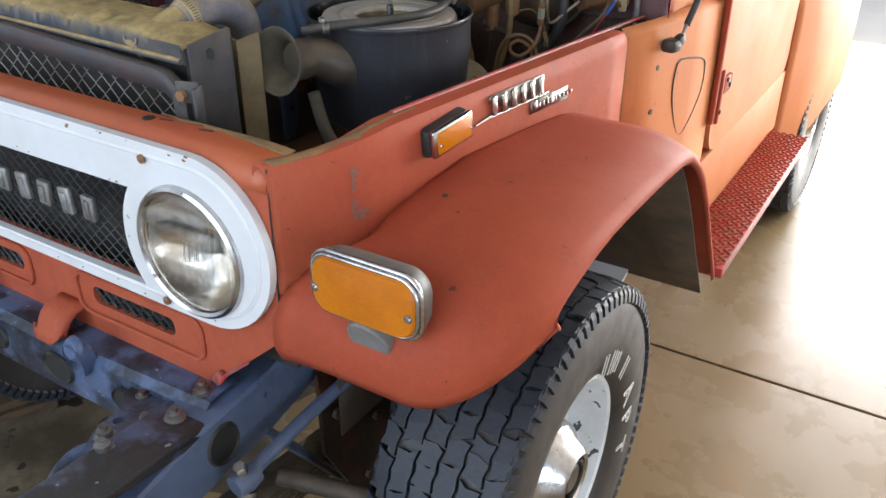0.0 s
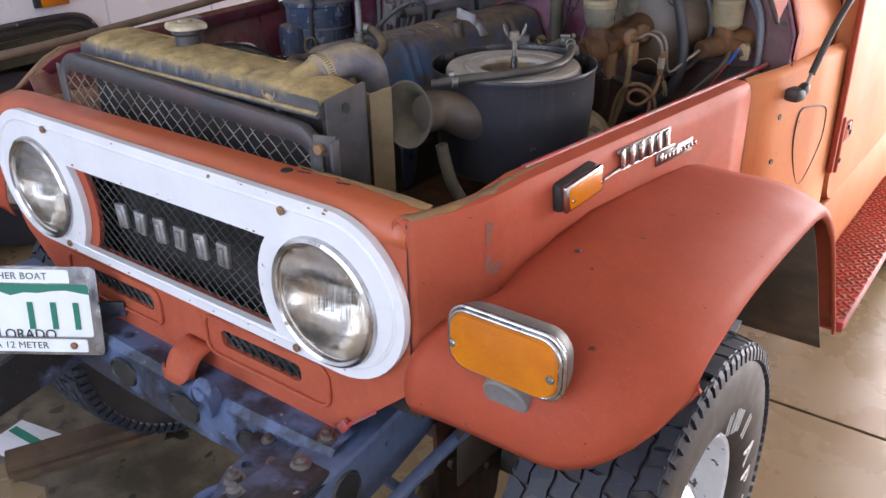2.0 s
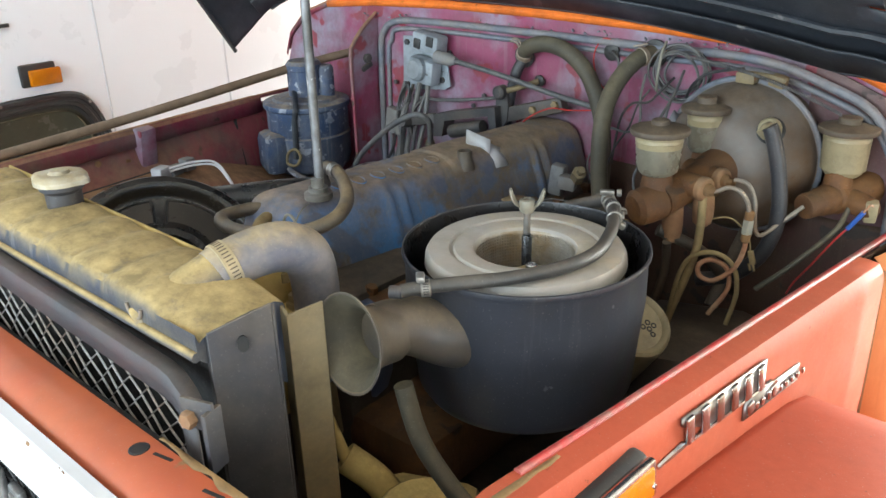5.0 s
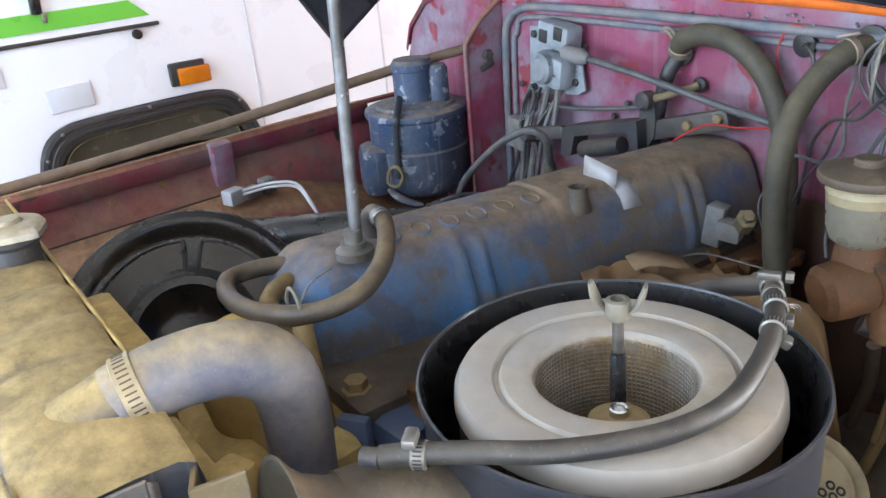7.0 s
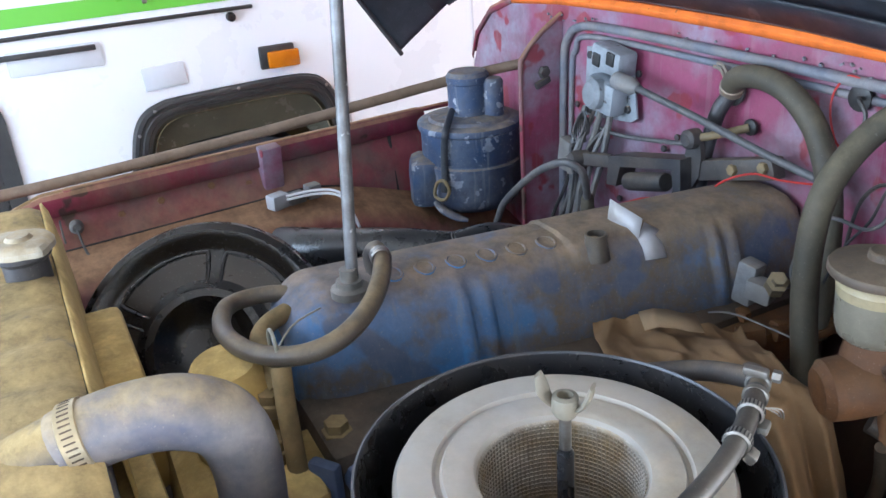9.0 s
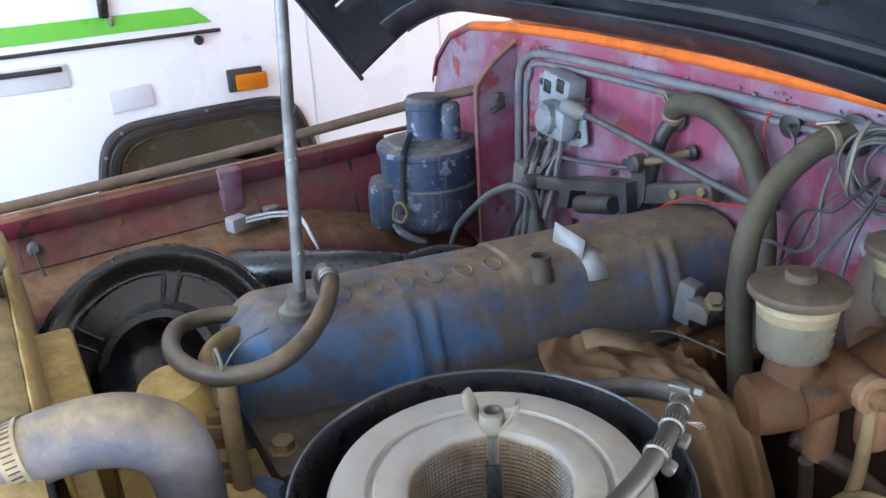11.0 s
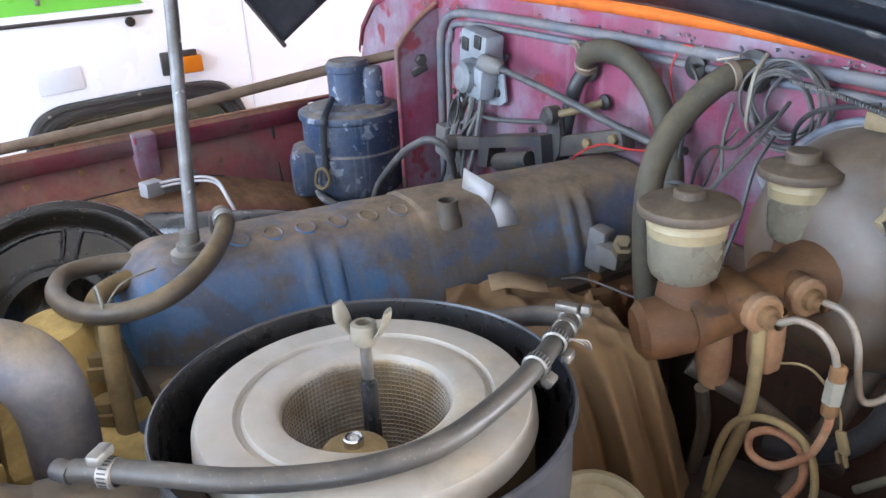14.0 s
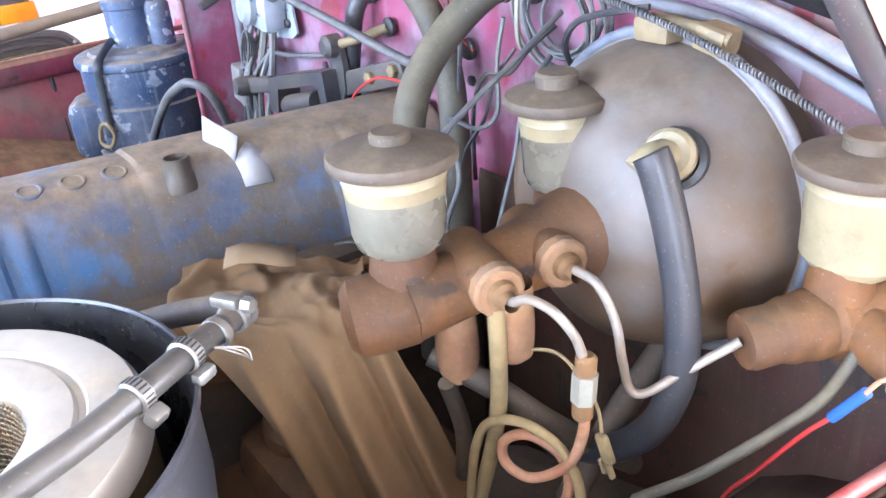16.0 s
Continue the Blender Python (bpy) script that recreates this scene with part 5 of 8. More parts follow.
for _x, _y in ((0.680, 2.64), (-0.688, 0.425), (-0.680, 2.64)):
    w2 = copy_thing(wheel_fl, pose(_x, _y, 0.365, 0, 0, 0 if _x > 0 else 180))

# ---------------------------------------------------------------- bonnet, open
HINGE = Vector((0, 1.018, 1.296))
OPEN = radians(55)


def lift(x, y, z):
    """A place on the closed bonnet, once it is open."""
    dy, dz = y - HINGE.y, z - HINGE.z
    p = Vector((x, HINGE.y + dy * math.cos(OPEN) + dz * math.sin(OPEN), HINGE.z - dy * math.sin(OPEN) + dz * math.cos(OPEN)))
    p.z -= 0.022 * x + 0.006
    return p


def bonnet_section(s, k, inset=0.0):
    """k runs from the foot of one skirt over the top to the other."""
    w = 0.658 + (0.520 - 0.658) * s - inset
    t = 1.290 + (1.125 - 1.290) * s - inset
    zb = 1.073 + (1.05 - 1.073) * s
    side = 1 if k > 0.5 else -1
    w += 0.015 if side > 0 else 0.0
    u = abs(k - 0.5) * 2  # 0 in the middle, 1 at the foot
    crown, bend = (0.062, 0.055) if side > 0 else (0.012, 0.10)
    if u < 0.5:
        x, z = w * 0.80 * u / 0.5, t - crown * (u / 0.5) ** 2
    elif u < 0.8:
        a = (u - 0.5) / 0.3 * math.pi / 2
        x, z = w * 0.80 + w * 0.20 * math.sin(a), t - crown - bend * (1 - math.cos(a))
    else:
        x, z = w, t - crown - bend + (zb - t + crown + bend) * (u - 0.8) / 0.2
    return side * x, 1.0 - s, z


bm = B()
svals = [0.0, 0.012, 0.03, 0.06, 0.10]
for i in range(6):
    svals += [0.125 + 0.026 * i, 0.132 + 0.026 * i]
svals += [0.3, 0.4, 0.55, 0.7, 0.85, 0.97, 1.02]
NK = 60
grid = [[bm.verts.new(lift(*bonnet_section(s, k / NK))) for k in range(NK + 1)] for s in svals]
for i in range(len(svals) - 1):
    slot = 5 <= i <= 15 and (i - 5) % 2 == 0
    for k in range(NK):
        if slot and (3 <= k <= 12 or NK - 13 <= k <= NK - 4):
            continue
        bm.faces.new((grid[i][k], grid[i][k + 1], grid[i + 1][k + 1], grid[i + 1][k]))
bonnet = part("bonnet", bm, M["hood_black"], car, "propped-open bonnet with dusty black underside and louvres", solid=0.003)
bm = B()
sheet(bm, [[lift(*bonnet_section(s, k / 48, 0.016)) for k in range(5, 44)] for s in (0.012, 0.05, 0.055)])
part("rear_stiffener", bm, M["hood_black"], bonnet, solid=0.003)
bm = B()
for s0 in (0.16, 0.5):
    sheet(bm, [[lift(*bonnet_section(s0 + ds, k / 48, d)) for k in range(14, 35)] for ds, d in ((0, 0.0), (0.004, 0.016), (0.05, 0.016), (0.054, 0.0))])
for x0 in (-0.3, 0.28):
    sheet(bm, [[lift(x0 + dx, 1.0 - s, 1.287 - 0.165 * s - d) for s in (0.05, 0.3, 0.6, 0.95)] for dx, d in ((0, 0.0), (0.004, 0.017), (0.06, 0.017), (0.064, 0.0))])
pieces("inner_rib", bm, M["hood_black"], bonnet)
bm = B()
grid = [[bm.verts.new(lift(*bonnet_section(s, k / NK, -0.005))) for k in range(NK + 1)] for s in svals]
for i in range(len(svals) - 1):
    slot = 5 <= i <= 15 and (i - 5) % 2 == 0
    for k in range(NK):
        if slot and (3 <= k <= 12 or NK - 13 <= k <= NK - 4):
            continue
        bm.faces.new((grid[i][k], grid[i][k + 1], grid[i + 1][k + 1], grid[i + 1][k]))
part("outer_skin", bm, M["paint_fender"], bonnet, "dull red outer skin")
bm = B()  # folded seam, crease and drips along the rear of the underside
for s0, d0, r0 in ((0.082, 0.006, 0.005), (0.31, 0.003, 0.003), (0.006, 0.010, 0.005)):
    tube(bm, [lift(*bonnet_section(s0, k / 48, d0)) for k in range(6, 43)], r0, 6, 1)
pieces("folded_seam", bm, M["hood_black"], bonnet)
bm = B()
for s0, k0, r0 in ((0.09, 0.42, 0.008), (0.14, 0.62, 0.012), (0.22, 0.7, 0.010), (0.12, 0.3, 0.007), (0.3, 0.58, 0.008)):
    c = lift(*bonnet_section(s0, k0, 0.004))
    lathe(bm, [(0, 0.006), (r0 * 0.6, 0.005), (r0, 0.0), (r0, -0.004)], 12, axis_to(c, (0, -math.sin(OPEN), -math.cos(OPEN))))
pieces("blanking_plug", bm, M["bracket"], bonnet)
for k in (0, NK):
    part("skirt_edge", tube(B(), [lift(*bonnet_section(s, k / NK)) for s in (-0.004, 0.02, 0.3, 0.7, 1.02)], 0.0042, 8, 3), M["bracket"], bonnet, "dirty rolled skirt edge")
part("bonnet_prop", tube(B(), [(0.031, 0.464, 1.118), (0.029, 0.467, 1.16), (-0.005, 0.498, 1.46), (-0.045, 0.535, 1.83)], 0.0062, 10, 3), M["rod_grey"], car, "streaky grey steel bonnet prop rod")

# ---------------------------------------------------------------- firewall and inner aprons
bm = B()
plate(bm, [((lambda q: (q[0] * 0.992, q[1] - 0.004))(arch_profile(k / 64))) for k in range(65)], [], 0.006, pose(0, 0.994, 0) @ FRONT)
fire = part("firewall", bm, M["firewall"], car, "dusty crimson firewall crowded with hoses and cables")
bm = B()
bead = [(-0.385, 0.988, 0.86), (-0.382, 0.988, 1.05), (-0.378, 0.988, 1.19), (-0.368, 0.988, 1.228), (-0.335, 0.988, 1.250), (-0.25, 0.988, 1.256), (0.0, 0.988, 1.254), (0.25, 0.988, 1.250), (0.36, 0.986, 1.250), (0.44, 0.978, 1.243), (0.505, 0.975, 1.224), (0.562, 0.975, 1.199), (0.594, 0.975, 1.157), (0.606, 0.975, 1.11), (0.608, 0.975, 1.03)]
tube(bm, bead, 0.0065, 8, 5)
tube(bm, [(x + (0.02 if i < 4 else 0), y + 0.002, z - (0.016 if i > 2 else 0)) for i, (x, y, z) in enumerate(bead)], 0.0045, 8, 5)
corner = [arch_profile(q / 64) for q in range(43, 61)]
part("cowl_corner", plate(B(), [(0.455, 0.92)] + [(x * 0.985, z - 0.008) for x, z in corner][::-1], [], 0.004, pose(0, 0.9868, 0) @ FRONT), M["maroon_dim"], fire, "dusty dull maroon cowl corner")
part("sealer_bead", bm, M["trim_grey"], fire, "blue-grey sealer bead")
bm = B()  # side fin beside the heater canister, with its rolled edge
plate(bm, [(0.917, 0.80), (0.917, 1.185), (0.924, 1.208), (0.950, 1.235), (0.993, 1.262), (0.993, 0.80)], [], 0.004, pose(-0.390, 0, 0, 90, 0, 90))
fin = part("side_fin", bm, M["firewall"], fire)
part("rolled_edge", tube(B(), [(-0.391, 0.915, 0.80), (-0.391, 0.915, 1.05), (-0.391, 0.915, 1.185), (-0.391, 0.922, 1.208), (-0.391, 0.950, 1.236), (-0.391, 0.992, 1.263)], 0.0042, 8, 4), M["apron"], fin, "dark red rolled edge")
bm = B()
bolt(bm, (-0.388, 0.955, 1.178), (1, 0, 0), 0.010, 0.008)
box(bm, (-0.385, 0.952, 1.162), (0.006, 0.030, 0.012), (20, 0, 0), bev=0.003)
pieces("clip", bm, M["bracket"], fin)
bm = B()  # toe board below the booster, a darker brown sheet over the lower firewall
sheet(bm, [[Vector((x, y, z + 0.012 * math.sin(x * 9))) for x in (0.16, 0.25, 0.35, 0.45, 0.55, 0.645)] for y, z in ((0.9865, 1.045), (0.984, 1.038), (0.983, 0.95), (0.975, 0.80), (0.96, 0.66))])
part("toe_board", bm, M["apron_brown"], fire, "dark brown toe board", solid=0.002)
bm = B()
for x, z, r in ((-0.015, 1.213, 0.02), (0.236, 1.241, 0.022), (0.018, 1.173, 0.010), (0.16, 1.236, 0.014), (0.15, 1.17, 0.010)):
    lathe(bm, [(0, 0.004), (r * 0.7, 0.004), (r, 0.002), (r, -0.002)], 16, axis_to((x, 0.987, z), (0, -1, 0)))
pieces("grommet", bm, M["rubber_black"], fire)
bm = B()
rnd = random.Random(4)
for _ in range(26):
    bolt(bm, (rnd.uniform(-0.38, 0.5), 0.988, rnd.uniform(0.98, 1.22)), (0, -1, 0), 0.005, 0.004)
part("fastener", bm, M["bracket"], fire, kind="stuff")
bm = B()
rows = []
for k in range(19):
    y = 0.10 + 0.89 * k / 18
    ox = out_x(min(y, 0.95))
    dz = -0.42 * max(0, y - 0.60) ** 1.2
    zr = RAIL_R - 0.012 - 0.03 * max(0, (0.2 - y) / 0.1)
    rows.append([Vector((-(ox - a), y, z + (dz if i > 2 else 0))) for i, (a, z) in enumerate(((0.032, zr), (0.036, 1.055), (0.045, 1.032), (0.058, 1.012), (0.10, 1.002), (0.135, 0.992), (0.15, 0.975), (0.158, 0.94), (0.17, 0.80), (0.18, 0.66)))])
sheet(bm, rows)
apr = part("inner_apron", bm, M["apron"], car, "maroon inner apron under brown dust", solid=0.003)
bm = B()
box(bm, (-0.566, 0.540, 1.048), (0.024, 0.036, 0.096), (0, 8, 7), bev=0.004)
part("stiffener_post", bm, M["firewall"], apr, "pink-red stiffener post")
bm = B()
tube(bm, [(-(out_x(0.765) - 0.038), 0.765, 1.08), (-(out_x(0.765) - 0.042), 0.765, 1.03), (-(out_x(0.765) - 0.06), 0.765, 0.95)], 0.0034, 8, 4)
tube(bm, [(-(out_x(y) - 0.060), y, 1.0125 - 0.42 * max(0, y - 0.60) ** 1.2) for y in (0.15, 0.22, 0.3, 0.38, 0.45, 0.53, 0.6, 0.66)], 0.0020, 6, 2)
pieces("dark_seam", bm, M["ink"], apr)
bm = B()
for y in (0.2, 0.3, 0.36, 0.44, 0.5):
    bolt(bm, (-(out_x(y) - 0.040), y, 1.045 + 0.006 * math.sin(60 * y)), (1, 0.1, 0.1), 0.006, 0.004)
part("rivet", bm, M["rust"], apr, kind="stuff")
bm = B()
rows = []
for k in range(19):
    y = 0.10 + 0.89 * k / 18
    ox = out_x(min(y, 0.95))
    rows.append([Vector(((ox - a), y, z)) for a, z in ((0.036, RAIL_L - 0.012), (0.042, 1.02), (0.055, 0.98), (0.085, 0.945), (0.13, 0.925), (0.165, 0.90), (0.175, 0.80), (0.18, 0.66))])
sheet(bm, rows)
part("inner_apron", bm, M["apron_brown"], car, "dark brown and maroon inner apron", solid=0.003)
bm = B()
tube(bm, [(-0.60, 0.06, 1.085), (-0.575, 0.25, 1.098), (-0.545, 0.55, 1.125), (-0.505, 0.85, 1.162), (-0.455, 0.985, 1.182)], 0.0085, 10, 4)
part("stay_rod", bm, M["rod_brown"], car, "brown rusty radiator stay rod")
# Added dark plate: stands in for the shaded gaps under the engine.
bm = B()
box(bm, (0, 0.56, 0.70), (0.98, 0.86, 0.012))
part("dark_underplate", bm, M["dark_cast"], car)

# ---------------------------------------------------------------- radiator and its brackets
bm = B()
box(bm, (-0.030, 0.163, 0.872), (0.56, 0.072, 0.456), (0, 1.9, 1.7))
radiator = part("radiator", bm, M["core"], car, "radiator caked in tan dust")
bm = B()  # dusted back wall of the tank
sheet(bm, [[Vector((x, y + 0.03 * (x - 0.24), z - 0.035 * (x - 0.1))) for y, z in ((0.2215, 1.1395), (0.2265, 1.128), (0.2315, 1.09), (0.2345, 1.03))] for x in [-0.309 + 0.47 * k / 12 for k in range(13)]])
part("tank_back", bm, M["ochre_cast"], radiator, "yellow-dusted back of the tank", solid=0.003)
bm = B()
rows = []
sec = [(0.124, 1.102), (0.121, 1.110), (0.1215, 1.1300), (0.1245, 1.1375), (0.131, 1.1415), (0.155, 1.1455), (0.183, 1.1470), (0.209, 1.1460), (0.2195, 1.1405), (0.222, 1.11), (0.222, 1.03)]
for k in range(73):
    x = -0.310 + 0.572 * k / 72
    rib = (0.5 - 0.5 * math.cos(TAU * (x + 0.310) / 0.068)) ** 0.5
    flat_end = min(1, max(0, (0.165 - x) / 0.03))
    drop = 0.0165 * (max(0, x - 0.17) / 0.09) ** 1.3 + 0.012 * max(0, (-0.285 - x) / 0.025) ** 2
    rows.append([Vector((x, y + 0.03 * (x - 0.24) + (0.0045 * (1 - rib) * flat_end if 1 < i < 4 else 0), z - (0.0068 * (1 - rib) * flat_end + drop if 2 < i < 9 else 0) - 0.035 * (x - 0.1))) for i, (y, z) in enumerate(sec)])
g = sheet(bm, rows)
bm.faces.new(g[0])
bm.faces.new(g[-1][::-1])
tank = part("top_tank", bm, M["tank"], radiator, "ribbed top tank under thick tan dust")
bm = B()
tube(bm, [(-0.310, 0.1035, 1.122), (0.262, 0.1205, 1.102)], 0.0050, 8)
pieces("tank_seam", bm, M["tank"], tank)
bm = B()
tube(bm, [(0.165 + 0.013 * math.cos(radians(a)), 0.1175, 1.124 + 0.013 * math.sin(radians(a))) for a in range(180, 361, 30)], 0.0018, 6, 3)
part("handle_wire", bm, M["line"], tank)
bm = B()
lathe(bm, [(0.023, 1.10), (0.021, 1.125), (0.021, 1.165), (0.026, 1.17), (0.026, 1.178)], 24, pose(-0.105, 0.186, 0))
neck = part("filler_neck", bm, M["bracket"], radiator)
bm = B()
n = 36
rows = []
for r0, h in ((0.0, 1.191), (0.010, 1.191), (0.013, 1.1875), (0.023, 1.188), (0.028, 1.186), (0.0310, 1.182), (0.0310, 1.1765)):
    rows.append([Vector((-0.105 + r0 * (1 + (0.22 * max(0, math.cos(2 * TAU * a / n)) ** 6 if r0 > 0.025 else 0)) * math.cos(TAU * a / n + 0.5), 0.186 + r0 * (1 + (0.22 * max(0, math.cos(2 * TAU * a / n)) ** 6 if r0 > 0.025 else 0)) * math.sin(TAU * a / n + 0.5), h)) for a in range(n)])
sheet(bm, rows[1:], closed=True)
bm.faces.new([bm.verts.new(v + Vector((0, 0, 0.0))) for v in rows[1]])
part("radiator_cap", bm, M["cap_metal"], radiator, "dusty metal radiator cap")
bm = B()  # fan shroud: stepped boxes behind the tank
box(bm, (-0.045, 0.238, 1.024), (0.165, 0.044, 0.125), (0, 1.5, 1.7), bev=0.008)
shroud = part("fan_shroud", bm, M["ochre_cast"], car, "yellow-dusted fan shroud")
bm = B()
box(bm, (0.140, 0.226, 0.985), (0.115, 0.052, 0.125), (0, 3, 3), bev=0.006)
part("shroud_step", bm, M["ochre_cast"], shroud)
bm = B()
box(bm, (0.205, 0.250, 1.020), (0.030, 0.034, 0.090), (0, 3, 25), bev=0.006)
part("shroud_end", bm, M["ochre_cast"], shroud)
bm = B()
tube(bm, [(0.225 + 0.01 * k, 0.262 + 0.004 * k, 1.02 - 0.03 * k) for k in range(5)], 0.007, 10, 3)
part("shroud_stay", bm, M["ochre_cast"], shroud)


def leaning_plate(name, a, b, z_top_a, z_top_b, z_bot, thick, mat, parent, label=""):
    p = B()
    d = (Vector(b) - Vector(a)).normalized()
    nrm = Vector((d.y, -d.x, 0)) * thick
    pts = [Vector((*a, z_top_a)), Vector((*b, z_top_b)), Vector((*b, z_bot)), Vector((*a, z_bot))]
    f = [p.verts.new(v) for v in pts]
    g2 = [p.verts.new(Vector((v.x, v.y, v.z)) - Vector((nrm.x, nrm.y, 0))) for v in pts]
    p.faces.new(f)
    p.faces.new(g2[::-1])
    for i in range(4):
        p.faces.new((f[i], f[(i + 1) % 4], g2[(i + 1) % 4], g2[i]))
    bmesh.ops.bevel(p, geom=p.edges[:], offset=0.0008, segments=1, affect="EDGES")
    return part(name, p, mat, parent, label)


brk = leaning_plate("radiator_support", (0.268, 0.130), (0.294, 0.184), 1.124, 1.142, 0.66, 0.003, M["bracket"], car, "dusty grey sheet-steel radiator side support")
leaning_plate("front_flange", (0.252, 0.136), (0.268, 0.130), 1.112, 1.123, 0.66, 0.003, M["bracket"], brk)
leaning_plate("rear_flange", (0.278, 0.190), (0.294, 0.184), 1.128, 1.141, 0.66, 0.003, M["bracket"], brk)
bm = B()
lathe(bm, [(0, 0.0012), (0.0055, 0.0012), (0.0055, -0.001)], 14, axis_to((0.2828, 0.1565, 1.108), (0.92, -0.39, 0)) @ Matrix.Diagonal((1, 1.5, 1, 1)))
pieces("hole", bm, M["ink"], brk)
leaning_plate("shroud_bracket", (0.284, 0.206), (0.300, 0.238), 1.116, 1.124, 0.66, 0.004, M["tan_steel"], car, "tan dusted shroud bracket")
leaning_plate("shroud_flange", (0.255, 0.218), (0.284, 0.206), 1.116, 1.116, 0.66, 0.004, M["tan_steel"], car)

# stone guard ahead of the radiator
bm = B()
gx0, gx1 = -0.345, 0.282
rows = []
for k in range(41):
    x = gx0 + (gx1 - gx0) * k / 40
    e = min(abs(x - gx0), abs(gx1 - x)) / 0.045
    dip = 0.035 * (1 - min(e, 1)) ** 2.2
    z = 1.092 + 0.066 * (0.25 - x) - dip
    rows.append([Vector((x, y + 0.03 * (x - 0.24), z + dz)) for y, dz in ((0.0965, -0.028), (0.0945, -0.005), (0.0965, 0.0), (0.101, 0.001), (0.112, 0.0))])
sheet(bm, rows)
for x in (gx0 + 0.006, gx1 - 0.006):
    sheet(bm, [[Vector((x + dx, 0.095 + 0.03 * (x - 0.24), z)) for dx in (-0.012, 0.012)] for z in (1.07 + 0.066 * (0.25 - x), 0.72)])
guard = part("stone_guard", bm, M["guard"], car, "framed expanded-metal stone guard", solid=0.002)
bm = B()
diamond_mesh(bm, gx0 + 0.012, gx1 - 0.014, 0.92, 1.078, 0.030, 0.0145, 0.0013, lambda x, z: (x, 0.0975 + 0.03 * (x - 0.24) - 0.001 * math.sin(90 * x), z + 0.066 * (0.25 - x)))
part("guard_mesh", bm, M["mesh"], guard, "silver diamond mesh")
bm = B()
box(bm, (0.298, 0.094, 1.072), (0.034, 0.004, 0.03), (0, 0, 18), bev=0.001)
box(bm, (0.312, 0.098, 1.05), (0.005, 0.022, 0.06), (0, 0, 18), bev=0.001)
tab = part("guard_tab", bm, M["bracket"], guard)
bm = B()
bolt(bm, (0.292, 0.090, 1.068), (0.2, -1, 0), 0.0085, 0.008)
pieces("bolt", bm, M["rust"], guard)

# ---------------------------------------------------------------- engine
bm = B()
box(bm, (0.02, 0.68, 0.80), (0.30, 0.62, 0.36), bev=0.03)
box(bm, (0.04, 0.69, 0.985), (0.20, 0.60, 0.05), bev=0.012)
engine = part("engine_block", bm, M["dark_cast"], car, "dark oily engine block under dust")
bm = B()
box(bm, (0.15, 0.70, 0.975), (0.05, 0.54, 0.05), bev=0.012)
for k in range(7):
    bolt(bm, (0.135, 0.45 + 0.085 * k, 1.0), (0.2, 0, 1), 0.009, 0.012)
rnd = random.Random(7)
for _ in range(34):
    c = (0.14 + rnd.uniform(0, 0.07), 0.46 + rnd.uniform(0, 0.5), 0.985 + rnd.uniform(-0.01, 0.012))
    box(bm, c, (rnd.uniform(0.012, 0.03), rnd.uniform(0.02, 0.045), rnd.uniform(0.012, 0.026)), (rnd.uniform(-20, 20), 0, rnd.uniform(-40, 40)), bev=0.004)
part("head_edge", bm, M["brake_rust"], engine, "dusty brown head edge and studs")


bm = B()
box(bm, (0.125, 0.425, 0.935), (0.10, 0.055, 0.13), (0, 4, 8), bev=0.012)
part("front_cover", bm, M["rail_blue"], engine, "dusty pale blue engine front cover")


def cover_at(y, off, z):
    """x of the rocker cover's side at y."""
    return -0.012 + (y - 0.42) * 0.135 + off


bm = B()
rows = []
sec = [(-0.066, 1.000), (-0.065, 1.045), (-0.062, 1.084), (-0.054, 1.102), (-0.038, 1.1085), (0.0, 1.1093), (0.022, 1.1055), (0.036, 1.097), (0.0445, 1.081), (0.051, 1.062), (0.0575, 1.043), (0.0625, 1.022), (0.066, 1.000)]
for k in range(150):
    y = 0.393 + 0.60 * k / 149
    e0 = min(1, (y - 0.393) / 0.05)
    e1 = min(1, (0.993 - y) / 0.012)
    e = math.sin(math.pi / 2 * max(e0, 0.05)) ** 0.6 * math.sin(math.pi / 2 * max(e1, 0.05)) ** 0.5
    row = []
    for off, z in sec:
        rib = 0.0
        if off > 0.03:
            for yr in (0.570, 0.594, 0.868, 0.890):
                rib = max(rib, 0.0058 * math.exp(-((y - yr) / 0.0065) ** 4) * min(1, max(0, (off - 0.036) / 0.010)) * min(1, max(0.0, (z - 1.0) / 0.02)))
        row.append(Vector((cover_at(y, off * (0.62 + 0.38 * e) + (rib if off > 0.03 else 0), z), y, 1.0 + (z - 1.0) * (0.55 + 0.45 * e) + (rib * 0.5 if z > 1.08 else 0) + (0.003 if y > 0.7 else 0))))
    rows.append(row)
g = sheet(bm, rows)
bm.faces.new(g[0])
bm.faces.new(g[-1][::-1])
cover = part("rocker_cover", bm, M["cover_blue"], car, "flaking blue rocker cover under brown dust")
bm = B()
tube(bm, [(cover_at(y, 0.070, 1), y, 1.004) for y in (0.40, 0.6, 0.8, 0.99)], 0.005, 8)
part("cover_flange", bm, M["brake_rust"], cover)
bm = B()
for k in range(6):  # embossed maker's mark, as plain raised ovals
    y = 0.513 + 0.034 * k
    tube(bm, [(cover_at(y, 0.012 + 0.0115 * math.cos(TAU * a / 14), 1), y + 0.0095 * math.sin(TAU * a / 14), 1.1078 - 0.0032 * max(0, math.cos(TAU * a / 14))) for a in range(14)], 0.0018, 6, 2, True)
pieces("embossed_oval", bm, M["cover_blue"], cover, "worn raised oval")
bm = B()
lathe(bm, [(0.019, 1.108), (0.019, 1.116), (0.013, 1.118), (0.013, 1.124), (0.0085, 1.124), (0.0085, 1.136), (0, 1.136)], 20, pose(0.033, 0.460, 0))
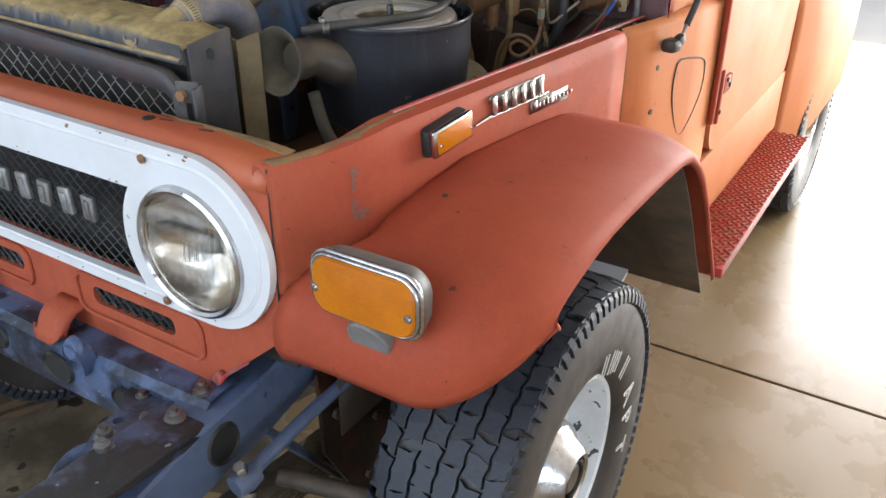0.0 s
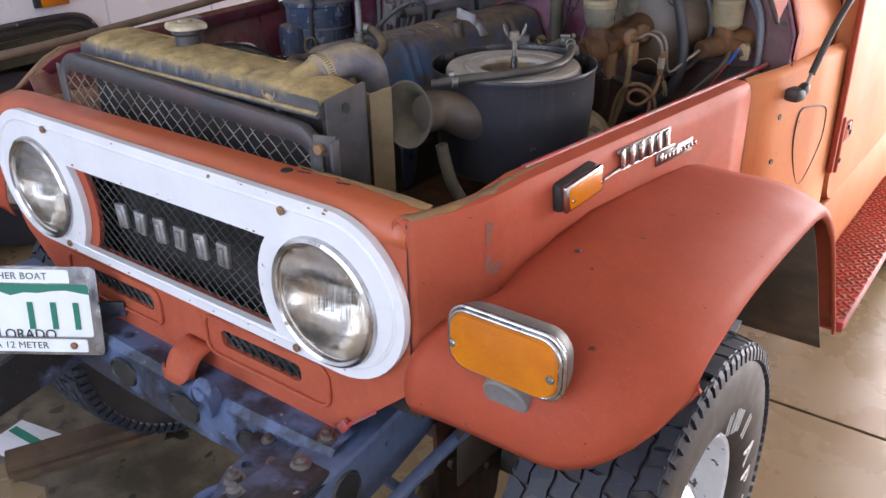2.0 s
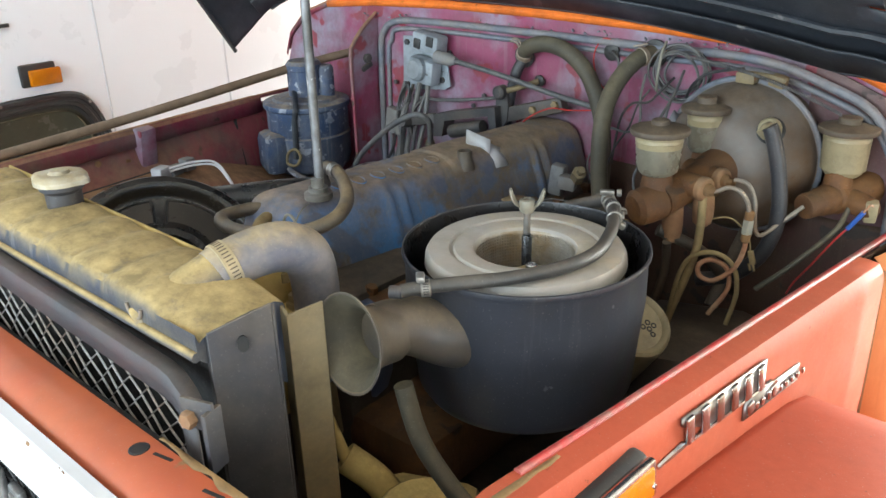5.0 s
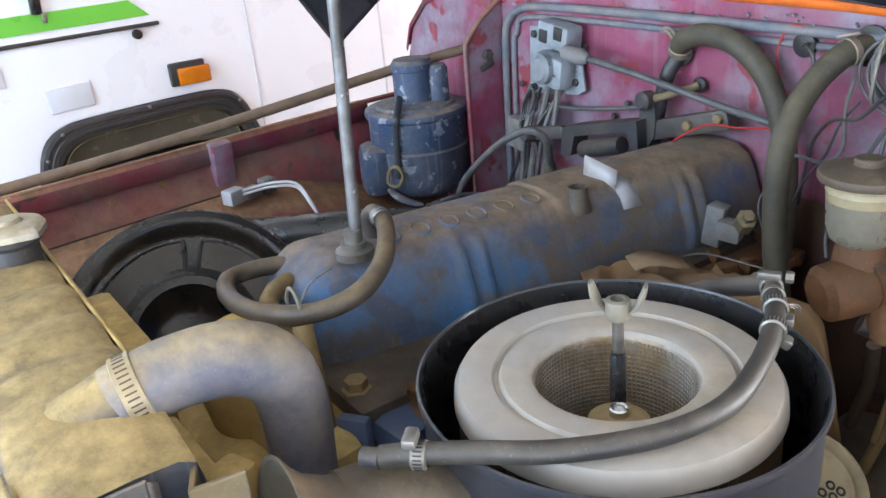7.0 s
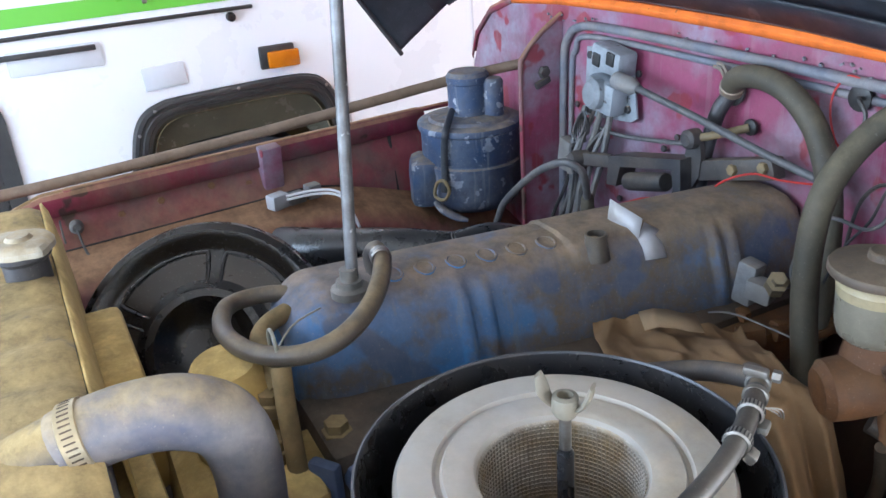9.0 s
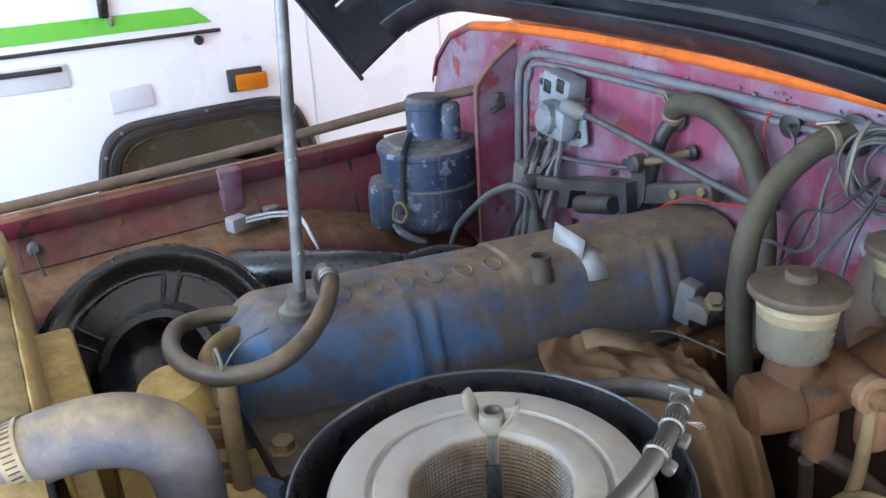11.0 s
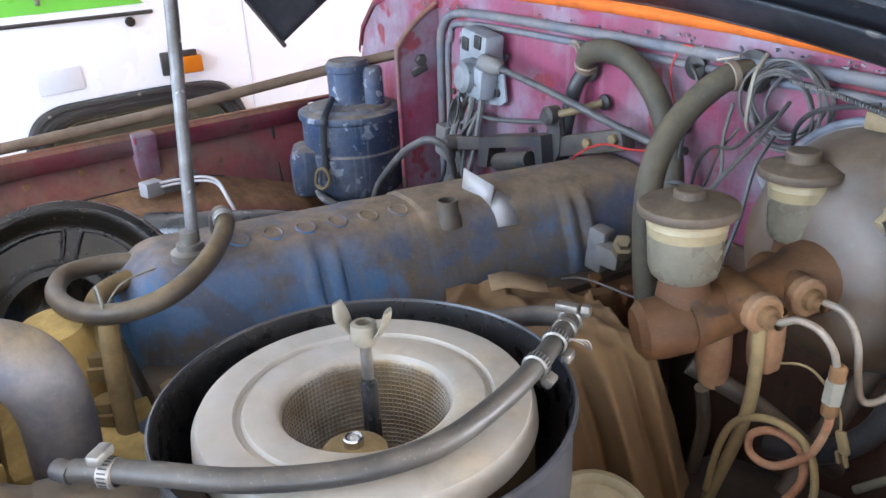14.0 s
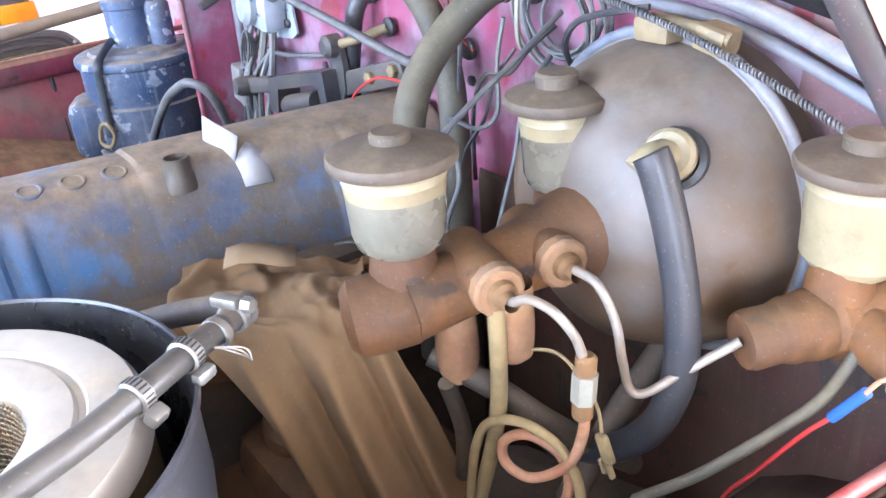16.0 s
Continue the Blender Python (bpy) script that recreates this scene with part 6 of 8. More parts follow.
part("cover_nut", bm, M["zinc"], cover, "steel nut and washer")
bm = B()
lathe(bm, [(0.0165, 1.086), (0.0140, 1.098), (0.0122, 1.102), (0.0118, 1.115), (0.0098, 1.115), (0.0098, 1.095)], 22, pose(0.062, 0.729, 0))
part("oil_pipe", bm, M["dusty_pipe"], cover, "open dusty oil filler stub")
part("stub_bore", lathe(B(), [(0, 1.106), (0.0099, 1.106)], 16, pose(0.062, 0.729, 0)), M["ink"], cover)
bm = B()
tag_a, tag_b, tag_c, tag_d = (Vector(q) for q in ((0.0317, 0.7704, 1.1352), (0.0327, 0.7664, 1.1132), (0.0679, 0.786, 1.12), (0.0724, 0.7775, 1.099)))
foot_e, foot_f, foot_g, foot_h = (Vector(q) for q in ((0.0855, 0.7783, 1.0788), (0.0896, 0.8033, 1.0775), (0.0708, 0.8063, 1.1029), (0.0593, 0.7953, 1.1103)))
sheet(bm, [[tag_a.lerp(tag_c, k / 4), tag_b.lerp(tag_d, k / 4)] for k in range(5)])
bend = tag_d.lerp(foot_e, 0.5) + Vector((0.001, 0, 0.003))
sheet(bm, [[tag_d, tag_d.lerp(foot_h, 0.5) + Vector((0, 0, 0.002)), foot_h], [bend, bend.lerp(foot_g, 0.5) + Vector((0, 0, 0.002)), foot_g], [foot_e, foot_e.lerp(foot_f, 0.5), foot_f]])
part("tag_bracket", bm, M["tag"], cover, "pale bent metal tag bracket", solid=0.0015)

# breather hose looped round the front of the cover
bm = B()
tube(bm, [(0.000, 0.500, 1.105), (-0.003, 0.498, 1.125), (0.008, 0.500, 1.136), (0.033, 0.496, 1.134), (0.070, 0.476, 1.128), (0.102, 0.449, 1.122), (0.119, 0.419, 1.115), (0.116, 0.389, 1.108), (0.094, 0.364, 1.102), (0.058, 0.345, 1.098), (0.009, 0.338, 1.095), (-0.038, 0.351, 1.093), (-0.054, 0.378, 1.09), (-0.044, 0.411, 1.09), (-0.025, 0.43, 1.085)], 0.0092, 12, 6)
breather = part("breather_hose", bm, M["dusty_pipe"], car, "dusty looped breather hose")
bm = B()
for p0, d in (((0.022, 0.498, 1.1355), (0.9, -0.2, 0.0)),):
    for q in (0, 0.007):
        lathe(bm, [(0.0092, -0.003), (0.0106, -0.002), (0.0106, 0.002), (0.0092, 0.003)], 16, axis_to(Vector(p0) + Vector(d) * q, d))
pieces("hose_clip", bm, M["steel"], breather)
bm = B()
tube(bm, [(-0.012, 0.405, 1.085), (0.002, 0.383, 1.085), (0.022, 0.368, 1.083), (0.050, 0.366, 1.078), (0.085, 0.366, 1.062)], 0.0095, 12, 5)
tube(bm, [(0.098, 0.368, 1.092), (0.112, 0.364, 1.06), (0.125, 0.362, 1.02), (0.14, 0.36, 0.94), (0.15, 0.36, 0.84)], 0.0092, 10, 5)
pieces("bypass_hose", bm, M["hose_tan"], car, "ochre-dusted bypass hose")
bm = B()
tube(bm, [(0.090 + 0.013 * math.cos(TAU * a / 10), 0.366, 1.108 + 0.017 * math.sin(TAU * a / 10)) for a in range(10)], 0.0018, 6, 2, True)
tube(bm, [(0.092, 0.362, 1.095), (0.085, 0.385, 1.12), (0.062, 0.42, 1.118)], 0.001, 5, 4)
part("tie_wire", bm, M["nylon"], breather)

# thermostat casting, water pump lumps
bm = B()
lathe(bm, [(0.0, 0.06), (0.03, 0.055), (0.045, 0.03), (0.05, 0.0), (0.045, -0.05), (0.05, -0.12)], 26, axis_to((0.045, 0.332, 1.03), (0.1, -0.1, 1)))
box(bm, (0.115, 0.345, 0.985), (0.11, 0.06, 0.05), (0, 10, 10), bev=0.015)
box(bm, (0.04, 0.30, 0.93), (0.16, 0.08, 0.12), bev=0.02)
thermo = part("thermostat_housing", bm, M["ochre_cast"], car, "ochre-dusted thermostat housing")
bm = B()
for c in ((0.108, 0.352, 1.018), (0.100, 0.409, 1.008), (0.086, 0.356, 1.052)):
    lathe(bm, [(0.015, -0.01), (0.015, 0.002), (0.0115, 0.003), (0.0115, 0.012), (0, 0.012)], 6, pose(*c))
pieces("bolt", bm, M["hose_tan"], thermo)
bm = B()
plate(bm, [(0.062, 0.375), (0.105, 0.370), (0.150, 0.420), (0.165, 0.500), (0.080, 0.470), (0.062, 0.425)], [], 0.012, pose(0, 0, 0.994))
part("front_plate", bm, M["ochre_cast"], thermo, "ochre-dusted engine front plate")
bm = B()
box(bm, (0.142, 0.382, 0.975), (0.030, 0.012, 0.075), (0, 0, 35), bev=0.003)
part("blue_bracket", bm, M["rail_blue"], thermo, "blue painted bracket")
bm = B()
tube(bm, [(0.186, 0.197, 1.1355), (0.188, 0.208, 1.1395), (0.193, 0.238, 1.145), (0.199, 0.272, 1.143), (0.200, 0.300, 1.124), (0.198, 0.311, 1.084), (0.195, 0.312, 1.01), (0.17, 0.33, 0.96)], [0.0255, 0.0255, 0.0258, 0.0268, 0.0272, 0.0262, 0.025, 0.024], 20, 6)
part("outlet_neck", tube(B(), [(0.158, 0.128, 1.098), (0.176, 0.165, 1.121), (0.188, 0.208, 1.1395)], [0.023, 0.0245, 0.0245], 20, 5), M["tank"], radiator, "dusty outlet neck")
up_hose = part("radiator_hose", bm, M["pale_hose"], car, "thick pale-dusted upper radiator hose")
mm = axis_to((0.188, 0.208, 1.1395), (0.16, 0.96, 0.22))
bm = B()
lathe(bm, [(0.0258, -0.0075), (0.0272, -0.0068), (0.0272, 0.0068), (0.0258, 0.0075)], 32, mm)
clamp = part("hose_clamp", bm, M["cap_metal"], up_hose, "worm-drive hose clamp")
bm = B()
for k in range(40):  # worm slots in the band
    a = TAU * k / 40
    bmesh.ops.create_cube(bm, size=1.0, matrix=mm @ pose(0.0272 * math.cos(a), 0.0272 * math.sin(a), 0, 0, 0, 360 * k / 40) @ Matrix.Diagonal((0.0006, 0.0012, 0.0080, 1)))
part("band_slot", bm, M["dark_cast"], clamp, kind="stuff")
bm = B()
box(bm, (0.2145, 0.198, 1.124), (0.010, 0.014, 0.016), (0, 20, -10), bev=0.003)
bolt(bm, (0.219, 0.200, 1.114), (0.5, 0.1, -0.8), 0.0070, 0.007)
part("clamp_screw", bm, M["steel"], clamp)
# lower front of the engine bay
bm = B()
box(bm, (0.33, 0.33, 0.80), (0.12, 0.12, 0.07), (10, 0, 25), bev=0.02)
lathe(bm, [(0.0, 0.05), (0.05, 0.045), (0.06, 0.02), (0.06, -0.04)], 24, axis_to((0.36, 0.30, 0.83), (0.3, -0.4, 0.8)))
tube(bm, [(0.26, 0.28, 0.90), (0.29, 0.30, 0.87), (0.31, 0.32, 0.82)], 0.018, 10)
part("alternator", bm, M["ochre_cast"], car, "ochre-dusted alternator low in the bay")
bm = B()
tube(bm, [(0.355, 0.285, 1.03), (0.37, 0.29, 0.97), (0.40, 0.30, 0.92), (0.43, 0.31, 0.885)], 0.010, 10, 5)
part("drain_hose", bm, M["rubber"], car)

# ---------------------------------------------------------------- oil-bath style air cleaner
AC = Vector((0.355, 0.487, 0))
bm = B()
lathe(bm, [(0.0, 0.93), (0.10, 0.932), (0.118, 0.938), (0.1255, 0.950), (0.133, 1.03), (0.1355, 1.055), (0.1355, 1.10), (0.1372, 1.104), (0.1390, 1.108), (0.1385, 1.1115), (0.1368, 1.1122), (0.1350, 1.109), (0.1340, 1.10), (0.1325, 1.06), (0.129, 1.03), (0.122, 0.955), (0.0, 0.945)], 120, pose(AC.x, AC.y, 0.005))
pot = part("air_cleaner", bm, M["pot"], car, "open dusty black air cleaner pot with a grey filter")
part("inner_wall", lathe(B(), [(0.1352, 1.1105), (0.1332, 1.10), (0.1312, 1.06), (0.1278, 1.03), (0.121, 0.956)], 120, pose(AC.x, AC.y, 0.005)), M["black"], pot, "black inner wall")
bm = B()
lathe(bm, [(0.111, 1.086), (0.1135, 1.088), (0.1125, 1.098), (0.109, 1.104), (0.098, 1.1055), (0.086, 1.1045), (0.084, 1.1015), (0.081, 1.1015), (0.079, 1.1045), (0.072, 1.1048), (0.066, 1.1044), (0.061, 1.1040), (0.0582, 1.1025), (0.0565, 1.0985)], 96, pose(AC.x, AC.y, 0.009))
element = part("filter_element", bm, M["element"], pot, "grey ring-shaped air filter element")
bm = B()
lathe(bm, [(0.0566, 1.099), (0.0556, 1.097), (0.0556, 0.96)], 60, pose(AC.x, AC.y, 0.009))
part("filter_core", bm, M["perf"], element, "perforated metal filter core")
bm = B()
rows = []
for q in range(180):
    a = TAU * q / 180
    r = 0.1112 if q % 2 else 0.1085
    rows.append([Vector((AC.x + r * math.cos(a), AC.y + r * math.sin(a), z)) for z in (0.962, 1.03, 1.098)])
rows.append(rows[0])
sheet(bm, rows)
part("filter_paper", bm, M["paper"], element, "brown pleated filter paper")
bm = B()  # perforated core: raised bars between the holes
for k in range(100):
    a = TAU * k / 100
    tube(bm, [tuple(AC + Vector((0.0550 * math.cos(a + q), 0.0550 * math.sin(a + q), z))) for q, z in ((0, 0.97), (0.03, 1.03), (0.06, 1.105))], 0.0007, 4, 1)
for j in range(36):
    z = 0.971 + 0.00375 * j
    tube(bm, [tuple(AC + Vector((0.0550 * math.cos(TAU * k / 40), 0.0550 * math.sin(TAU * k / 40), z))) for k in range(40)], 0.0007, 4, 1, True)
part("core_mesh", bm, M["perf"], element, kind="stuff")
bm = B()
lathe(bm, [(0.0, 0.972), (0.02, 0.976), (0.03, 0.972), (0.052, 0.968)], 28, Matrix.Translation(AC))
part("base_plate", bm, M["ochre_cast"], pot)
WN = AC + Vector((-0.001, 0.004, 0))
bm = B()
lathe(bm, [(0.0058, 0.97), (0.0058, 1.122), (0.0046, 1.124), (0.0046, 1.126)], 14, Matrix.Translation(WN))
part("centre_sleeve", bm, M["black"], pot)
part("centre_stud", lathe(B(), [(0.0040, 1.11), (0.0040, 1.162), (0, 1.162)], 14, Matrix.Translation(WN)), M["steel"], pot)
bm = B()
lathe(bm, [(0.0072, 1.152), (0.0092, 1.156), (0.0084, 1.166), (0.0052, 1.167), (0.0052, 1.159), (0, 1.159)], 18, Matrix.Translation(WN))
for s in (-1, 1):
    tube(bm, [tuple(WN + Vector((s * d * 0.82, s * d * 0.57, z))) for d, z in ((0.006, 1.157), (0.0115, 1.161), (0.0160, 1.169), (0.0185, 1.178))], [0.0035, 0.0055, 0.0080, 0.0050], 8, 4, flat=0.28)
part("wing_nut", bm, M["nylon"], pot, "pale wing nut")
bm = B()  # tan disc with a hollow rivet inside the filter
lathe(bm, [(0.0, 1.099), (0.012, 1.0985), (0.021, 1.094), (0.0215, 1.089), (0.012, 1.08), (0.010, 0.97)], 28, Matrix.Translation((0.379, 0.466, 0)))
boss_ = part("retainer_disc", bm, M["hose_tan"], pot, "tan retainer disc")
part("hollow_rivet", lathe(B(), [(0.0066, 1.097), (0.0066, 1.1035), (0.0055, 1.1045), (0.0042, 1.1035), (0.0042, 1.1005), (0, 1.1005)], 18, Matrix.Translation((0.379, 0.466, 0))), M["chrome"], boss_)
bm = B()  # bell-mouth intake
tube(bm, [(0.322, 0.285, 1.078), (0.324, 0.305, 1.076), (0.332, 0.330, 1.069), (0.348, 0.358, 1.054), (0.358, 0.39, 1.040)], [0.029, 0.029, 0.031, 0.034, 0.036], 24, 6)
elbow = part("intake_elbow", bm, M["dusty_pipe"], pot, "tan-dusted intake elbow")
bm = B()
lathe(bm, [(0.030, -0.042), (0.031, -0.02), (0.036, -0.005), (0.043, 0.004), (0.0495, 0.009), (0.0510, 0.0115), (0.0490, 0.0115), (0.041, 0.005), (0.034, -0.005), (0.028, -0.02), (0.0265, -0.05), (0.0, -0.055)], 40, axis_to((0.322, 0.257, 1.080), (-0.08, -0.97, 0.16)))
bell = part("bell_mouth", bm, M["dusty_pipe"], pot, "flared dusty intake mouth")
part("throat", lathe(B(), [(0.0478, 0.0108), (0.0402, 0.0046), (0.0332, -0.0052), (0.0272, -0.02), (0.0258, -0.048), (0, -0.052)], 36, axis_to((0.322, 0.257, 1.080), (-0.08, -0.97, 0.16))), M["rubber"], bell, "dark dusty throat")
bm = B()
tube(bm, [(0.333, 0.310, 1.117), (0.349, 0.327, 1.120), (0.374, 0.352, 1.1225), (0.408, 0.388, 1.1245), (0.436, 0.440, 1.1255), (0.443, 0.492, 1.126), (0.428, 0.545, 1.127), (0.4095, 0.585, 1.128), (0.392, 0.613, 1.127), (0.368, 0.645, 1.122)], 0.0072, 14, 6)
vac = part("crankcase_hose", bm, M["hose_grey"], car, "worn grey hose laid across the air cleaner")


def band(bm, c, d, r, w=0.005):
    lathe(bm, [(r, -w), (r + 0.0016, -w * 0.8), (r + 0.0016, w * 0.8), (r, w)], 20, axis_to(c, d))


bm = B()
band(bm, (0.350, 0.328, 1.119), (0.7, 0.7, 0), 0.0076, 0.0052)
box(bm, (0.346, 0.325, 1.1305), (0.009, 0.016, 0.007), (0, 0, 45), bev=0.002)
band(bm, (0.389, 0.618, 1.1268), (-0.6, 0.8, 0), 0.0076, 0.0042)
band(bm, (0.4085, 0.587, 1.128), (-0.5, 0.86, 0), 0.0076, 0.0042)
box(bm, (0.416, 0.592, 1.119), (0.008, 0.011, 0.008), (0, 30, 30), bev=0.002)
band(bm, (0.372, 0.640, 1.1215), (-0.6, 0.8, 0), 0.0076, 0.0030)
band(bm, (0.360, 0.655, 1.120), (-0.6, 0.8, 0), 0.0076, 0.0030)
box(bm, (0.359, 0.653, 1.1305), (0.018, 0.008, 0.007), (0, 0, 30), bev=0.002)
bolt(bm, (0.369, 0.659, 1.1305), (0.85, 0.5, 0), 0.0048, 0.006)
box(bm, (0.398, 0.622, 1.118), (0.007, 0.013, 0.007), (0, 0, 30), bev=0.002)
pieces("hose_clamp", bm, M["zinc"], vac, "worm-drive clamp")
bm = B()
for c, d in (((0.389, 0.618, 1.1268), (-0.6, 0.8, 0)), ((0.4085, 0.587, 1.128), (-0.5, 0.86, 0)), ((0.350, 0.328, 1.119), (0.7, 0.7, 0))):
    mm = axis_to(c, d)
    for k in range(22):
        a = TAU * k / 22
        bmesh.ops.create_cube(bm, size=1.0, matrix=mm @ pose(0.0092 * math.cos(a), 0.0092 * math.sin(a), 0, 0, 0, 360 * k / 22) @ Matrix.Diagonal((0.0005, 0.0010, 0.0055, 1)))
part("band_slot", bm, M["ink"], vac, kind="stuff")
bm = B()
tube(bm, [(0.372, 0.640, 1.1215), (0.352, 0.664, 1.119), (0.335, 0.672, 1.112)], 0.0068, 12, 4)
tube(bm, [(0.352, 0.664, 1.116), (0.30, 0.665, 1.095), (0.26, 0.64, 1.08), (0.22, 0.62, 1.06)], 0.0085, 10, 5)
tube(bm, [(0.335, 0.309, 1.117), (0.325, 0.302, 1.117)], 0.0066, 12)
pieces("hose_joint", bm, M["bracket"], vac)
bm = B()
for a in range(3):
    tube(bm, [(0.378 + 0.003 * a, 0.632, 1.122), (0.388, 0.642 + 0.003 * a, 1.117), (0.386 + 0.002 * a, 0.650, 1.109)], 0.0006, 4, 4)
part("loose_strand", bm, M["zinc"], vac)

# loose lid of the air cleaner, stood against the inner apron
lid_n = Vector((0.70, -0.30, 0.64)).normalized()
LID = axis_to((-0.195, 0.343, 0.970), lid_n)
lid = thing("air_cleaner_lid", LID.translation, "round glossy black air cleaner lid leaning in the bay", "lid")
bm = B()
lathe(bm, [(0.0, -0.012), (0.03, -0.012), (0.045, -0.006), (0.055, 0.004), (0.062, 0.010), (0.072, 0.010), (0.080, 0.004), (0.090, 0.001), (0.120, 0.0), (0.130, 0.004), (0.137, 0.012), (0.146, 0.0145), (0.155, 0.011), (0.160, 0.002), (0.160, -0.012)], 72, LID)
lid_body = part("lid_pan", bm, M["lid"], lid)
bm = B()
for a0 in (15, 87, 159, 231, 303):  # rounded sector outlines
    loop = [(0.080, a0 + 4), (0.084, a0 + 1.5), (0.116, a0 + 1), (0.121, a0 + 4)] + [(0.122, a0 + q) for q in (15, 27, 39, 51)] + [(0.121, a0 + 60), (0.116, a0 + 63), (0.084, a0 + 62.5), (0.080, a0 + 60)] + [(0.079, a0 + q) for q in (48, 32, 16)]
    tube(bm, [LID @ Vector((r * math.cos(radians(q)), r * math.sin(radians(q)), 0.002)) for r, q in loop], 0.0022, 6, 2, True)
pieces("pressed_rib", bm, M["black"], lid_body)
bm = B()
for a0 in (15, 87, 159, 231, 303):  # browner panels between the ribs: dust and a brown reflection in the colour
    sheet(bm, [[LID @ Vector((r * math.cos(radians(a0 + q)), r * math.sin(radians(a0 + q)), 0.0026 - 0.02 * (r - 0.084))) for q in (3, 14, 26, 38, 50, 61)] for r in (0.083, 0.100, 0.118)])
pieces("pressed_panel", bm, M["lid_panel"], lid_body, "brown-tinted pressed panel")

# ---------------------------------------------------------------- brake and clutch hydraulics
def reservoir(name, c, r, h, level, label, parent, cup_r=0.80, knob=0.31, knob_h=0.006):
    """A plastic cup with a broad thin cap: c is the middle of the cap's underside."""
    m = Matrix.Translation(c)
    p = B()
    lathe(p, [(r * (cup_r + 0.03), -0.002), (r * (cup_r + 0.03), -0.006), (r * cup_r, -0.007), (r * cup_r, -0.011), (r * (cup_r + 0.012), -0.012), (r * cup_r, -0.013), (r * (cup_r - 0.02), -level)], 40, m)
    cup = part(name, p, M["cream"], parent, label)
    p = B()
    lathe(p, [(r * (cup_r - 0.02), -level), (r * (cup_r - 0.022), -level - 0.0008), (r * (cup_r - 0.06), -h * 0.80), (r * (cup_r - 0.12), -h * 0.93), (r * (cup_r - 0.24), -h), (r * 0.3, -h)], 40, m)
    part("fluid_level", p, M["fluid"] if level < h * 0.7 else M["cream"], cup, "cloudy fluid" if level < h * 0.7 else "")
    p = B()
    lathe(p, [(r * 0.80, -0.003), (r * 0.975, -0.003), (r, -0.0015), (r, 0.0025), (r * 0.97, 0.0042), (r * 0.7, 0.0068), (r * (knob + 0.06), 0.0090), (r * knob, 0.0095), (r * knob, 0.0095 + knob_h * 0.8), (r * (knob - 0.04), 0.0095 + knob_h), (0, 0.0098 + knob_h)], 44, m)
    part("cap", p, M["cap"], cup, "dusty brown cap")
    return cup


bm = B()
lathe(bm, [(0.0, -0.085), (0.035, -0.084), (0.06, -0.078), (0.085, -0.06), (0.103, -0.028), (0.109, 0.0), (0.114, 0.002), (0.114, 0.008), (0.108, 0.010), (0.108, 0.05)], 56, axis_to((0.402, 0.955, 1.112), (0, 1, 0)))
booster = part("brake_booster", bm, M["booster"], car, "large round brake booster with brown dust")
bm = B()
tube(bm, [(0.402 + 0.1135 * math.cos(TAU * k / 40), 0.958, 1.112 + 0.1135 * math.sin(TAU * k / 40)) for k in range(40)], 0.0042, 8, 1, True)
band_ = part("band", bm, M["trim_grey"], booster, "pale clamp band")
bm = B()
box(bm, (0.402, 0.948, 1.229), (0.028, 0.020, 0.016), (0, 0, 0), bev=0.003)
box(bm, (0.447, 0.946, 1.229), (0.022, 0.020, 0.016), (0, 12, 0), bev=0.003)
tube(bm, [(0.412, 0.944, 1.234), (0.44, 0.942, 1.234), (0.460, 0.942, 1.230)], 0.0045, 8, 2)
pieces("band_clamp", bm, M["tan_steel"], band_)
bm = B()
lathe(bm, [(0.0, 0.014), (0.007, 0.014), (0.008, 0.009), (0.013, 0.008), (0.0155, 0.005), (0.0155, 0.0), (0.012, -0.006)], 24, axis_to((0.464, 0.889, 1.176), (0.30, -0.86, 0.36)))
tube(bm, [(0.467, 0.878, 1.181), (0.468, 0.866, 1.182), (0.466, 0.858, 1.176)], 0.0085, 12, 4)
valve = part("check_valve", bm, M["cream"], booster, "cream plastic check valve")
part("rubber_seal", lathe(B(), [(0.014, -0.012), (0.0185, -0.006), (0.0185, 0.0), (0.015, 0.002)], 24, axis_to((0.465, 0.891, 1.174), (0.30, -0.86, 0.36))), M["rubber_black"], valve)
bm = B()
tube(bm, [(0.474, 0.859, 1.188), (0.478, 0.860, 1.180), (0.484, 0.862, 1.160), (0.490, 0.864, 1.135), (0.496, 0.866, 1.10), (0.498, 0.866, 1.071), (0.495, 0.866, 1.04), (0.478, 0.866, 0.999), (0.445, 0.86, 0.965), (0.40, 0.85, 0.95)], 0.0105, 14, 6)
part("vacuum_hose", bm, M["hose_dark"], booster, "dark blue-black rubber vacuum hose")
bm = B()
tube(bm, [(0.402, 0.885, 1.11), (0.396, 0.85, 1.106), (0.388, 0.80, 1.100), (0.378, 0.755, 1.094)], [0.038, 0.026, 0.022, 0.024], 22, 5)
tube(bm, [(0.371, 0.761, 1.10), (0.370, 0.761, 1.134)], [0.024, 0.0185], 18)
tube(bm, [(0.380, 0.885, 1.10), (0.376, 0.885, 1.136)], [0.024, 0.0165], 18)
lathe(bm, [(0.0, -0.03), (0.018, -0.029), (0.0245, -0.020), (0.0255, 0.0), (0.0245, 0.016), (0.018, 0.022), (0, 0.024)], 26, axis_to((0.368, 0.742, 1.090), (-0.4, -0.8, -0.1)))
master = part("master_cylinder", bm, M["brake_rust"], car, "rust-brown brake master cylinder")
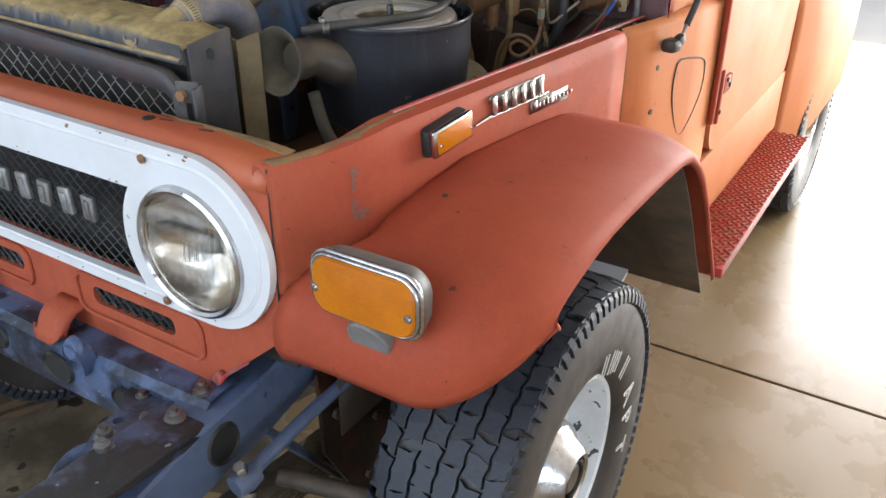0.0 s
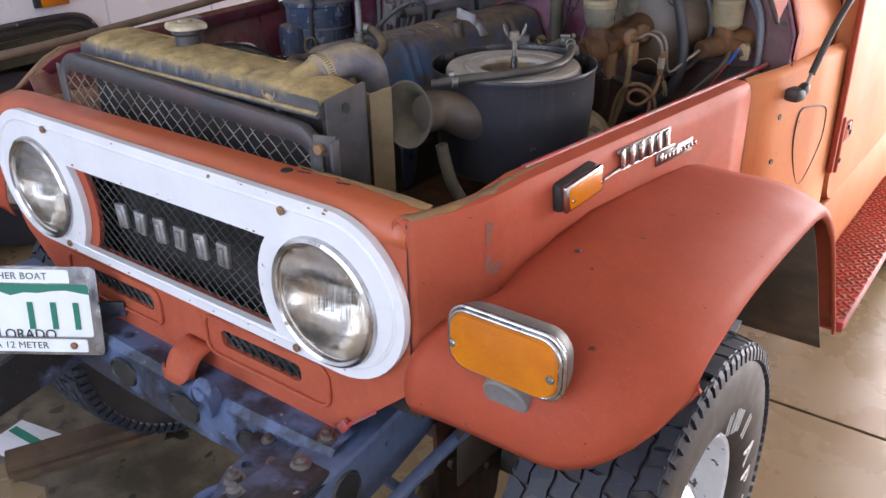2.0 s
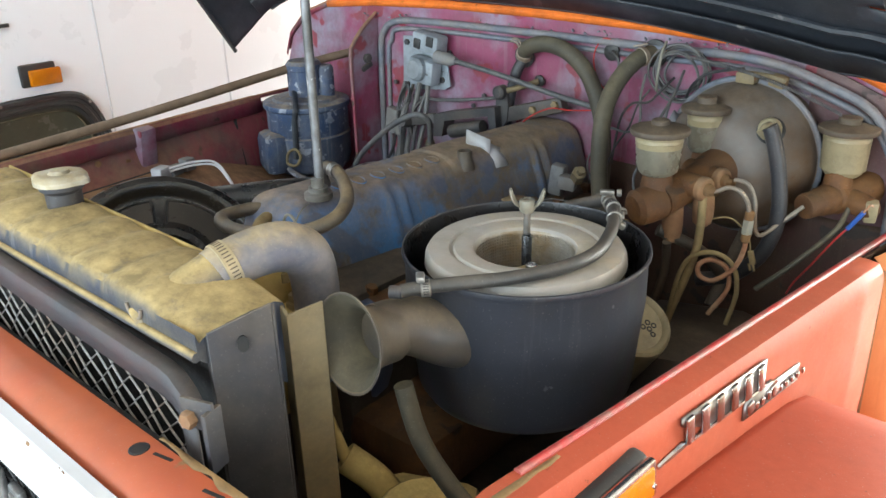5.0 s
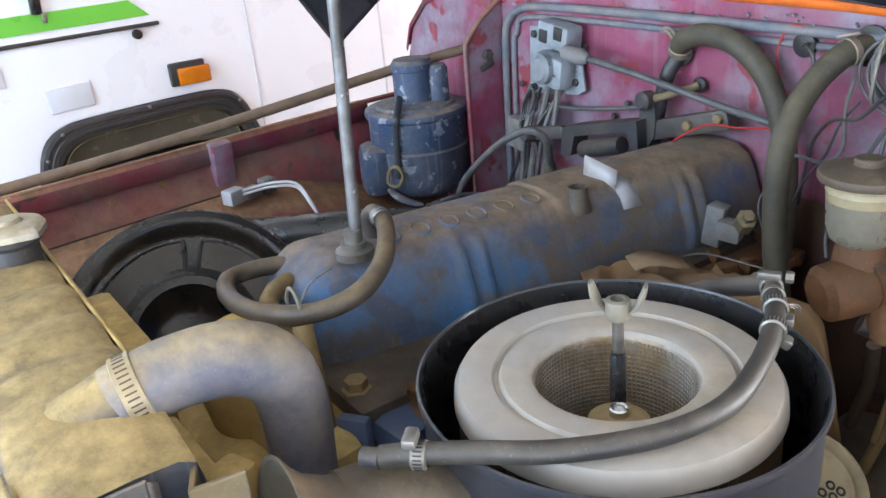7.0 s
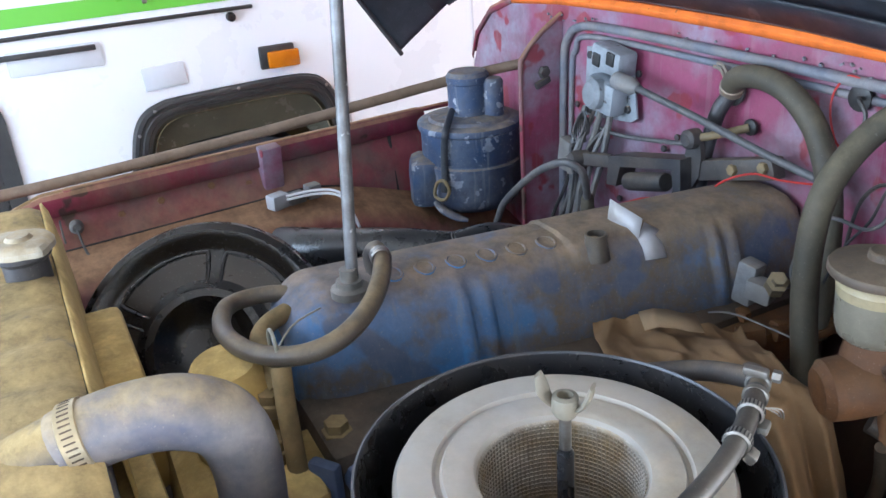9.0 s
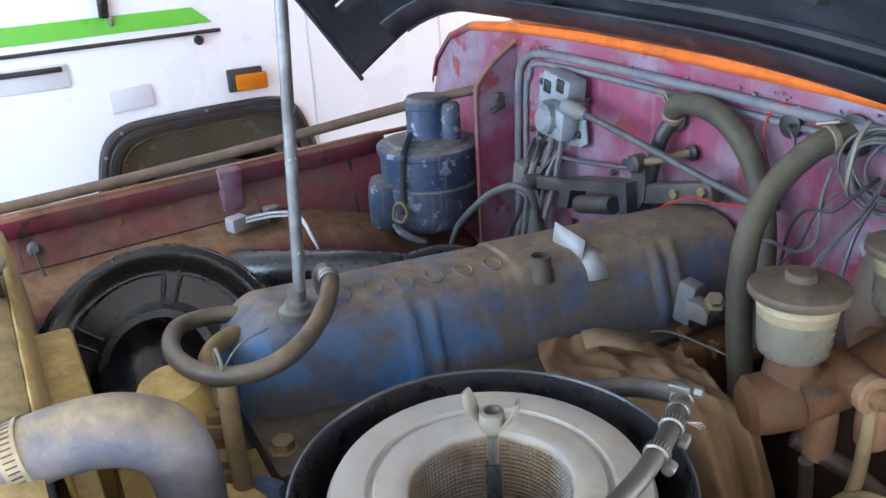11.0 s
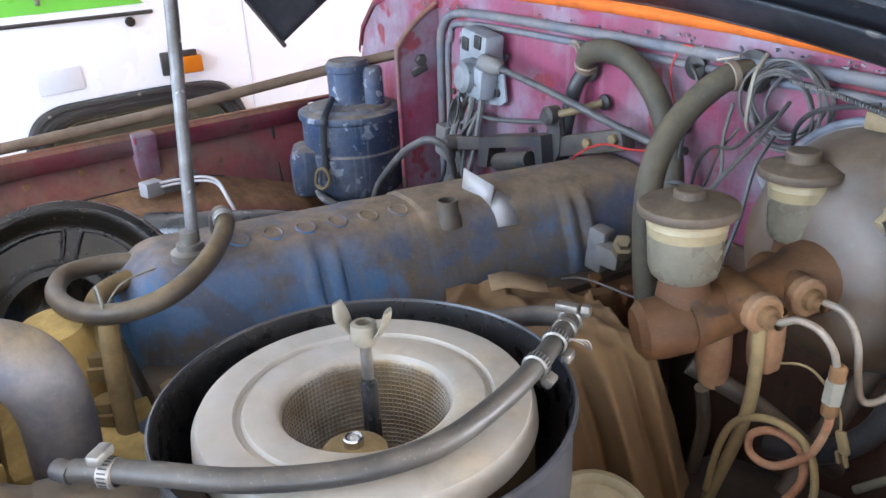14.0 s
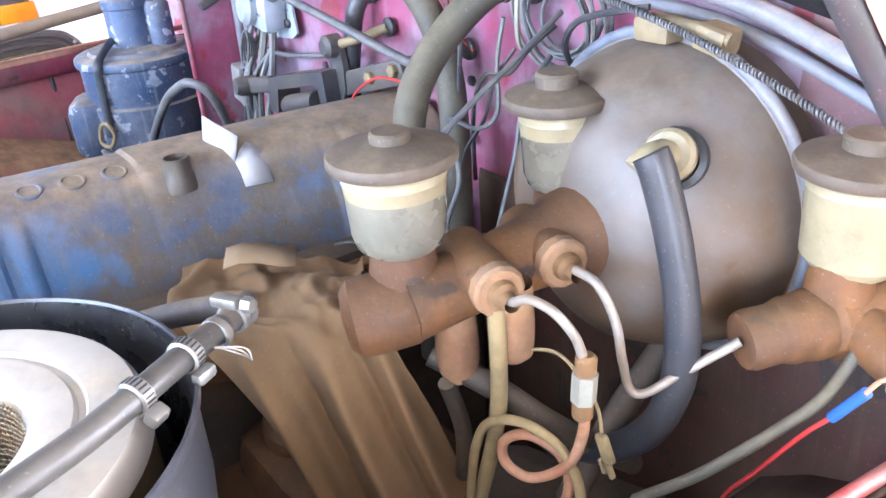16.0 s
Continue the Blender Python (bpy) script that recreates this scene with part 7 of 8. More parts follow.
for c in ((0.398, 0.797, 1.110), (0.399, 0.847, 1.110)):
    ax_ = axis_to(c, (0.963, -0.267, 0.02))
    p = B()
    lathe(p, [(0.0175, -0.03), (0.0168, 0.012), (0.0160, 0.022), (0.012, 0.023)], 24, ax_)
    outlet = part("outlet", p, M["brake_rust"], master, "rust-brown outlet boss")
    p = B()
    lathe(p, [(0.0135, 0.021), (0.0165, 0.0225), (0.0165, 0.0300), (0.0145, 0.0325), (0.0085, 0.033)], 12, ax_)
    part("outlet_nut", p, M["rust"], outlet, "ochre outlet nut")
    p = B()
    lathe(p, [(0.0095, 0.032), (0.0085, 0.038), (0.0055, 0.040), (0.005, 0.048)], 14, ax_)
    part("pipe_nut", p, M["brake_pink"], outlet)
for c, r_ in (((0.386, 0.785, 1.057), 1.0), ((0.420, 0.803, 1.080), 0.92)):
    p = B()
    lathe(p, [(0.0, -0.028 * r_), (0.008, -0.0275 * r_), (0.0085, -0.022), (0.0125, -0.021), (0.0138, -0.012), (0.0142, 0.0), (0.0132, 0.028)], 20, Matrix.Translation(c))
    part("pressure_valve", p, M["rust"], master, "brown dusty valve body")
reservoir("brake_reservoir", (0.3695, 0.761, 1.187), 0.0385, 0.057, 0.020, "half-full cream brake fluid reservoir", master)
reservoir("brake_reservoir", (0.3745, 0.885, 1.192), 0.0345, 0.060, 0.021, "tall narrow cream brake fluid reservoir", master, 0.72, 0.40, 0.009)
bm = B()
lathe(bm, [(0.024, -0.065), (0.023, -0.03), (0.0225, -0.012), (0.0235, -0.006), (0.0235, 0.002), (0.0205, 0.006), (0.0215, 0.012), (0.0205, 0.018), (0.0195, 0.021), (0.0200, 0.027), (0.0185, 0.032), (0.0175, 0.034), (0.0180, 0.050), (0.0165, 0.0545), (0.013, 0.0555), (0.008, 0.0545), (0, 0.053)], 26, axis_to((0.546, 0.935, 1.084), (-0.42, -0.90, -0.08)))
tube(bm, [(0.546, 0.940, 1.095), (0.546, 0.940, 1.125)], [0.020, 0.016], 16)
tube(bm, [(0.552, 0.945, 1.085), (0.59, 0.93, 1.08), (0.60, 0.925, 1.08)], [0.016, 0.016, 0.011], 14)
clutch = part("clutch_cylinder", bm, M["brake_rust"], car, "rust-brown clutch master cylinder")
reservoir("clutch_reservoir", (0.546, 0.950, 1.175), 0.0385, 0.062, 0.052, "cream clutch fluid reservoir with brown cap", clutch, 0.78, 0.38, 0.008)
bm = B()
box(bm, (0.596, 0.926, 1.078), (0.016, 0.016, 0.03), (10, 0, 20), bev=0.003)
part("banjo", bm, M["cream"], clutch)

bm = B()
tube(bm, [(0.438, 0.786, 1.111), (0.446, 0.784, 1.114), (0.460, 0.783, 1.122), (0.474, 0.788, 1.118), (0.482, 0.796, 1.102), (0.4835, 0.801, 1.083)], 0.0029, 8, 6)
part("brake_pipe", bm, M["line"], car, "bare metal brake pipe")
bm = B()
tube(bm, [(0.483, 0.801, 1.056), (0.482, 0.802, 1.035), (0.472, 0.80, 1.005), (0.450, 0.790, 0.985), (0.433, 0.783, 0.99), (0.430, 0.785, 1.005), (0.443, 0.795, 1.012), (0.461, 0.805, 1.0), (0.465, 0.805, 0.97), (0.445, 0.795, 0.93)], 0.0034, 8, 6)
coil = part("coiled_pipe", bm, M["copper"], car, "rusty coiled brake pipe")
AX_U = axis_to((0.4833, 0.8012, 1.068), (0.05, 0.02, 1))
part("union", lathe(B(), [(0.0050, -0.0105), (0.0074, -0.0095), (0.0074, 0.0095), (0.0050, 0.0105)], 6, AX_U), M["nylon"], coil, "pale pipe union")
for s in (1, -1):
    part("union_nut", lathe(B(), [(0.0062, s * 0.010), (0.0062, s * 0.020), (0.0040, s * 0.0225), (0, s * 0.0225)], 12, AX_U), M["brake_pink"], coil)
part("grey_line", tube(B(), [(0.395, 0.78, 0.93), (0.405, 0.78, 0.985), (0.420, 0.782, 1.015), (0.446, 0.79, 1.025), (0.470, 0.80, 1.010), (0.478, 0.805, 0.97), (0.470, 0.80, 0.92)], 0.0033, 8, 6), M["hose_tan"], car, "thin dusty looped line")
bm = B()
tube(bm, [(0.448, 0.829, 1.118), (0.467, 0.828, 1.116), (0.477, 0.832, 1.095), (0.478, 0.838, 1.065), (0.481, 0.842, 1.045), (0.489, 0.847, 1.044), (0.502, 0.860, 1.058), (0.523, 0.885, 1.080)], 0.0029, 8, 6)
part("brake_pipe", bm, M["line"], car, "bare metal brake pipe with a sharp bend")
bm = B()
tube(bm, [(0.425, 0.787, 1.100), (0.4255, 0.787, 1.062), (0.423, 0.787, 1.026), (0.413, 0.787, 0.984), (0.397, 0.787, 0.932), (0.385, 0.78, 0.88)], 0.0055, 10, 5)
part("rubber_line", bm, M["hose_tan"], car, "brown rubber hose")
bm = B()
tube(bm, [(0.572, 0.928, 1.090), (0.568, 0.92, 1.069), (0.566, 0.90, 1.055), (0.556, 0.88, 1.04), (0.543, 0.86, 1.024), (0.522, 0.85, 0.998), (0.49, 0.84, 0.965)], 0.0036, 8, 5)
part("clutch_line", bm, M["rubber"], car, "dusty brown clutch line")
bm = B()
tube(bm, [(0.515, 0.893, 0.945), (0.525, 0.888, 0.968), (0.545, 0.879, 1.001), (0.570, 0.879, 1.045), (0.585, 0.881, 1.067)], 0.0014, 6, 5)
red = part("red_wire", bm, M["wire_red"], car, "thin red wire with a blue splice")
bm = B()
tube(bm, [(0.583, 0.881, 1.064), (0.600, 0.876, 1.092)], 0.0030, 8)
part("splice", bm, M["wire_blue"], red)
part("wire_tail", tube(B(), [(0.599, 0.876, 1.090), (0.606, 0.874, 1.103), (0.607, 0.888, 1.098)], 0.0013, 6, 4), M["copper"], red)
bm = B()
tube(bm, [(0.425, 0.805, 1.062), (0.447, 0.81, 1.070), (0.464, 0.81, 1.068), (0.482, 0.812, 1.050), (0.487, 0.812, 1.032)], 0.0012, 5, 5)
box(bm, (0.490, 0.812, 1.022), (0.008, 0.005, 0.020), (8, -15, 0), bev=0.0015)
box(bm, (0.4885, 0.812, 1.008), (0.0025, 0.003, 0.010), (8, -15, 0))
box(bm, (0.4945, 0.812, 1.008), (0.0025, 0.003, 0.010), (8, -15, 0))
part("spade_connector", bm, M["hose_tan"], car)
bm = B()
tube(bm, [(0.37, 0.775, 1.045), (0.406, 0.80, 1.024), (0.427, 0.82, 1.002), (0.434, 0.86, 0.961), (0.436, 0.90, 0.923)], 0.0085, 12, 4)
tube(bm, [(0.438, 0.955, 1.05), (0.437, 0.92, 1.010), (0.436, 0.88, 0.976), (0.43, 0.84, 0.92)], 0.010, 12, 4)
tube(bm, [(0.385, 0.775, 1.03), (0.378, 0.79, 0.98), (0.36, 0.80, 0.92)], 0.006, 10, 4)
box(bm, (0.42, 0.82, 0.84), (0.18, 0.2, 0.1), (0, 0, 20), bev=0.03)
part("steering_shaft", bm, M["dark_cast"], car, "dim brown steering shaft and linkage")
bm = B()
lathe(bm, [(0.0, 0.010), (0.036, 0.010), (0.039, 0.013), (0.043, 0.014), (0.047, 0.011), (0.0485, 0.004), (0.0485, -0.09)], 40, axis_to((0.416, 0.634, 0.968), (0.55, -0.25, 0.8)))
can = part("oil_filter", bm, M["cream"], car, "cream oil filter can tilted beside the pot")
bm = B()
mm = axis_to((0.416, 0.634, 0.968), (0.55, -0.25, 0.8))
for dx, dy in ((0.0, 0.0), (0.008, 0.003), (-0.007, 0.005), (0.002, 0.009), (0.001, -0.008)):
    q = mm @ Vector((0.015 + dx, -0.012 + dy, 0.0102))
    lathe(bm, [(0.002, 0), (0.003, 0.0006), (0.004, 0)], 10, axis_to(q, (0.55, -0.25, 0.8)))
part("printed_mark", bm, M["ink"], can, kind="stuff")

# oily cloth draped over the carburettor
rag = thing("rag", (0.25, 0.74, 0.93), "brown oily cloth draped over the carburettor", "cloth")
bm = B()
NU, NV = 96, 110
NET = (  # from the cover's edge, over the carburettor, down into the bay
    ((0.087, 0.707, 1.024), (0.110, 0.752, 1.019), (0.140, 0.800, 1.013), (0.163, 0.845, 1.005)),
    ((0.165, 0.668, 1.032), (0.200, 0.712, 1.040), (0.235, 0.755, 1.046), (0.258, 0.790, 1.042)),
    ((0.240, 0.670, 1.026), (0.280, 0.700, 1.042), (0.315, 0.735, 1.052), (0.334, 0.762, 1.050)),
    ((0.278, 0.690, 0.978), (0.318, 0.715, 0.972), (0.347, 0.752, 0.968), (0.343, 0.785, 0.985)),
    ((0.292, 0.712, 0.900), (0.335, 0.742, 0.870), (0.358, 0.790, 0.860), (0.344, 0.825, 0.860)),
)


def crease(q, r=0.03):
    """A ridge line with a small radius."""
    return math.sqrt(q * q + r * r)


cols = [spline([row[i] for row in NET], NV // 4) for i in range(4)]
rows = []
for j in range(len(cols[0])):
    v = j / (len(cols[0]) - 1)
    line = spline([c[j] for c in cols], NU // 3)
    row = []
    for i, p in enumerate(line):
        u = i / (len(line) - 1)
        hang = min(1.0, max(0.0, (v - 0.42) / 0.25))
        bend = u + 0.16 * (v - 0.5) + 0.05 * noise.noise(Vector((u * 2.0, v * 2.5, 7.0)))
        fold = sum(a * math.exp(-((bend - c) / w) ** 2) for c, w, a in ((0.16, 0.06, 0.016), (0.40, 0.05, -0.014), (0.55, 0.07, 0.020), (0.74, 0.045, -0.013), (0.88, 0.05, 0.012))) * hang
        lap = (1 - hang) * (0.016 * (0.16 - crease(noise.noise(Vector((u * 3.2 + 1.3, v * 5.5, 0.3))))) + 0.010 * (0.16 - crease(noise.noise(Vector((u * 5.0, v * 8.5 + 4, 2.1))))))
        fine_ = 0.0030 * noise.noise(Vector((u * 11, v * 12, 3.3)))
        lip = max(0.0, 1 - v / 0.07)
        wave = 0.018 * lip * (0.5 + 0.8 * noise.noise(Vector((u * 4.2, 5, 2))))
        row.append(Vector(p) + Vector((0.80, -0.50, 0.25)) * fold + Vector((0.1, -0.1, 1.0)) * (lap + fine_ + wave) + Vector((0.010 * lip * noise.noise(Vector((u * 9, 1, 1))), 0, 0)))
    rows.append(row)
sheet(bm, rows)
part("cloth_sheet", bm, M["rag"], rag, solid=0.0012, sharp=70)
bm = B()
sheet(bm, [[Vector((0.128 + 0.030 * u + 0.030 * v, 0.735 + 0.050 * u - 0.016 * v, 1.048 + 0.004 * math.sin(5 * u) - 0.002 * v)) for u in (0, 0.25, 0.5, 0.75, 1)] for v in (0, 0.5, 1)])
part("turned_hem", bm, M["rag_light"], rag, "paler turned hem", solid=0.0012)
bm = B()
box(bm, (0.23, 0.74, 0.87), (0.13, 0.11, 0.08), bev=0.03)
lathe(bm, [(0.045, 0.0), (0.045, 0.05), (0.035, 0.06), (0, 0.06)], 24, pose(0.22, 0.75, 0.87))
box(bm, (0.22, 0.62, 0.82), (0.15, 0.5, 0.10), bev=0.03)
part("carburettor", bm, M["brake_rust"], car)

# ---------------------------------------------------------------- things on the firewall
bm = B()
plate(bm, [(-0.306, 1.226), (-0.214, 1.232), (-0.196, 1.205), (-0.186, 1.140), (-0.200, 1.132), (-0.312, 1.120)], [], 0.003, pose(0, 0.981, 0) @ FRONT)
regulator = part("voltage_regulator", bm, M["regulator"], car, "pale blue-grey regulator box with two sockets")
bm = B()
box(bm, (-0.222, 0.966, 1.222), (0.066, 0.034, 0.036), (0, 9, 0), bev=0.006)
part("socket_block", bm, M["regulator"], regulator)
bm = B()
box(bm, (-0.238, 0.966, 1.168), (0.070, 0.036, 0.052), (0, 9, 0), bev=0.014)
lathe(bm, [(0.022, -0.01), (0.022, 0.004), (0.017, 0.010), (0, 0.012)], 20, axis_to((-0.240, 0.946, 1.172), (-0.1, -1, 0.1)))
part("regulator_housing", bm, M["regulator"], regulator)
bm = B()
for dx in (-0.017, 0.015):
    box(bm, (-0.222 + dx, 0.9485, 1.2235 + 0.15 * dx), (0.017, 0.004, 0.019), (0, 9, 0), bev=0.002)
pieces("socket", bm, M["ink"], regulator)
bm = B()
for x, z in ((-0.295, 1.215), (-0.205, 1.150), (-0.298, 1.132)):
    bolt(bm, (x, 0.981, z), (0, -1, 0), 0.006, 0.005)
pieces("bolt", bm, M["bracket"], regulator)
bm = B()
lathe(bm, [(0.012, -0.030), (0.012, 0.004), (0.009, 0.010), (0.0065, 0.020)], 16, axis_to((-0.155, 0.942, 1.200), (0.93, -0.05, -0.06)))
part("cable_plug", bm, M["grey_box"], regulator)
part("speedo_cable", tube(B(), [(-0.138, 0.941, 1.199), (-0.05, 0.94, 1.188), (0.021, 0.945, 1.174), (0.084, 0.95, 1.161), (0.158, 0.955, 1.149)], 0.0048, 10, 5), M["wire_dusty"], car, "grey sheathed cable across the firewall")
part("cable", tube(B(), [(-0.275, 0.972, 1.112), (-0.225, 0.97, 1.112), (-0.188, 0.97, 1.115), (-0.109, 0.97, 1.127), (-0.055, 0.972, 1.137)], 0.0032, 8, 5), M["wire_dusty"], car, "thin grey cable")

HOSE_A = [(-0.014, 0.985, 1.213), (-0.002, 0.975, 1.228), (0.020, 0.966, 1.238), (0.052, 0.962, 1.2425), (0.085, 0.96, 1.237), (0.110, 0.96, 1.223), (0.132, 0.96, 1.202), (0.147, 0.96, 1.175), (0.160, 0.957, 1.146), (0.172, 0.95, 1.110), (0.178, 0.945, 1.06), (0.18, 0.94, 0.98)]
HOSE_B = [(0.236, 0.992, 1.241), (0.228, 0.975, 1.2395), (0.221, 0.955, 1.233), (0.212, 0.928, 1.212), (0.211, 0.897, 1.184), (0.214, 0.877, 1.153), (0.214, 0.872, 1.108), (0.217, 0.872, 1.05), (0.227, 0.872, 0.978), (0.23, 0.87, 0.93)]
for pts, kind_ in ((HOSE_A, 0), (HOSE_B, 1)):
    p = B()
    tube(p, pts, 0.0135, 16, 6)
    hh = part("heater_hose", p, M["rubber"], car, "thick grey-brown heater hose")
    p = B()
    if kind_:
        band(p, (0.2255, 0.968, 1.238), (-0.35, -0.9, -0.2), 0.0138, 0.004)
        tube(p, [(0.222, 0.975, 1.256), (0.233, 0.966, 1.258), (0.214, 0.958, 1.254)], 0.0018, 5, 3)
    else:
        band(p, (-0.011, 0.982, 1.217), (0.45, -0.4, 0.75), 0.0140, 0.0055)
        tube(p, [(-0.040, 0.978, 1.238), (-0.022, 0.972, 1.238), (-0.006, 0.966, 1.226)], 0.0022, 5, 3)
        tube(p, [(-0.034, 0.978, 1.243), (-0.018, 0.972, 1.243), (-0.002, 0.966, 1.230)], 0.0022, 5, 3)
    pieces("hose_clip", p, M["line"], hh)
part("heater_pipe", tube(B(), [(-0.010, 0.985, 1.214), (-0.020, 0.972, 1.19), (-0.030, 0.968, 1.15), (-0.036, 0.966, 1.117), (-0.040, 0.966, 1.08)], 0.0098, 14, 5), M["hose_dark"], car, "black heater pipe below the hose clip")

# throttle linkage: boss, bracket, bell crank and link rod
bm = B()
lathe(bm, [(0, 0.016), (0.010, 0.015), (0.013, 0.008), (0.013, -0.012), (0, -0.013)], 16, axis_to((-0.258, 0.933, 1.072), (-0.1, -1, 0.1)))
box(bm, (-0.222, 0.938, 1.079), (0.075, 0.012, 0.020), (0, -12, 0), bev=0.004)
linkage = part("throttle_linkage", bm, M["bracket"], car, "dusty throttle bell crank and brackets")
bm = B()
plate(bm, [(-0.185, 1.095), (-0.160, 1.102), (-0.040, 1.128), (-0.036, 1.085), (-0.050, 1.082), (-0.056, 1.110), (-0.160, 1.086), (-0.168, 1.055), (-0.190, 1.052)], [], 0.030, pose(0, 0.932, 0) @ FRONT)
part("bracket_plate", bm, M["bracket"], linkage, "folded bracket")
bm = B()
lathe(bm, [(0.012, 0.0), (0.013, 0.004), (0.013, 0.076), (0.012, 0.08), (0, 0.081)], 16, axis_to((-0.150, 0.940, 1.066), (0.96, 0.0, 0.26)))
part("spring_tube", bm, M["bracket"], linkage)
bm = B()
rows = []
for x, z, w in ((-0.038, 1.156, 0.011), (-0.037, 1.130, 0.014), (-0.040, 1.105, 0.015), (-0.062, 1.068, 0.012), (-0.070, 1.045, 0.010)):
    rows.append([Vector((x + dx * w, y, z)) for dx, y in ((-1, 0.950), (1, 0.950), (1, 0.957), (-1, 0.957))])
sheet(bm, rows, closed=True)
lathe(bm, [(0, 0.012), (0.008, 0.012), (0.0125, 0.008), (0.0125, -0.008), (0, -0.01)], 18, axis_to((-0.038, 0.948, 1.153), (0, -1, 0)))
part("bell_crank", bm, M["bracket"], linkage, "dark bell crank")
bm = B()
tube(bm, [(-0.038, 0.946, 1.153), (-0.012, 0.966, 1.161), (0.018, 0.985, 1.173)], 0.0052, 10, 3)
part("link_rod", bm, M["tan_steel"], linkage)
bm = B()
box(bm, (0.026, 0.962, 1.128), (0.130, 0.020, 0.026), (0, -16, 0), bev=0.003)
part("spacer_bar", bm, M["bracket"], linkage)
bm = B()
for x, z in ((0.076, 1.145), (0.03, 1.13)):
    bolt(bm, (x, 0.952, z), (0, -1, 0), 0.007, 0.006)
tube(bm, [(-0.060, 0.944, 1.068), (-0.064, 0.938, 1.052), (-0.052, 0.938, 1.046), (-0.050, 0.944, 1.062)], 0.002, 6, 4, True)
pieces("bolt", bm, M["tan_steel"], linkage)

# cables that hang down beside the regulator
rnd = random.Random(3)
for k in range(9):
    x = -0.300 + 0.008 * k
    pts = [(x + rnd.uniform(-0.006, 0.006), 0.972, 1.122 + rnd.uniform(-0.012, 0.022)), (x + rnd.uniform(-0.014, 0.008), 0.955 + rnd.uniform(-0.012, 0.005), 1.075), (x - 0.012 + rnd.uniform(-0.008, 0.008), 0.945, 1.015), (x - 0.024 + rnd.uniform(-0.012, 0.016), 0.935, 0.955), (x - 0.035, 0.925, 0.885)]
    part("cable", tube(B(), pts, 0.0030 + 0.0010 * (k % 3), 7, 4), M[("wire_black", "wire_dusty", "wire_grey")[k % 3]], car, "dusty cable in a bundle")
bm = B()
for k in range(5):
    r = 0.014 + 0.003 * k
    tube(bm, [(-0.283 + r * 0.62 * math.cos(TAU * a / 12), 0.962 - 0.003 * k, 1.112 + r * math.sin(TAU * a / 12 + 0.2 * k)) for a in range(12)], 0.0018, 6, 2, True)
pieces("wire_loop", bm, M["wire_dusty"], car)
bm = B()
box(bm, (-0.315, 0.952, 1.062), (0.030, 0.022, 0.052), (0, 10, 0), bev=0.005)
box(bm, (-0.296, 0.948, 1.050), (0.016, 0.020, 0.030), (0, -14, 0), bev=0.004)
part("cable_connector", bm, M["grey_box"], car, "grey plastic cable connector")
bm = B()
tube(bm, [(-0.300, 0.80, 0.955), (-0.275, 0.80, 1.005), (-0.250, 0.80, 1.039), (-0.186, 0.803, 1.093), (-0.146, 0.808, 1.118), (-0.119, 0.815, 1.128), (-0.106, 0.828, 1.118), (-0.112, 0.84, 1.095), (-0.122, 0.85, 1.068)], 0.0052, 10, 6)
lead = part("spark_lead", bm, M["wire_dusty"], car, "curved grey spark lead")
part("lead_boot", lathe(B(), [(0.0055, 0.014), (0.0085, 0.008), (0.0095, -0.012), (0.012, -0.020), (0.012, -0.032)], 14, axis_to((-0.124, 0.852, 1.062), (0.15, -0.15, 1))), M["rubber"], lead)
part("red_wire", tube(B(), [(-0.206, 0.96, 1.006), (-0.127, 0.955, 1.045), (-0.064, 0.95, 1.052), (-0.006, 0.94, 1.08), (0.030, 0.93, 1.117), (0.078, 0.93, 1.143), (0.114, 0.94, 1.143), (0.150, 0.955, 1.145)], 0.0013, 6, 6), M["wire_red"], car, "thin red wire over the rocker cover")
part("red_wire", tube(B(), [(0.158, 0.985, 1.256), (0.143, 0.985, 1.256), (0.131, 0.983, 1.238), (0.130, 0.982, 1.214), (0.142, 0.982, 1.185), (0.16, 0.985, 1.17)], 0.0012, 6, 5), M["wire_red"], car, "thin red wire against the firewall")
rnd = random.Random(21)
for k in range(7):
    r = 0.032 + 0.0048 * (k % 4) + rnd.uniform(-0.0015, 0.0015)
    ph, cx, cz = 0.7 * k, 0.290 + rnd.uniform(-0.005, 0.005), 1.219 + rnd.uniform(-0.005, 0.004)
    pts = [(cx + (r + 0.003 * math.sin(2 * TAU * a / 18 + ph)) * math.cos(TAU * a / 18), 0.978 - 0.0026 * k + 0.003 * math.sin(TAU * a / 18 + ph), cz + (r * 0.96) * math.sin(TAU * a / 18)) for a in range(18)]
    cable = part("coiled_cable", tube(B(), pts, 0.0019, 6, 2, True), M["wire_dusty" if k % 3 else "wire_grey"], car, "turn of grey cable hung on the firewall")
part("cable_tie", tube(B(), [(0.264, 0.968, 1.264), (0.266, 0.950, 1.245), (0.262, 0.950, 1.205), (0.258, 0.96, 1.190)], 0.0022, 6, 4), M["nylon"], cable)
bm = B()
spring = []
for k in range(950):
    t = k / 949
    c = Vector((0.31, 0.945, 1.249)) * (1 - t) ** 2 + Vector((0.43, 0.925, 1.246)) * 2 * t * (1 - t) + Vector((0.54, 0.93, 1.198)) * t * t
    spring.append(c + Vector((0.0, math.cos(k * 0.62) * 0.0019, math.sin(k * 0.62) * 0.0019)))
tube(bm, spring, 0.0009, 4, 1)
part("spiral_conduit", bm, M["wire_dusty"], car, "spiral-wound steel conduit")
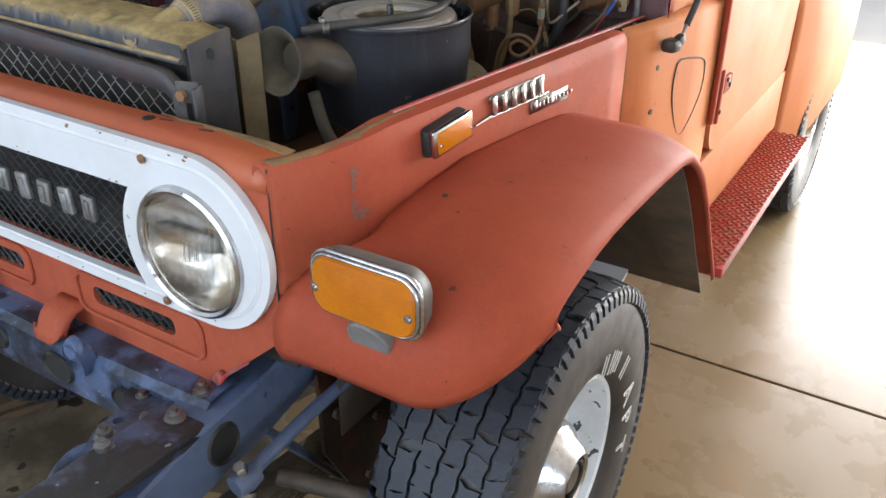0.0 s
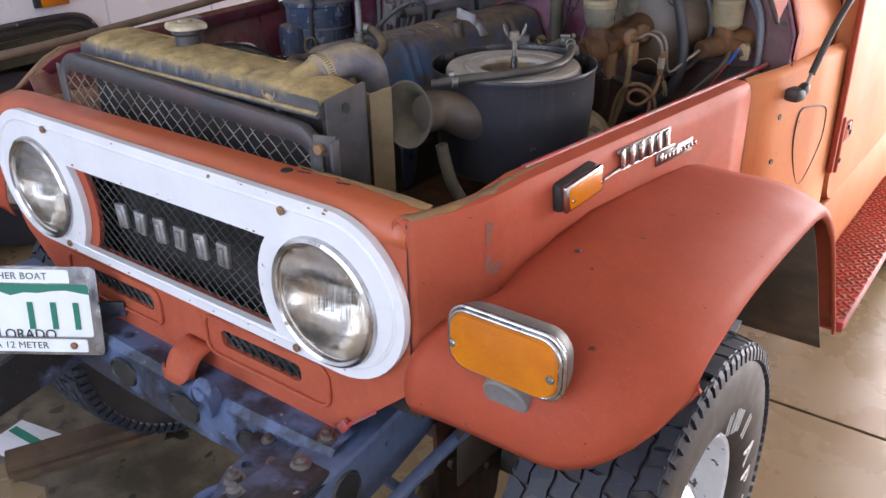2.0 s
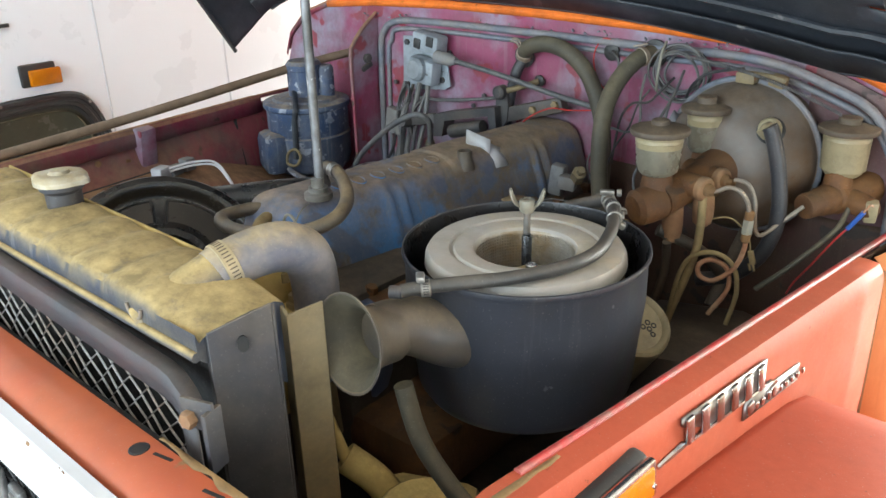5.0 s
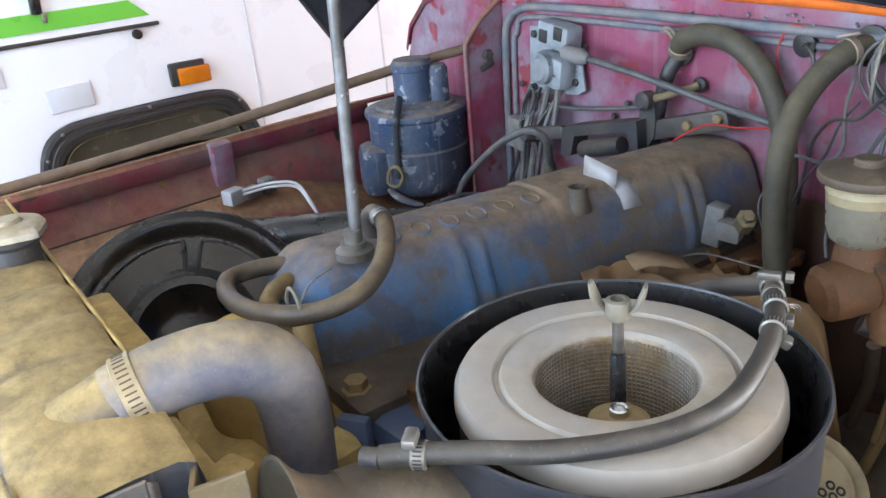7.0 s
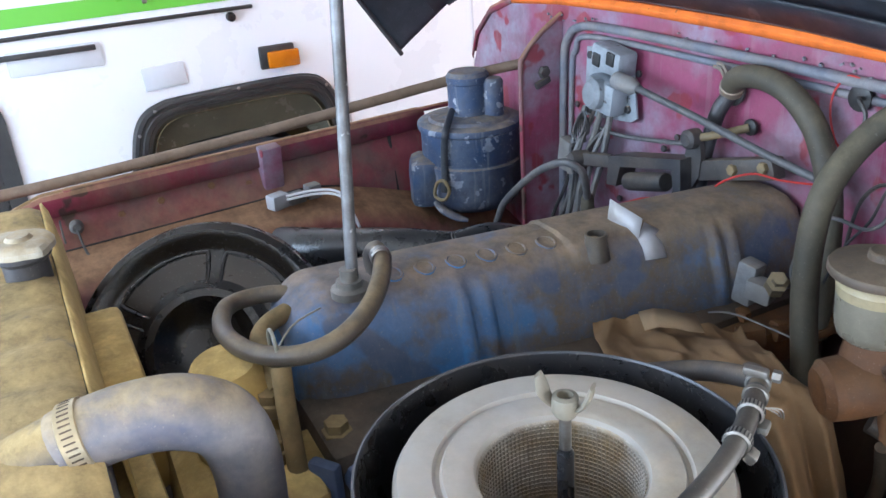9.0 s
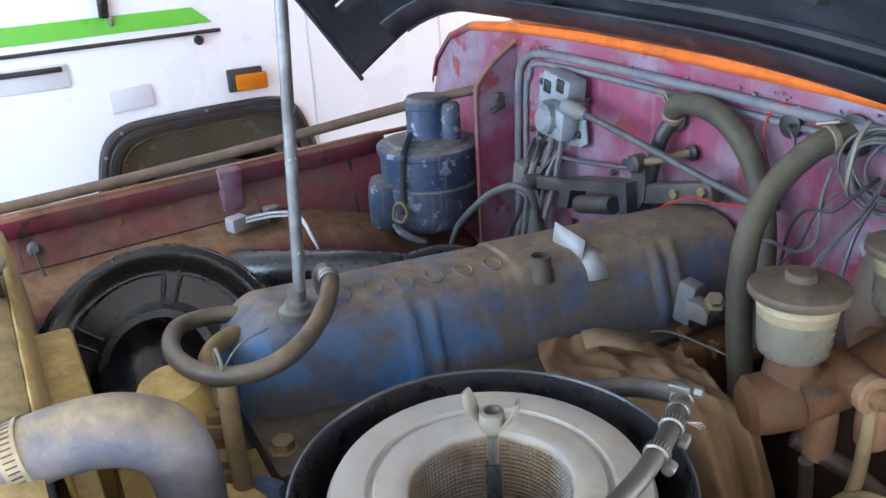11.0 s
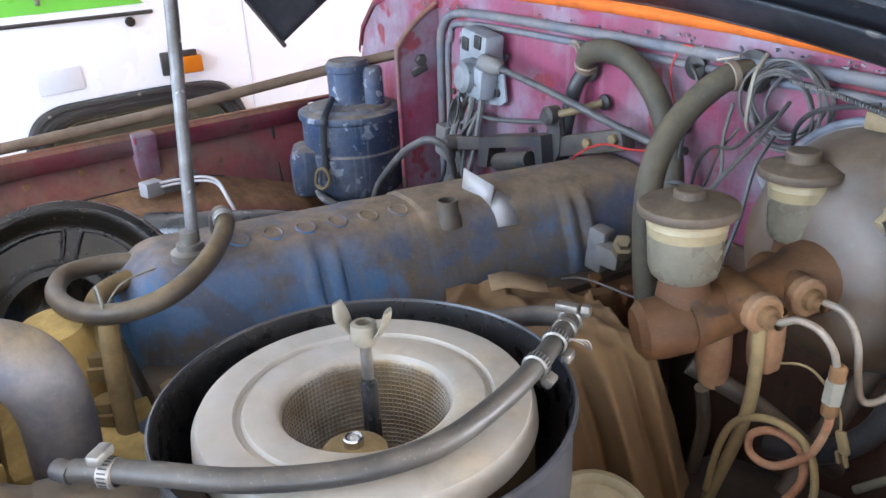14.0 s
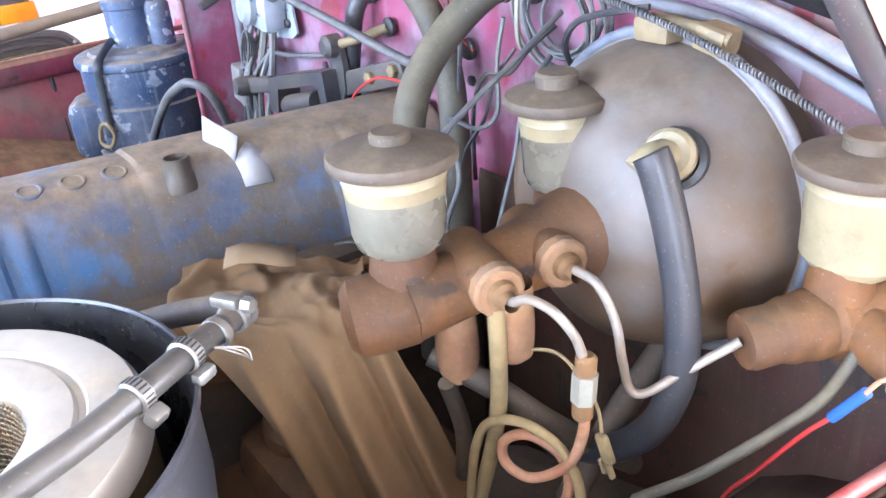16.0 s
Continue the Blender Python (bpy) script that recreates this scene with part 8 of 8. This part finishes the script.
CABLES = (
    ("wire_black", 0.0030, [(0.160, 0.985, 1.236), (0.176, 0.965, 1.240), (0.189, 0.96, 1.225), (0.182, 0.955, 1.190), (0.172, 0.955, 1.13), (0.158, 0.955, 1.075), (0.150, 0.95, 1.02)]),
    ("wire_black", 0.0028, [(0.185, 0.96, 1.06), (0.196, 0.952, 1.11), (0.205, 0.95, 1.145), (0.224, 0.948, 1.168), (0.25, 0.95, 1.173), (0.270, 0.955, 1.195), (0.278, 0.975, 1.21)]),
    ("wire_grey", 0.0028, [(0.240, 0.955, 1.215), (0.236, 0.950, 1.18), (0.240, 0.945, 1.14), (0.226, 0.935, 1.125), (0.200, 0.93, 1.128), (0.175, 0.94, 1.12)]),
    ("wire_black", 0.0022, [(0.245, 0.962, 1.19), (0.232, 0.95, 1.165), (0.222, 0.945, 1.13), (0.206, 0.935, 1.10), (0.190, 0.935, 1.06), (0.178, 0.935, 1.02)]),
    ("wire_dusty", 0.0032, [(0.286, 0.962, 1.19), (0.292, 0.93, 1.165), (0.290, 0.92, 1.12), (0.282, 0.91, 1.07), (0.275, 0.90, 1.02)]),
    ("wire_black", 0.0032, [(0.305, 0.965, 1.186), (0.325, 0.94, 1.210), (0.352, 0.93, 1.232), (0.40, 0.94, 1.243)]),
    ("wire_grey", 0.0030, [(0.334, 0.80, 1.155), (0.327, 0.84, 1.18), (0.318, 0.90, 1.205), (0.30, 0.96, 1.225)]),
    ("wire_grey", 0.0026, [(0.292, 0.86, 1.15), (0.297, 0.86, 1.12), (0.285, 0.855, 1.085), (0.290, 0.85, 1.06)]),
    ("wire_grey", 0.0016, [(0.12, 0.84, 1.012), (0.15, 0.85, 1.020), (0.215, 0.87, 1.014)]),
    ("wire_grey", 0.0020, [(0.198, 0.89, 1.035), (0.186, 0.885, 1.07), (0.192, 0.88, 1.095), (0.206, 0.876, 1.10)]),
)
for mat_, rad_, pts in CABLES:
    part("cable", tube(B(), pts, 0.75 * rad_, 7, 5), M[mat_], car, "thin red wire" if mat_ == "wire_red" else "thin loose cable")
bm = B()
box(bm, (0.128, 0.888, 1.040), (0.024, 0.022, 0.052), (0, 8, 10), bev=0.004)
box(bm, (0.150, 0.884, 1.040), (0.030, 0.024, 0.024), (0, 8, 20), bev=0.004)
fitting = part("fuel_fitting", bm, M["grey_box"], car, "dusty fuel pipe fitting")
part("fitting_nut", lathe(B(), [(0.012, -0.012), (0.012, 0.012), (0.007, 0.013), (0.007, 0.022), (0, 0.022)], 6, axis_to((0.170, 0.883, 1.055), (0.5, -0.4, 0.6))), M["tan_steel"], fitting)
bm = B()
rows = [[Vector((0.300 + 0.012 * math.sin(v * 3) + 0.012 * v, 0.925 + 0.042 * u + 0.004 * math.sin(9 * v), 1.160 - 0.09 * v + 0.01 * math.sin(5 * u))) for u in (0, 0.3, 0.6, 1)] for v in (0, 0.2, 0.4, 0.6, 0.8, 1)]
sheet(bm, rows)
part("plastic_flap", bm, M["trim_grey"], car, "blue-grey plastic flap", solid=0.002)
bm = B()
rnd = random.Random(31)
for k in range(46):  # crumbs of old sealer and dirt along the scuttle seam
    x = rnd.uniform(-0.42, 0.5)
    box(bm, (x, 0.988 + rnd.uniform(-0.004, 0.004), 1.262 - 0.10 * max(0, abs(x) - 0.2) ** 2 + rnd.uniform(-0.004, 0.006)), (rnd.uniform(0.002, 0.006), 0.003, rnd.uniform(0.001, 0.003)), (0, rnd.uniform(-40, 40), rnd.uniform(-40, 40)))
part("sealer_crumbs", bm, M["trim_grey"], fire, kind="stuff")

# blue blower canister by the apron
CN = Vector((-0.4885, 0.871, 0))
CAN_F, CAN_R = Vector((0.90, -0.435, 0)), Vector((0.435, 0.90, 0))


def on_can(off, z, r=0.088):
    """A place on the canister's wall, off metres to the side of its face."""
    return CN + CAN_R * off + CAN_F * math.sqrt(max(r * r - off * off, 0)) + Vector((0, 0, z))


bm = B()
lathe(bm, [(0.0, 0.944), (0.045, 0.945), (0.068, 0.951), (0.080, 0.963), (0.085, 0.982), (0.0855, 1.018), (0.0865, 1.022), (0.0865, 1.030), (0.083, 1.033), (0.0825, 1.036), (0.084, 1.040), (0.084, 1.083), (0.0885, 1.086), (0.0895, 1.091), (0.0885, 1.096), (0.082, 1.099), (0.070, 1.0995), (0.066, 1.104), (0.03, 1.108), (0, 1.108)], 52, Matrix.Translation(CN))
canister = part("heater_blower", bm, M["canister_blue"], car, "chalky dark blue blower canister")
bm = B()
lathe(bm, [(0.037, 1.100), (0.0345, 1.106), (0.0345, 1.158), (0.036, 1.160), (0.036, 1.170), (0.031, 1.177), (0, 1.179)], 30, Matrix.Translation(CN))
part("blower_motor", bm, M["canister_blue"], canister)
bm = B()
lathe(bm, [(0.018, 1.100), (0.018, 1.160), (0.014, 1.166), (0, 1.167)], 20, Matrix.Translation(CN + CAN_R * 0.040 + CAN_F * 0.014))
part("capacitor", bm, M["canister_blue"], canister)
bm = B()
box(bm, tuple(CN + CAN_R * -0.082 + CAN_F * 0.018 + Vector((0, 0, 1.000))), (0.085, 0.052, 0.084), (0, 0, -25), bev=0.016)
part("inlet", bm, M["canister_blue"], canister)
bm = B()
tube(bm, [CN + CAN_R * -0.028 + CAN_F * 0.02 + Vector((0, 0, 1.118)), CN + CAN_R * -0.034 + CAN_F * 0.05 + Vector((0, 0, 1.112)), on_can(-0.042, 1.098, 0.092), on_can(-0.046, 1.07, 0.090), on_can(-0.048, 1.02, 0.091), on_can(-0.050, 0.995, 0.092)], 0.0058, 8, 4, flat=0.6)
part("strap", bm, M["hood_black"], canister)
bm = B()
tube(bm, [on_can(-0.062, 1.008, 0.093), on_can(-0.050, 1.016, 0.096), on_can(-0.042, 1.000, 0.096), on_can(-0.052, 0.982, 0.096), on_can(-0.066, 0.986, 0.095)], 0.0030, 7, 4, True)
part("latch_loop", bm, M["tan_steel"], canister)
bm = B()
tube(bm, [on_can(-0.066, 0.975, 0.094), on_can(-0.052, 0.962, 0.095), on_can(-0.030, 0.952, 0.094), on_can(-0.014, 0.948, 0.092)], [0.006, 0.009, 0.008, 0.005], 8, 4, flat=0.6)
part("clamp_lever", bm, M["canister_blue"], canister)

# small things on the inner apron
bm = B()
box(bm, (-0.500, 0.528, 1.022), (0.024, 0.030, 0.024), (0, 0, 20), bev=0.003)
conn = part("connector_block", bm, M["tag"], car, "white plastic connector on the apron ledge")
bm = B()
box(bm, (-0.503, 0.558, 1.020), (0.02, 0.030, 0.018), (0, 0, 15), bev=0.003)
box(bm, (-0.512, 0.590, 1.022), (0.022, 0.024, 0.024), (0, 0, 10), bev=0.003)
part("connector_body", bm, M["grey_box"], conn)
bm = B()
for q in (0, 0.006):
    tube(bm, [(-0.49, 0.54, 1.024 + q), (-0.48, 0.585, 1.027 + q), (-0.462, 0.618, 1.022 + q), (-0.438, 0.628, 0.995 + q), (-0.43, 0.636, 0.97)], 0.0022, 6, 5)
part("white_wire", bm, M["wire_white"], conn)
bm = B()
tube(bm, [(-0.40, 0.50, 0.985), (-0.33, 0.55, 0.995), (-0.25, 0.64, 1.0), (-0.17, 0.74, 0.99)], 0.032, 12, 5)
tube(bm, [(-0.13, 0.66, 1.03), (-0.12, 0.70, 1.035), (-0.10, 0.73, 1.03)], 0.035, 14, 4)
part("duct_hose", bm, M["black"], car, "black duct hose in shadow")
bm = B()
lathe(bm, [(0.010, -0.01), (0.010, 0.006), (0.006, 0.012), (0, 0.012)], 12, axis_to((-0.515, 0.235, 1.045), (1, 0, 0.2)))
tube(bm, [(-0.50, 0.235, 1.045), (-0.495, 0.24, 1.01), (-0.475, 0.255, 0.985), (-0.45, 0.27, 0.96)], 0.0022, 6, 4)
tube(bm, [(-0.53 + 0.016 * math.cos(TAU * a / 9), 0.215, 1.035 + 0.018 * math.sin(TAU * a / 9)) for a in range(9)], 0.0016, 5, 2, True)
part("horn_wire", bm, M["wire_grey"], car)

# ---------------------------------------------------------------- chassis under the nose
def rail(sx):
    p = B()
    rws = []
    for y, z0, z1 in ((-0.30, 0.490, 0.57), (-0.2, 0.505, 0.605), (-0.05, 0.530, 0.640), (0.08, 0.548, 0.655), (0.18, 0.575, 0.675), (0.5, 0.59, 0.69), (0.9, 0.50, 0.61), (1.2, 0.44, 0.57), (3.2, 0.44, 0.57)):
        rws.append([Vector((sx * x, y, z)) for x, z in ((0.325, z0), (0.400, z0), (0.405, z0 + 0.005), (0.405, z1 - 0.005), (0.400, z1), (0.325, z1), (0.320, z1 - 0.005), (0.320, z0 + 0.005))])
    gg = sheet(p, rws, closed=True)
    p.faces.new(gg[0])
    r_ = part("frame_rail", p, M["rail_blue"] if sx > 0 else M["frame_black"], car, "blue-grey painted chassis rail")
    p = B()
    for y, z in ((-0.027, 0.592), (-0.19, 0.556)):
        lathe(p, [(0, 0.0012), (0.026, 0.0012), (0.029, 0.004), (0.032, 0.0)], 24, axis_to((sx * 0.405, y, z), (sx, 0, 0)) @ Matrix.Diagonal((1, 1.15, 1, 1)))
    pieces("rail_hole", p, M["ink"], r_)
    return r_


rail_l, rail_r_ = rail(1), rail(-1)
bm = B()
sec = [(0.02, 0.655), (0.0, 0.652), (-0.012, 0.640), (-0.018, 0.60), (-0.012, 0.555), (0.0, 0.545), (0.06, 0.545), (0.06, 0.655)]
sheet(bm, [[Vector((x, y - 0.03 * (1 - (x / 0.6) ** 2), z)) for y, z in sec] for x in [-0.6 + 0.98 * k / 14 for k in range(15)]], closed=True)
cross = part("front_crossmember", bm, M["frame_blue"], car, "scuffed blue-black front crossmember with round holes")
bm = B()
for x, z, r in ((0.218, 0.602, 0.019), (0.055, 0.604, 0.022), (-0.12, 0.606, 0.022)):
    y = -0.018 - 0.03 * (1 - (x / 0.6) ** 2)
    lathe(bm, [(0, 0.0015), (r, 0.0015), (r * 1.1, 0.005), (r * 1.2, 0.0)], 24, axis_to((x, y, z), (0, -1, 0.05)) @ Matrix.Diagonal((1.5, 1, 1, 1)))
pieces("round_hole", bm, M["ink"], cross)
bm = B()
box(bm, (0.122, -0.046, 0.650), (0.044, 0.014, 0.062), (8, 0, 0), bev=0.02)
lathe(bm, [(0, 0.009), (0.015, 0.009), (0.019, 0.005), (0.021, 0.0)], 24, axis_to((0.122, -0.051, 0.670), (0, -1, 0.3)))
part("boss", bm, M["frame_blue"], cross)
bm = B()
rows = []
for k in range(13):
    u = -1 + k / 6
    x = 0.035 + 0.036 * u
    sag = 0.024 * max(0, abs(u) - 0.45) ** 2 / 0.3
    rows.append([Vector((x, y + 0.012 * abs(u) ** 4, z - 0.006 * abs(u) ** 4 + (sag if z < 0.655 else 0))) for y, z in ((0.014, 0.702), (0.000, 0.699), (-0.018, 0.695), (-0.030, 0.687), (-0.037, 0.676), (-0.043, 0.663), (-0.050, 0.650))])
sheet(bm, rows)
part("apron_tab", bm, M["paint"], apron, "rounded red tab pressed out of the apron", solid=0.003)
bm = B()
plate(bm, [(0.225, -0.005), (0.232, -0.055), (0.262, -0.085), (0.270, -0.130), (0.300, -0.180), (0.330, -0.255), (0.404, -0.285), (0.404, 0.02), (0.350, 0.030), (0.300, 0.004)], [arc(0.285, -0.105, 0.010, 0, 360, 12)[:-1]], 0.010, pose(0, 0, 0.628, -5, 0, 0))
box(bm, (0.326, -0.12, 0.57), (0.012, 0.22, 0.10), (0, 0, 4), bev=0.003)
gus = part("gusset", bm, M["frame_black"], car, "scuffed blue-black gusset plate")
bm = B()
for c in ((0.308, -0.079, 0.622), (0.352, -0.062, 0.640), (0.262, -0.045, 0.622), (0.330, -0.165, 0.648), (0.352, -0.005, 0.652), (0.300, -0.14, 0.640)):
    lathe(bm, [(0.016, 0), (0.016, 0.003), (0.011, 0.004), (0.011, 0.013), (0.006, 0.014), (0.006, 0.02), (0, 0.02)], 12, pose(*c))
pieces("bolt", bm, M["steel"], gus)
bm = B()
tube(bm, [(0.335, -0.19, 0.545), (0.300, -0.215, 0.565), (0.265, -0.208, 0.580), (0.246, -0.180, 0.588), (0.243, -0.155, 0.594), (0.252, -0.130, 0.600)], [0.020, 0.018, 0.015, 0.012, 0.009, 0.004], 12, 6, flat=0.7)
part("tow_hook", bm, M["frame_blue"], car, "worn blue tow hook")
bm = B()
box(bm, (0.362, -0.16, 0.645), (0.09, 0.26, 0.014), (-6, 0, 4), bev=0.004)
box(bm, (0.35, -0.2, 0.52), (0.07, 0.18, 0.05), (-6, 0, 4), bev=0.01)
part("spring_hanger", bm, M["frame_black"], car, "scuffed spring hanger plate")
bm = B()
for k in range(5):
    rws = [[Vector((x, -0.24 + 1.3 * t, 0.475 - 0.012 * k - 0.10 * math.sin(math.pi * t))) for x in (0.335, 0.395)] for t in [0.06 * k + (1 - 0.12 * k) * q / 12 for q in range(13)]]
    sheet(bm, rws)
part("leaf_spring", bm, M["dark_cast"], car, "dark leaf spring pack", solid=0.008)
bm = B()
tube(bm, [(0.458, -0.03, 0.565), (0.46, 0.117, 0.585), (0.47, 0.30, 0.60)], 0.011, 12, 3)
lathe(bm, [(0.0, -0.022), (0.017, -0.02), (0.021, 0), (0.017, 0.02), (0, 0.022)], 18, axis_to((0.456, -0.040, 0.560), (0.1, 0.9, 0.1)))
part("steering_rod", bm, M["rail_blue"], car, "blue-grey steering rod")
bm = B()
bolt(bm, (0.456, -0.045, 0.578), (0, -0.3, 1), 0.011, 0.014)
lathe(bm, [(0.014, -0.01), (0.014, 0.01), (0, 0.012)], 12, axis_to((0.460, -0.045, 0.535), (0, -0.3, -1)))
pieces("rod_end_nut", bm, M["steel"], car)
bm = B()
tube(bm, [(0.43, 0.05, 0.48), (0.55, 0.10, 0.46), (0.66, 0.16, 0.42)], 0.016, 10, 3)
tube(bm, [(-0.55, 0.425, 0.365), (0.0, 0.425, 0.365), (0.58, 0.425, 0.365)], 0.045, 16, 3)
lathe(bm, [(0.0, -0.13), (0.08, -0.12), (0.13, -0.05), (0.135, 0), (0.13, 0.05), (0.08, 0.12), (0, 0.13)], 24, axis_to((-0.2, 0.425, 0.365), (0, 1, 0)))
box(bm, (0.53, 0.36, 0.55), (0.08, 0.16, 0.34), bev=0.02)
part("front_axle", bm, M["dark_cast"], car, "dark greasy front axle and steering gear")
bm = B()
plate(bm, [(0.165, 0.60), (0.36, 0.60), (0.362, 0.42), (0.345, 0.33), (0.285, 0.240), (0.235, 0.30), (0.168, 0.43)], [], 0.008, pose(0.424, 0, 0, 90, 0, 90))
shackle = part("spring_shackle", bm, M["oily_rust"], car, "oily rust-brown spring shackle plate")
bm = B()
for y, z in ((0.20, 0.50), (0.31, 0.42), (0.28, 0.30)):
    bolt(bm, (0.425, y, z), (1, 0, 0), 0.010, 0.008)
pieces("bolt", bm, M["dark_cast"], shackle)
bm = B()
tube(bm, [(0.40, 0.057, 0.558), (0.40, 0.18, 0.388), (0.40, 0.303, 0.211)], 0.013, 12, 2, flat=0.6)
part("damper_rod", bm, M["frame_black"], car, "scuffed blue-black damper rod")
bm = B()
box(bm, (0.372, 0.20, 0.392), (0.008, 0.10, 0.036), (-44, 0, 0), bev=0.004)
part("spring_clip", bm, M["tan_steel"], car, "pale dusty spring clip")

# licence plate in its chromed frame, number left as plain bars
PL = Matrix.Translation((-0.309, -0.126, 0.709)) @ pose(0, 0, 0, 0, 0, 36) @ pose(0, 0, 0, 82, 0, 0) @ pose(0, 0, 0, 0, 0, -1.5)
lic = thing("licence_plate", (-0.335, -0.03, 0.62), "white and green licence plate in a slogan frame", "licence plate")
bm = B()
plate(bm, rounded(-0.152, -0.077, 0.152, 0.077, 0.010), [], 0.002, PL)
plate_b = part("plate_sheet", bm, M["plate_white"], lic)
bm = B()
ridge = [(-0.15, 0.03)] + [(-0.15 + 0.025 * k, 0.036 + 0.012 * noise.noise(Vector((k * 0.9, 1.7, 0)))) for k in range(1, 12)] + [(0.15, 0.03), (0.15, 0.052), (-0.15, 0.052)]
plate(bm, ridge, [], 0.0005, PL @ pose(0, 0, 0.0010))
part("green_ridge", bm, M["plate_green"], plate_b)
for k, x in enumerate((-0.118, -0.079, -0.040, 0.032, 0.074, 0.115)):
    m = PL @ pose(x, -0.010, 0.0012)
    b2 = B()
    box(b2, (0, 0, 0), (0.010, 0.052, 0.0012))
    bmesh.ops.transform(b2, matrix=m, verts=b2.verts[:])
    part("number_bar", b2, M["plate_green"], plate_b)
words("state_name", "COLORADO", PL @ pose(0, -0.047, 0.0014), 0.026, M["ink"], plate_b, 0.0003)
bm = B()
plate(bm, rounded(-0.160, -0.085, 0.160, 0.085, 0.012), [rounded(-0.143, -0.050, 0.143, 0.052, 0.006)], 0.003, PL @ pose(0, 0, 0.0042))
frame_ = part("slogan_frame", bm, M["chrome"], lic, "chromed frame with slogan strips")
for txt, yy, w in (("MY OTHER BOAT", 0.067, 0.112), ("IS A 12 METER", -0.0665, 0.130)):
    p = B()
    plate(p, rounded(-w, -0.0125, w, 0.0125, 0.004), [], 0.001, PL @ pose(0.0, yy, 0.0056))
    part("slogan_strip", p, M["plate_white"], frame_)
    words("slogan", txt, PL @ pose(0.0, yy, 0.0060), 0.018, M["ink"], frame_, 0.0003, 1.05)
for x in (-0.09, 0.105):
    p = B()
    lathe(p, [(0, 0.004), (0.005, 0.0035), (0.007, 0.001), (0.007, 0)], 12, PL @ pose(x, -0.066, 0.006))
    pieces("screw", p, M["rust"], frame_)
bm = B()
box(bm, (-0.25, -0.04, 0.69), (0.18, 0.008, 0.03), (0, 0, 36), bev=0.002)
part("plate_bracket", bm, M["frame_blue"], car)

# things on the floor under the nose
plank = thing("plank", (-0.745, 0.14, 0), "old brown wooden beam lying on the floor", "plank")
part("board", box(B(), (-0.757, 0.146, 0.021), (0.41, 0.075, 0.040), (0, 0, 64.5), bev=0.004), M["wood"], plank)
part("batten", box(B(), (-0.716, 0.122, 0.010), (0.38, 0.020, 0.020), (0, 0, 64.5), bev=0.002), M["wood"], plank)
white_board = thing("white_board", (-0.915, 0.045, 0), "dirty white board with a green tape stripe on the floor", "board")
part("panel", box(B(), (-0.915, 0.045, 0.006), (0.17, 0.125, 0.011), (0, 0, 12), bev=0.002), M["van_grey"], white_board)
part("tape", box(B(), (-0.91, 0.058, 0.0121), (0.165, 0.024, 0.0010), (0, 0, 4)), M["plate_green"], white_board)
